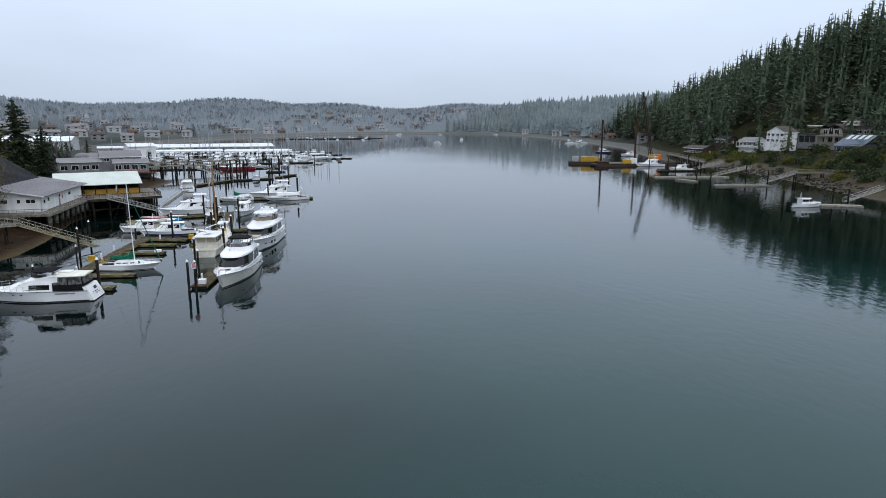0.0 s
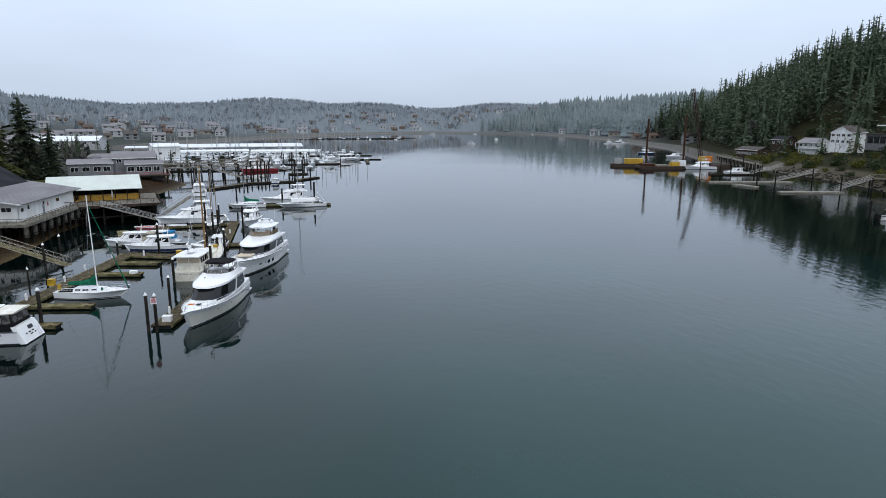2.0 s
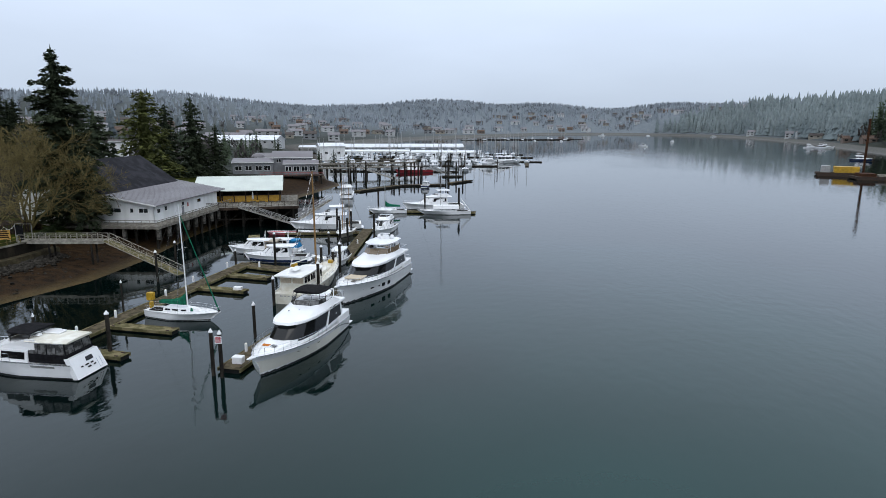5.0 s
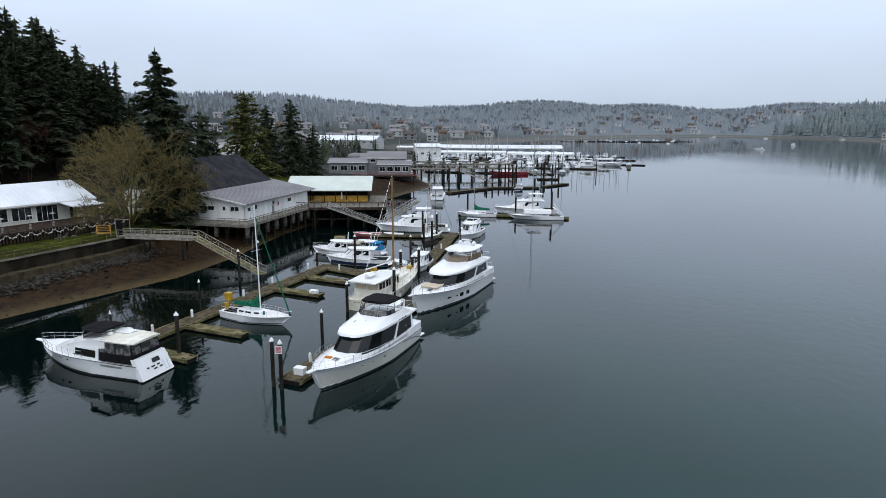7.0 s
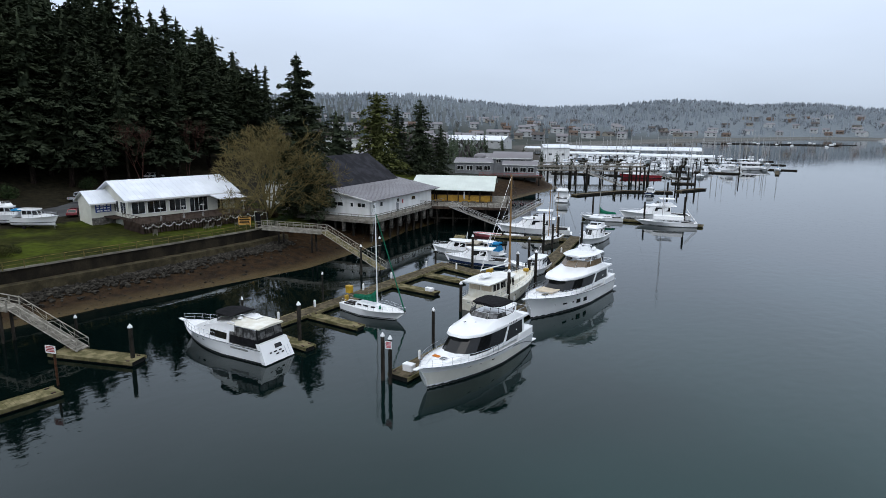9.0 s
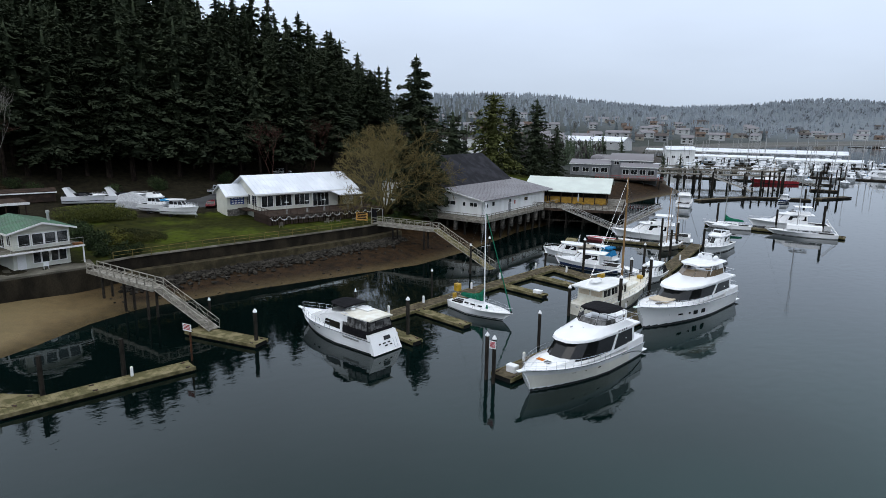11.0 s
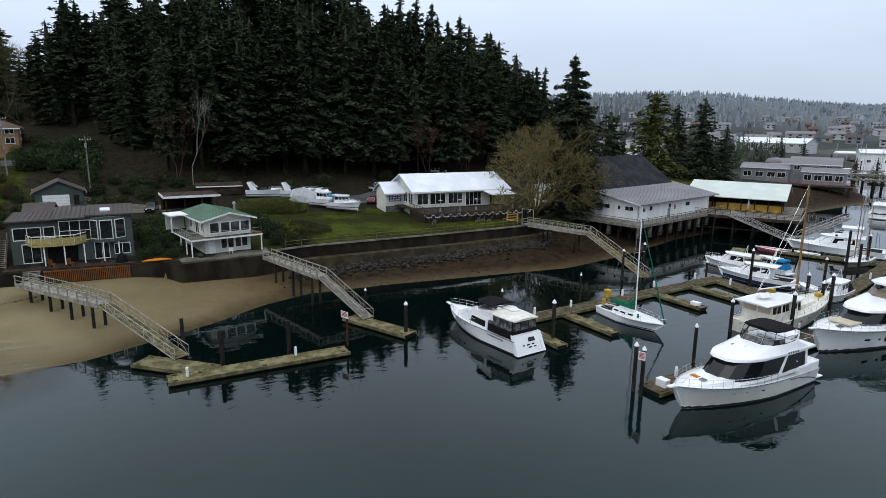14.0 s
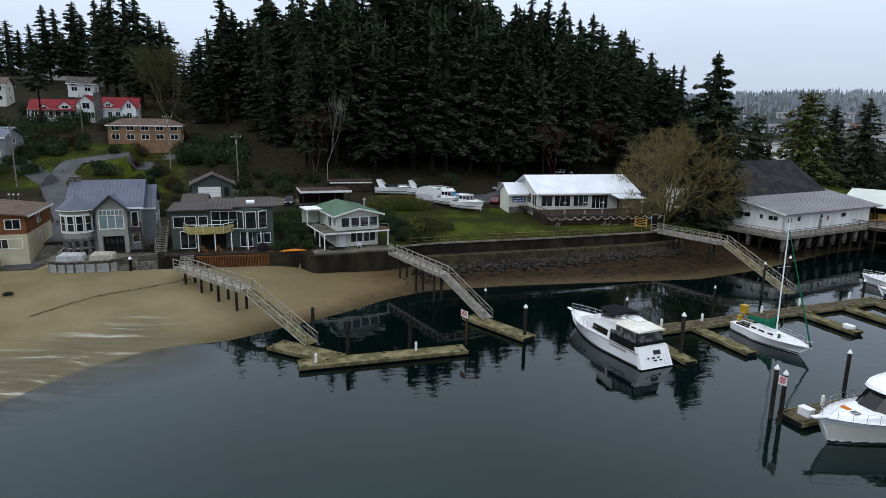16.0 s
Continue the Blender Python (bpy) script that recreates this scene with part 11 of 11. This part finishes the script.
for dx, dy in ((-0.75, -0.75), (0.75, -0.75), (0.75, 0.75), (-0.75, 0.75)):
    add_tube(bm, base + Vector((dx, dy, 0)), tipp + Vector((dx * 0.7, dy * 0.7, 0)), 0.2, 0.16, 4)
for i in range(22):
    t0, t1 = i / 22, (i + 1) / 22
    for (a1, a2), (b1, b2) in (((-0.75, -0.75), (0.75, -0.75)), ((0.75, -0.75), (0.75, 0.75)), ((0.75, 0.75), (-0.75, 0.75)), ((-0.75, 0.75), (-0.75, -0.75))):
        add_tube(bm, base.lerp(tipp, t0) + Vector((a1, a2, 0)), base.lerp(tipp, t1) + Vector((b1, b2, 0)), 0.1, 0.1, 3)
part("lattice_boom", bm, M["crane_black"], c)
bm = bmesh.new()
for a_, b_ in ((tipp, (0.5, -4.6, 4.6)), (tipp, (-0.5, -4.6, 4.6)), (tipp, (-8.4, 2.4, 6.0)), (tipp + Vector((0.3, 0, 0)), (-7.8, 2.4, 6.0))):
    add_tube(bm, a_, b_, 0.05, 0.05, 3)
part("cable", bm, M["crane_black"], c)


# hillside houses of the east shore
def modern_house():
    e = empty("modern_house", pose(203, 350, 12.5, 0, 0, 212), "large taupe modern house with curved gable and terraces", "house")
    walls(e, -8, 6, -14, -2, -3, 5.0, M["grey_siding"])
    walls(e, -8, 7, -2, 10, -3, 8.0, M["tan_siding"])
    walls(e, -10, 3, 10, 24, -3, 9.0, M["tan_siding"])
    part("flat_roof", box(-9, 7.5, -15, -1.5, 5.0, 5.3), M["taupe_roof"], e)
    part("upper_roof", box(-9, 5.5, -10, 3, 9.2, 9.7), M["white_wall"], e)
    rings = []
    for i in range(9):
        a = math.pi * i / 8
        rings.append([(8.0, 4 - 6.6 * math.cos(a), 6.2 + 4.4 * math.sin(a)), (-8.0, 4 - 6.6 * math.cos(a), 6.2 + 4.4 * math.sin(a)), (-8.0, 4 - 6.2 * math.cos(a), 5.9 + 4.4 * math.sin(a)), (8.0, 4 - 6.2 * math.cos(a), 5.9 + 4.4 * math.sin(a))])
    part("curved_roof", loft(rings), M["taupe_roof"], e)
    part("long_roof", box(-11, 4.5, 9, 26, 9.0, 9.6), M["taupe_roof"], e)
    walls(e, -6, 0, 6, 14, 9.6, 12.0, M["white_siding"])
    gable_roof(e, -6, 0, 6, 14, 12.0, 13.0, M["taupe_roof"], "y", 0.8, 0.2, 0, "belvedere_roof", hip=(3, 3))
    for y in (-12, -9, -6):
        window(e, "x", y, 0, 0.6, 2.4, 3.2, 6, 2, 2, M["black_paint"], M["dark_glass"])
    for y in (1, 4, 7):
        window(e, "x", y, 0, 1.0, 2.2, 2.4, 7, 2, glass=M["dark_glass"])
        window(e, "x", y, 0, 5.4, 2.2, 3.0 if y == 4 else 2.0, 7, 2, glass=M["dark_glass"])
    for y in (12.5, 16, 19.5, 22.5):
        window(e, "x", y, 0, 5.6, 2.2, 1.6, 3, 2, glass=M["dark_glass"])
    part("terrace", box(6, 10.5, -2, 12, 4.0, 4.4), M["tan_siding"], e)
    for y in (-1.5, 3, 7.5, 11.5):
        part("terrace_column", box(9.6, 10.2, y - 0.3, y + 0.3, -3, 4.0), M["tan_siding"], e)
    rail(e, [(10.4, -2, 4.4), (10.4, 12, 4.4)], 1.0, M["black_paint"], 1.2, 3, 0.04)


modern_house()
e = empty("glass_roofed_house", pose(196, 318, 9.0, 0, 0, 205), "grey house with a sloping blue glass roof", "house")
walls(e, -6, 4, -6, 8, -3, 4.2, M["blue_roof"])
part("glass_roof", prism([(5.5, -6.4, 3.2), (5.5, 8.4, 3.2), (-6, 8.4, 8.6), (-6, -6.4, 8.6)], (0, 0, 0.15)), M["solar"], e)
bm = bmesh.new()
for i in range(13):
    y = -6.3 + 14.6 * i / 12
    add_tube(bm, (5.5, y, 3.4), (-6, y, 8.8), 0.09, 0.09, 4)
part("glazing_bar", bm, M["blue_roof"], e)
for i in range(4):
    part("skylight", prism([(-1.0, -4.5 + 3 * i, 6.45), (-1.0, -2.9 + 3 * i, 6.45), (-5.0, -2.9 + 3 * i, 8.35), (-5.0, -4.5 + 3 * i, 8.35)], (0, 0, 0.22)), M["pale_roof"], e)
for y in (-4, -1, 2, 5):
    window(e, "x", y, 0, 0.4, 2.2, 2.6, 4, 2, glass=M["solar"])
plain_house(pose(178, 352, 12.5, 0, 0, 200), "white two-storey house with gables on the east slope", 9, 12, 6.2, 3.0, M["white_wall"], M["taupe_roof"], "x", 2)
plain_house(pose(172, 372, 10.0, 0, 0, 200), "white cottage with a grey porch roof", 8, 13, 3.2, 2.0, M["white_wall"], M["grey_metal_roof"], "y", 1, porch=True)
plain_house(pose(165, 392, 10.5, 0, 0, 200), "dark brown house among shrubs on the slope", 8, 10, 3.4, 1.8, M["deckwood"], M["dark_roof"], "y", 1)
plain_house(pose(149, 392, 4.6, 0, 0, 195), "low dark brown waterside house on posts", 9, 19, 3.6, 1.6, M["deckwood"], M["taupe_roof"], "y", 1, win=7)
plain_house(pose(222, 318, 12.0, 0, 0, 205), "brown house with a blue roof above the bank", 12, 16, 7.0, 2.0, M["brick"], M["blue_roof"], "y", 2)
plain_house(pose(236, 350, 18.0, 0, 0, 205), "pale house with a belvedere higher on the slope", 10, 22, 5.6, 1.6, M["tan_siding"], M["taupe_roof"], "y", 2, hip=3)
rnge = np.random.default_rng(41)
east_houses = ((203, 350, 17), (196, 318, 11), (178, 352, 9), (172, 372, 9), (165, 392, 7), (149, 392, 10), (222, 318, 11), (236, 350, 13))
for _ in range(200):
    y = 215 + 200 * rnge.random()
    d = 8 + 88 * rnge.random() ** 1.3
    x = float(east_x(y)) + d
    if any(math.hypot(x - a, y - b) < c for a, b, c in east_houses):
        continue
    bank_shrub(x, y, 1.3 + 2.2 * rnge.random(), int(rnge.choice([0, 0, 1, 2, 3])))
for vs, key, lab in ((bank[0], "leaf_east", "dark green shrubs crowding the east bank"), (bank[1], "leaf_yellow", "yellow-green and tawny shrubs on the east bank")):
    vs = np.concatenate(vs)
    tagged(from_arrays("bank_shrubs", vs, np.arange(len(vs)).reshape(-1, 3).tolist(), M[key]), lab, "shrubs", kind="stuff")
for x, y, hh in ((170, 345, 15), (205, 368, 12), (232, 372, 18), (215, 385, 17), (168, 330, 9)):
    t = twig_tree("bare_tree", hh, int(x), M["twig"], "leafless tree among shrubs on the east slope", depth=4, spread=0.5, stems=2, split=3, radius=0.2, first=0.42)
    t.matrix_world = pose(x, y, gz(x, y))

# ---------------------------------------------------------------- west forest behind the club and houses
rng = np.random.default_rng(5)
firs = [make_tree(35, 7.2, 11, M["needle"], "tall dark green Douglas fir in the hillside forest", branches=100, tufts=3900, power=0.55, ragged=0.55, bare=0.16, size=1.2),
        make_tree(37, 6.4, 12, M["needle"], "slender dark green fir in the hillside forest", branches=100, tufts=3900, ragged=0.6, power=0.62, bare=0.2, size=1.15),
        make_tree(32, 8.0, 13, M["needle"], "broad dark green fir in the hillside forest", branches=90, tufts=4000, power=0.45, ragged=0.55, bare=0.03, size=1.0),
        make_tree(35, 7.6, 14, M["needle"], "ragged dark green fir with a bare lower trunk", branches=64, tufts=3300, bare=0.36, ragged=0.65, power=0.45, droop=0.3, gap=0.05, size=1.2)]
used = [False] * 4


def plant(kind, x, y, s=1.0, turn=0.0, dz=-0.3, wide=1.0):
    m = Matrix.Translation((x, y, gz(x, y) + dz)) @ Matrix.Rotation(radians(2.5 * math.sin(x * 7.1 + y)), 4, "X") @ Matrix.Rotation(turn, 4, "Z") @ Matrix.Diagonal((s * wide, s * wide, s, 1))
    if not used[kind]:
        used[kind] = True
        firs[kind].matrix_basis = m
        ob = firs[kind]
    else:
        ob = copy_thing(firs[kind], Matrix.Identity(4))
        ob.matrix_basis = m
    return tagged(ob, group="hillside forest")


spots = []
tries = 0
while len(spots) < 250 and tries < 16000:
    tries += 1
    x, y = -152 - 95 * rng.random() ** 1.25, 20 + 185 * rng.random()
    if y < 48 and x > -215 + (y - 20) * 2.2:
        continue
    if y > 128 and x > -152 - (y - 128) * 0.9:
        continue
    if (y - 48) / (3 - x) > 0.68:
        continue
    if any((x - a) ** 2 + (y - b) ** 2 < 18 for a, b in spots):
        continue
    spots.append((x, y))
for x, y in spots:
    edge = (y - 48) / (3 - x)
    plant(int(rng.choice((0, 1, 3))) if x > -166 else int(rng.integers(4)), x, y, (0.8 + 0.33 * rng.random() ** 1.5) * float(lerp(edge, [0.54, 0.62, 0.68], [1, 0.85, 0.62]) * lerp(y, [20, 40, 55, 68, 80, 98, 110], [0.82, 0.88, 0.97, 1.08, 1.14, 1.12, 1.0])), 6.28 * rng.random(), wide=0.95 + 0.4 * rng.random())
# firs on the skyline round the upper houses
for x, y, s in ((-304, -72, 0.74), (-334, -80, 0.56), (-279, -54, 0.59), (-272, -46, 0.8), (-320, -58, 0.82), (-260, -34, 0.9), (-313, -46, 0.8), (-286, -33, 0.89), (-225, -11, 0.97), (-219, -6, 0.95), (-214, -1, 0.99), (-248, -20, 0.85), (-242, -4, 0.81), (-272, -8, 0.69), (-239, 2, 0.84), (-292, -6, 0.63), (-200, 19, 0.68), (-196, 23, 0.86), (-191, 27, 1.01), (-224, 13, 0.58),
                (-355, -79, 0.55), (-378, -75, 0.58), (-390, -100, 0.39), (-275, -66, 0.66), (-254, -62, 0.79), (-288, -85, 0.7), (-231, -65, 0.83), (-211, 28, 0.91), (-278, -23, 0.54), (-254, 5, 0.37)):
    plant(int(rng.integers(3)), x, y, s, 6.28 * rng.random(), wide=1.2 + 0.35 * rng.random())
pine = make_tree(21, 4.6, 41, M["needle"], "dark round-crowned pine before the red-roofed house", branches=40, tufts=2200, bare=0.5, power=0.3, ragged=0.3, lean=0.8, droop=0.1, size=0.8)
pine.matrix_world = pose(-184, -19.5, gz(-184, -19.5) - 0.3)


def lone(tree, x, y):
    tree.matrix_world = pose(x, y, gz(x, y) - 0.3)
    return tree


lone(make_tree(32.5, 9.6, 31, M["needle"], "tall lone fir with layered drooping branches beside the white building", branches=170, tufts=14000, ragged=0.5, droop=0.22, bare=0.1, power=0.58, size=0.95, gap=0.03), -99.6, 122.0)
lone(make_tree(15.5, 6.0, 32, M["needle"], "lower dark fir standing against the white building", branches=70, tufts=3500, ragged=0.4, size=0.75, power=0.5), -96.8, 123.6)
lone(make_tree(27, 11.5, 33, M["needle_olive"], "broad olive-green cedar behind the white building", branches=120, tufts=6500, ragged=0.3, power=0.45, bare=0.03, size=1.05), -135.5, 176)
lone(make_tree(21, 10.5, 34, M["needle"], "spreading dark green cedar with tiered branches", branches=70, tufts=5000, ragged=0.4, power=0.6, droop=0.1, size=0.95, gap=0.07), -148.5, 171)
lone(make_tree(26.5, 8.5, 35, M["needle"], "tall dense fir at the edge of the town lawn", branches=120, tufts=5000, ragged=0.5, bare=0.02, power=0.55, size=1.0), -146, 206)
lone(make_tree(24, 7.0, 36, M["needle"], "ragged fir at the edge of the town lawn", branches=110, tufts=4500, ragged=0.5, bare=0.02, power=0.55, size=1.0), -150, 199)
lone(make_tree(18, 5.2, 37, M["needle"], "small dense fir at the edge of the town lawn", branches=80, tufts=3000, bare=0.02, power=0.55, size=0.75), -141, 211)

big = twig_tree("maple_tree", 19.5, 3, M["twig"], "large leafless maple with dense upright twigs by the club", depth=6, spread=0.56, stems=8, split=3, radius=0.42, first=0.3, up=0.06, thin=0.03)
big.matrix_world = pose(-100.8, 115.0, gz(-100.8, 115.0), 0, 0, 40)
oak = twig_tree("mossy_tree", 24, 12, M["moss_twig"], "tall mossy olive-brown leafless tree on the upper slope", depth=6, spread=0.42, stems=3, split=3, radius=0.35, first=0.3, up=0.12, thin=0.03)
oak.matrix_world = pose(-198, 9.5, gz(-198, 9.5))
t2 = twig_tree("bare_tree", 17, 4, M["redtwig"], "leafless reddish tree at the forest edge", depth=5, spread=0.45, stems=2, split=3, radius=0.2, first=0.3)
t2.matrix_world = pose(-148.5, 50.5, gz(-148.5, 50.5))
t3 = copy_thing(t2, pose(-148, 112, gz(-148, 112), 0, 0, 100))
t4 = twig_tree("birch_tree", 21, 6, M["birch"], "slender leafless pale birch before the forest", depth=4, spread=0.22, stems=1, split=3, radius=0.11, first=0.42)
t4.matrix_world = pose(-146.5, 53.6, gz(-146.5, 53.6))
t5 = copy_thing(t2, pose(-154, 126, gz(-154, 126), 0, 0, 200))
t6 = twig_tree("bare_tree", 13, 8, M["twig"], "leafless grey-brown tree on the upper slope", depth=5, spread=0.5, stems=2, split=3, radius=0.22, first=0.3)
t6.matrix_world = pose(-196, 26, gz(-196, 26))
for x, y, r in ((-205, 12, 60), (-216, 6, 10)):
    copy_thing(t6, pose(x, y, gz(x, y), 0, 0, r))

# ---------------------------------------------------------------- east hillside and far woods
rng = np.random.default_rng(9)
east, brown = [], []
for _ in range(2000):
    y = 150 + 620 * rng.random()
    d = 18 + 290 * rng.random() ** 1.35
    if y < 412 and d < 66:
        continue
    if y >= 412 and d < 26:
        continue
    x = float(east_x(y)) + d
    if d > 190 and rng.random() < 0.4 or any(math.hypot(x - a, y - b) < c for a, b, c in east_houses):
        continue
    (brown if rng.random() < 0.06 or (y > 640 and rng.random() < 0.35) else east).append((x, y, gz(x, y) - 0.5))
for x, y in ((176, 340), (186, 366), (160, 380), (180, 384), (214, 338), (170, 360), (150, 410), (160, 405)):
    east.append((x, y, gz(x, y) - 12.0))
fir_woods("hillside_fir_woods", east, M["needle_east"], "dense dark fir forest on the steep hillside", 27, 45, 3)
round_woods("leafless_hillside_trees", brown, M["hill_twig"], "leafless grey-brown trees among firs", 12, 20, 4)
town_blocks = ((-134, 236, 24), (-302, 425, 40), (-250, 262, 26), (-193, 374, 16))
near_f, near_b = [], []
for _ in range(380):
    x, y = -345 + 215 * rng.random(), 185 + 250 * rng.random()
    if float(west_x(y)) - x < 34 or (x > -190 and y < 218 and x < -118) or any(math.hypot(x - a, y - b) < c for a, b, c in town_blocks):
        continue
    (near_b if rng.random() < 0.3 else near_f).append((x, y, gz(x, y) - 0.5))
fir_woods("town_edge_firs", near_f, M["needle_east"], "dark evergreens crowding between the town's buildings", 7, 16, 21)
round_woods("town_edge_bare_trees", near_b, M["hill_twig"], "leafless grey-brown trees between the town's buildings", 8, 13, 22)
far_f, far_b, mid_f, mid_b = [], [], [], []
for _ in range(15500):
    x = -1600 + 2800 * rng.random()
    y = 330 + 2100 * rng.random() ** 0.8
    dw, de, dn = float(west_x(y)) - x, x - float(east_x(y)), y - float(north_y(x))
    d = max(dw, de, dn)
    if d < 30 or (de > 0 and y < 760) or abs(math.atan2(x - 3, y - 40) + 0.35) > 0.95:
        continue
    keep = 0.22 if d < 180 else 0.5 if d < 330 else 1.0
    if de > 0 or (dn > 0 and x > 0):
        keep = max(keep, 0.75)
    if dw > 0 and y < 1150:
        keep *= 0.36 if d < 250 else 0.8 if d < 450 else 1
    if rng.random() > keep:
        continue
    # nearer trees get the less hazed colours
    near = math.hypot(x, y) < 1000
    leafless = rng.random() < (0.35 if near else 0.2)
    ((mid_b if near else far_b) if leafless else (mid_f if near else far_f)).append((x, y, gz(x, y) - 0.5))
cape = []
for _ in range(2000):
    y = 770 + 640 * rng.random()
    x = float(east_x(y)) + 22 + 230 * rng.random() ** 1.2
    cape.append((x, y, gz(x, y) - 0.5))
woods("cape_fir_woods", cape, M["cape_woods"], "dense grey-green fir woods on the far point, tinted for haze", 18, 34, 26, layers=5, sides=4)
woods("far_fir_woods", far_f, M["far_woods"], "grey-green fir woods on the far hills, tinted for haze", 9, 17, 6, layers=4, sides=4)
woods("town_fir_woods", mid_f, M["mid_woods"], "grey-green firs among the town's houses, tinted for haze", 10, 22, 8, layers=5, sides=5)
round_woods("far_leafless_woods", far_b, M["far_woods_brown"], "grey leafless woods on the far hills, tinted for haze", 9, 15, 7)
round_woods("town_leafless_trees", mid_b, M["hill_twig"], "leafless grey-brown trees among the town's houses", 7, 13, 17)
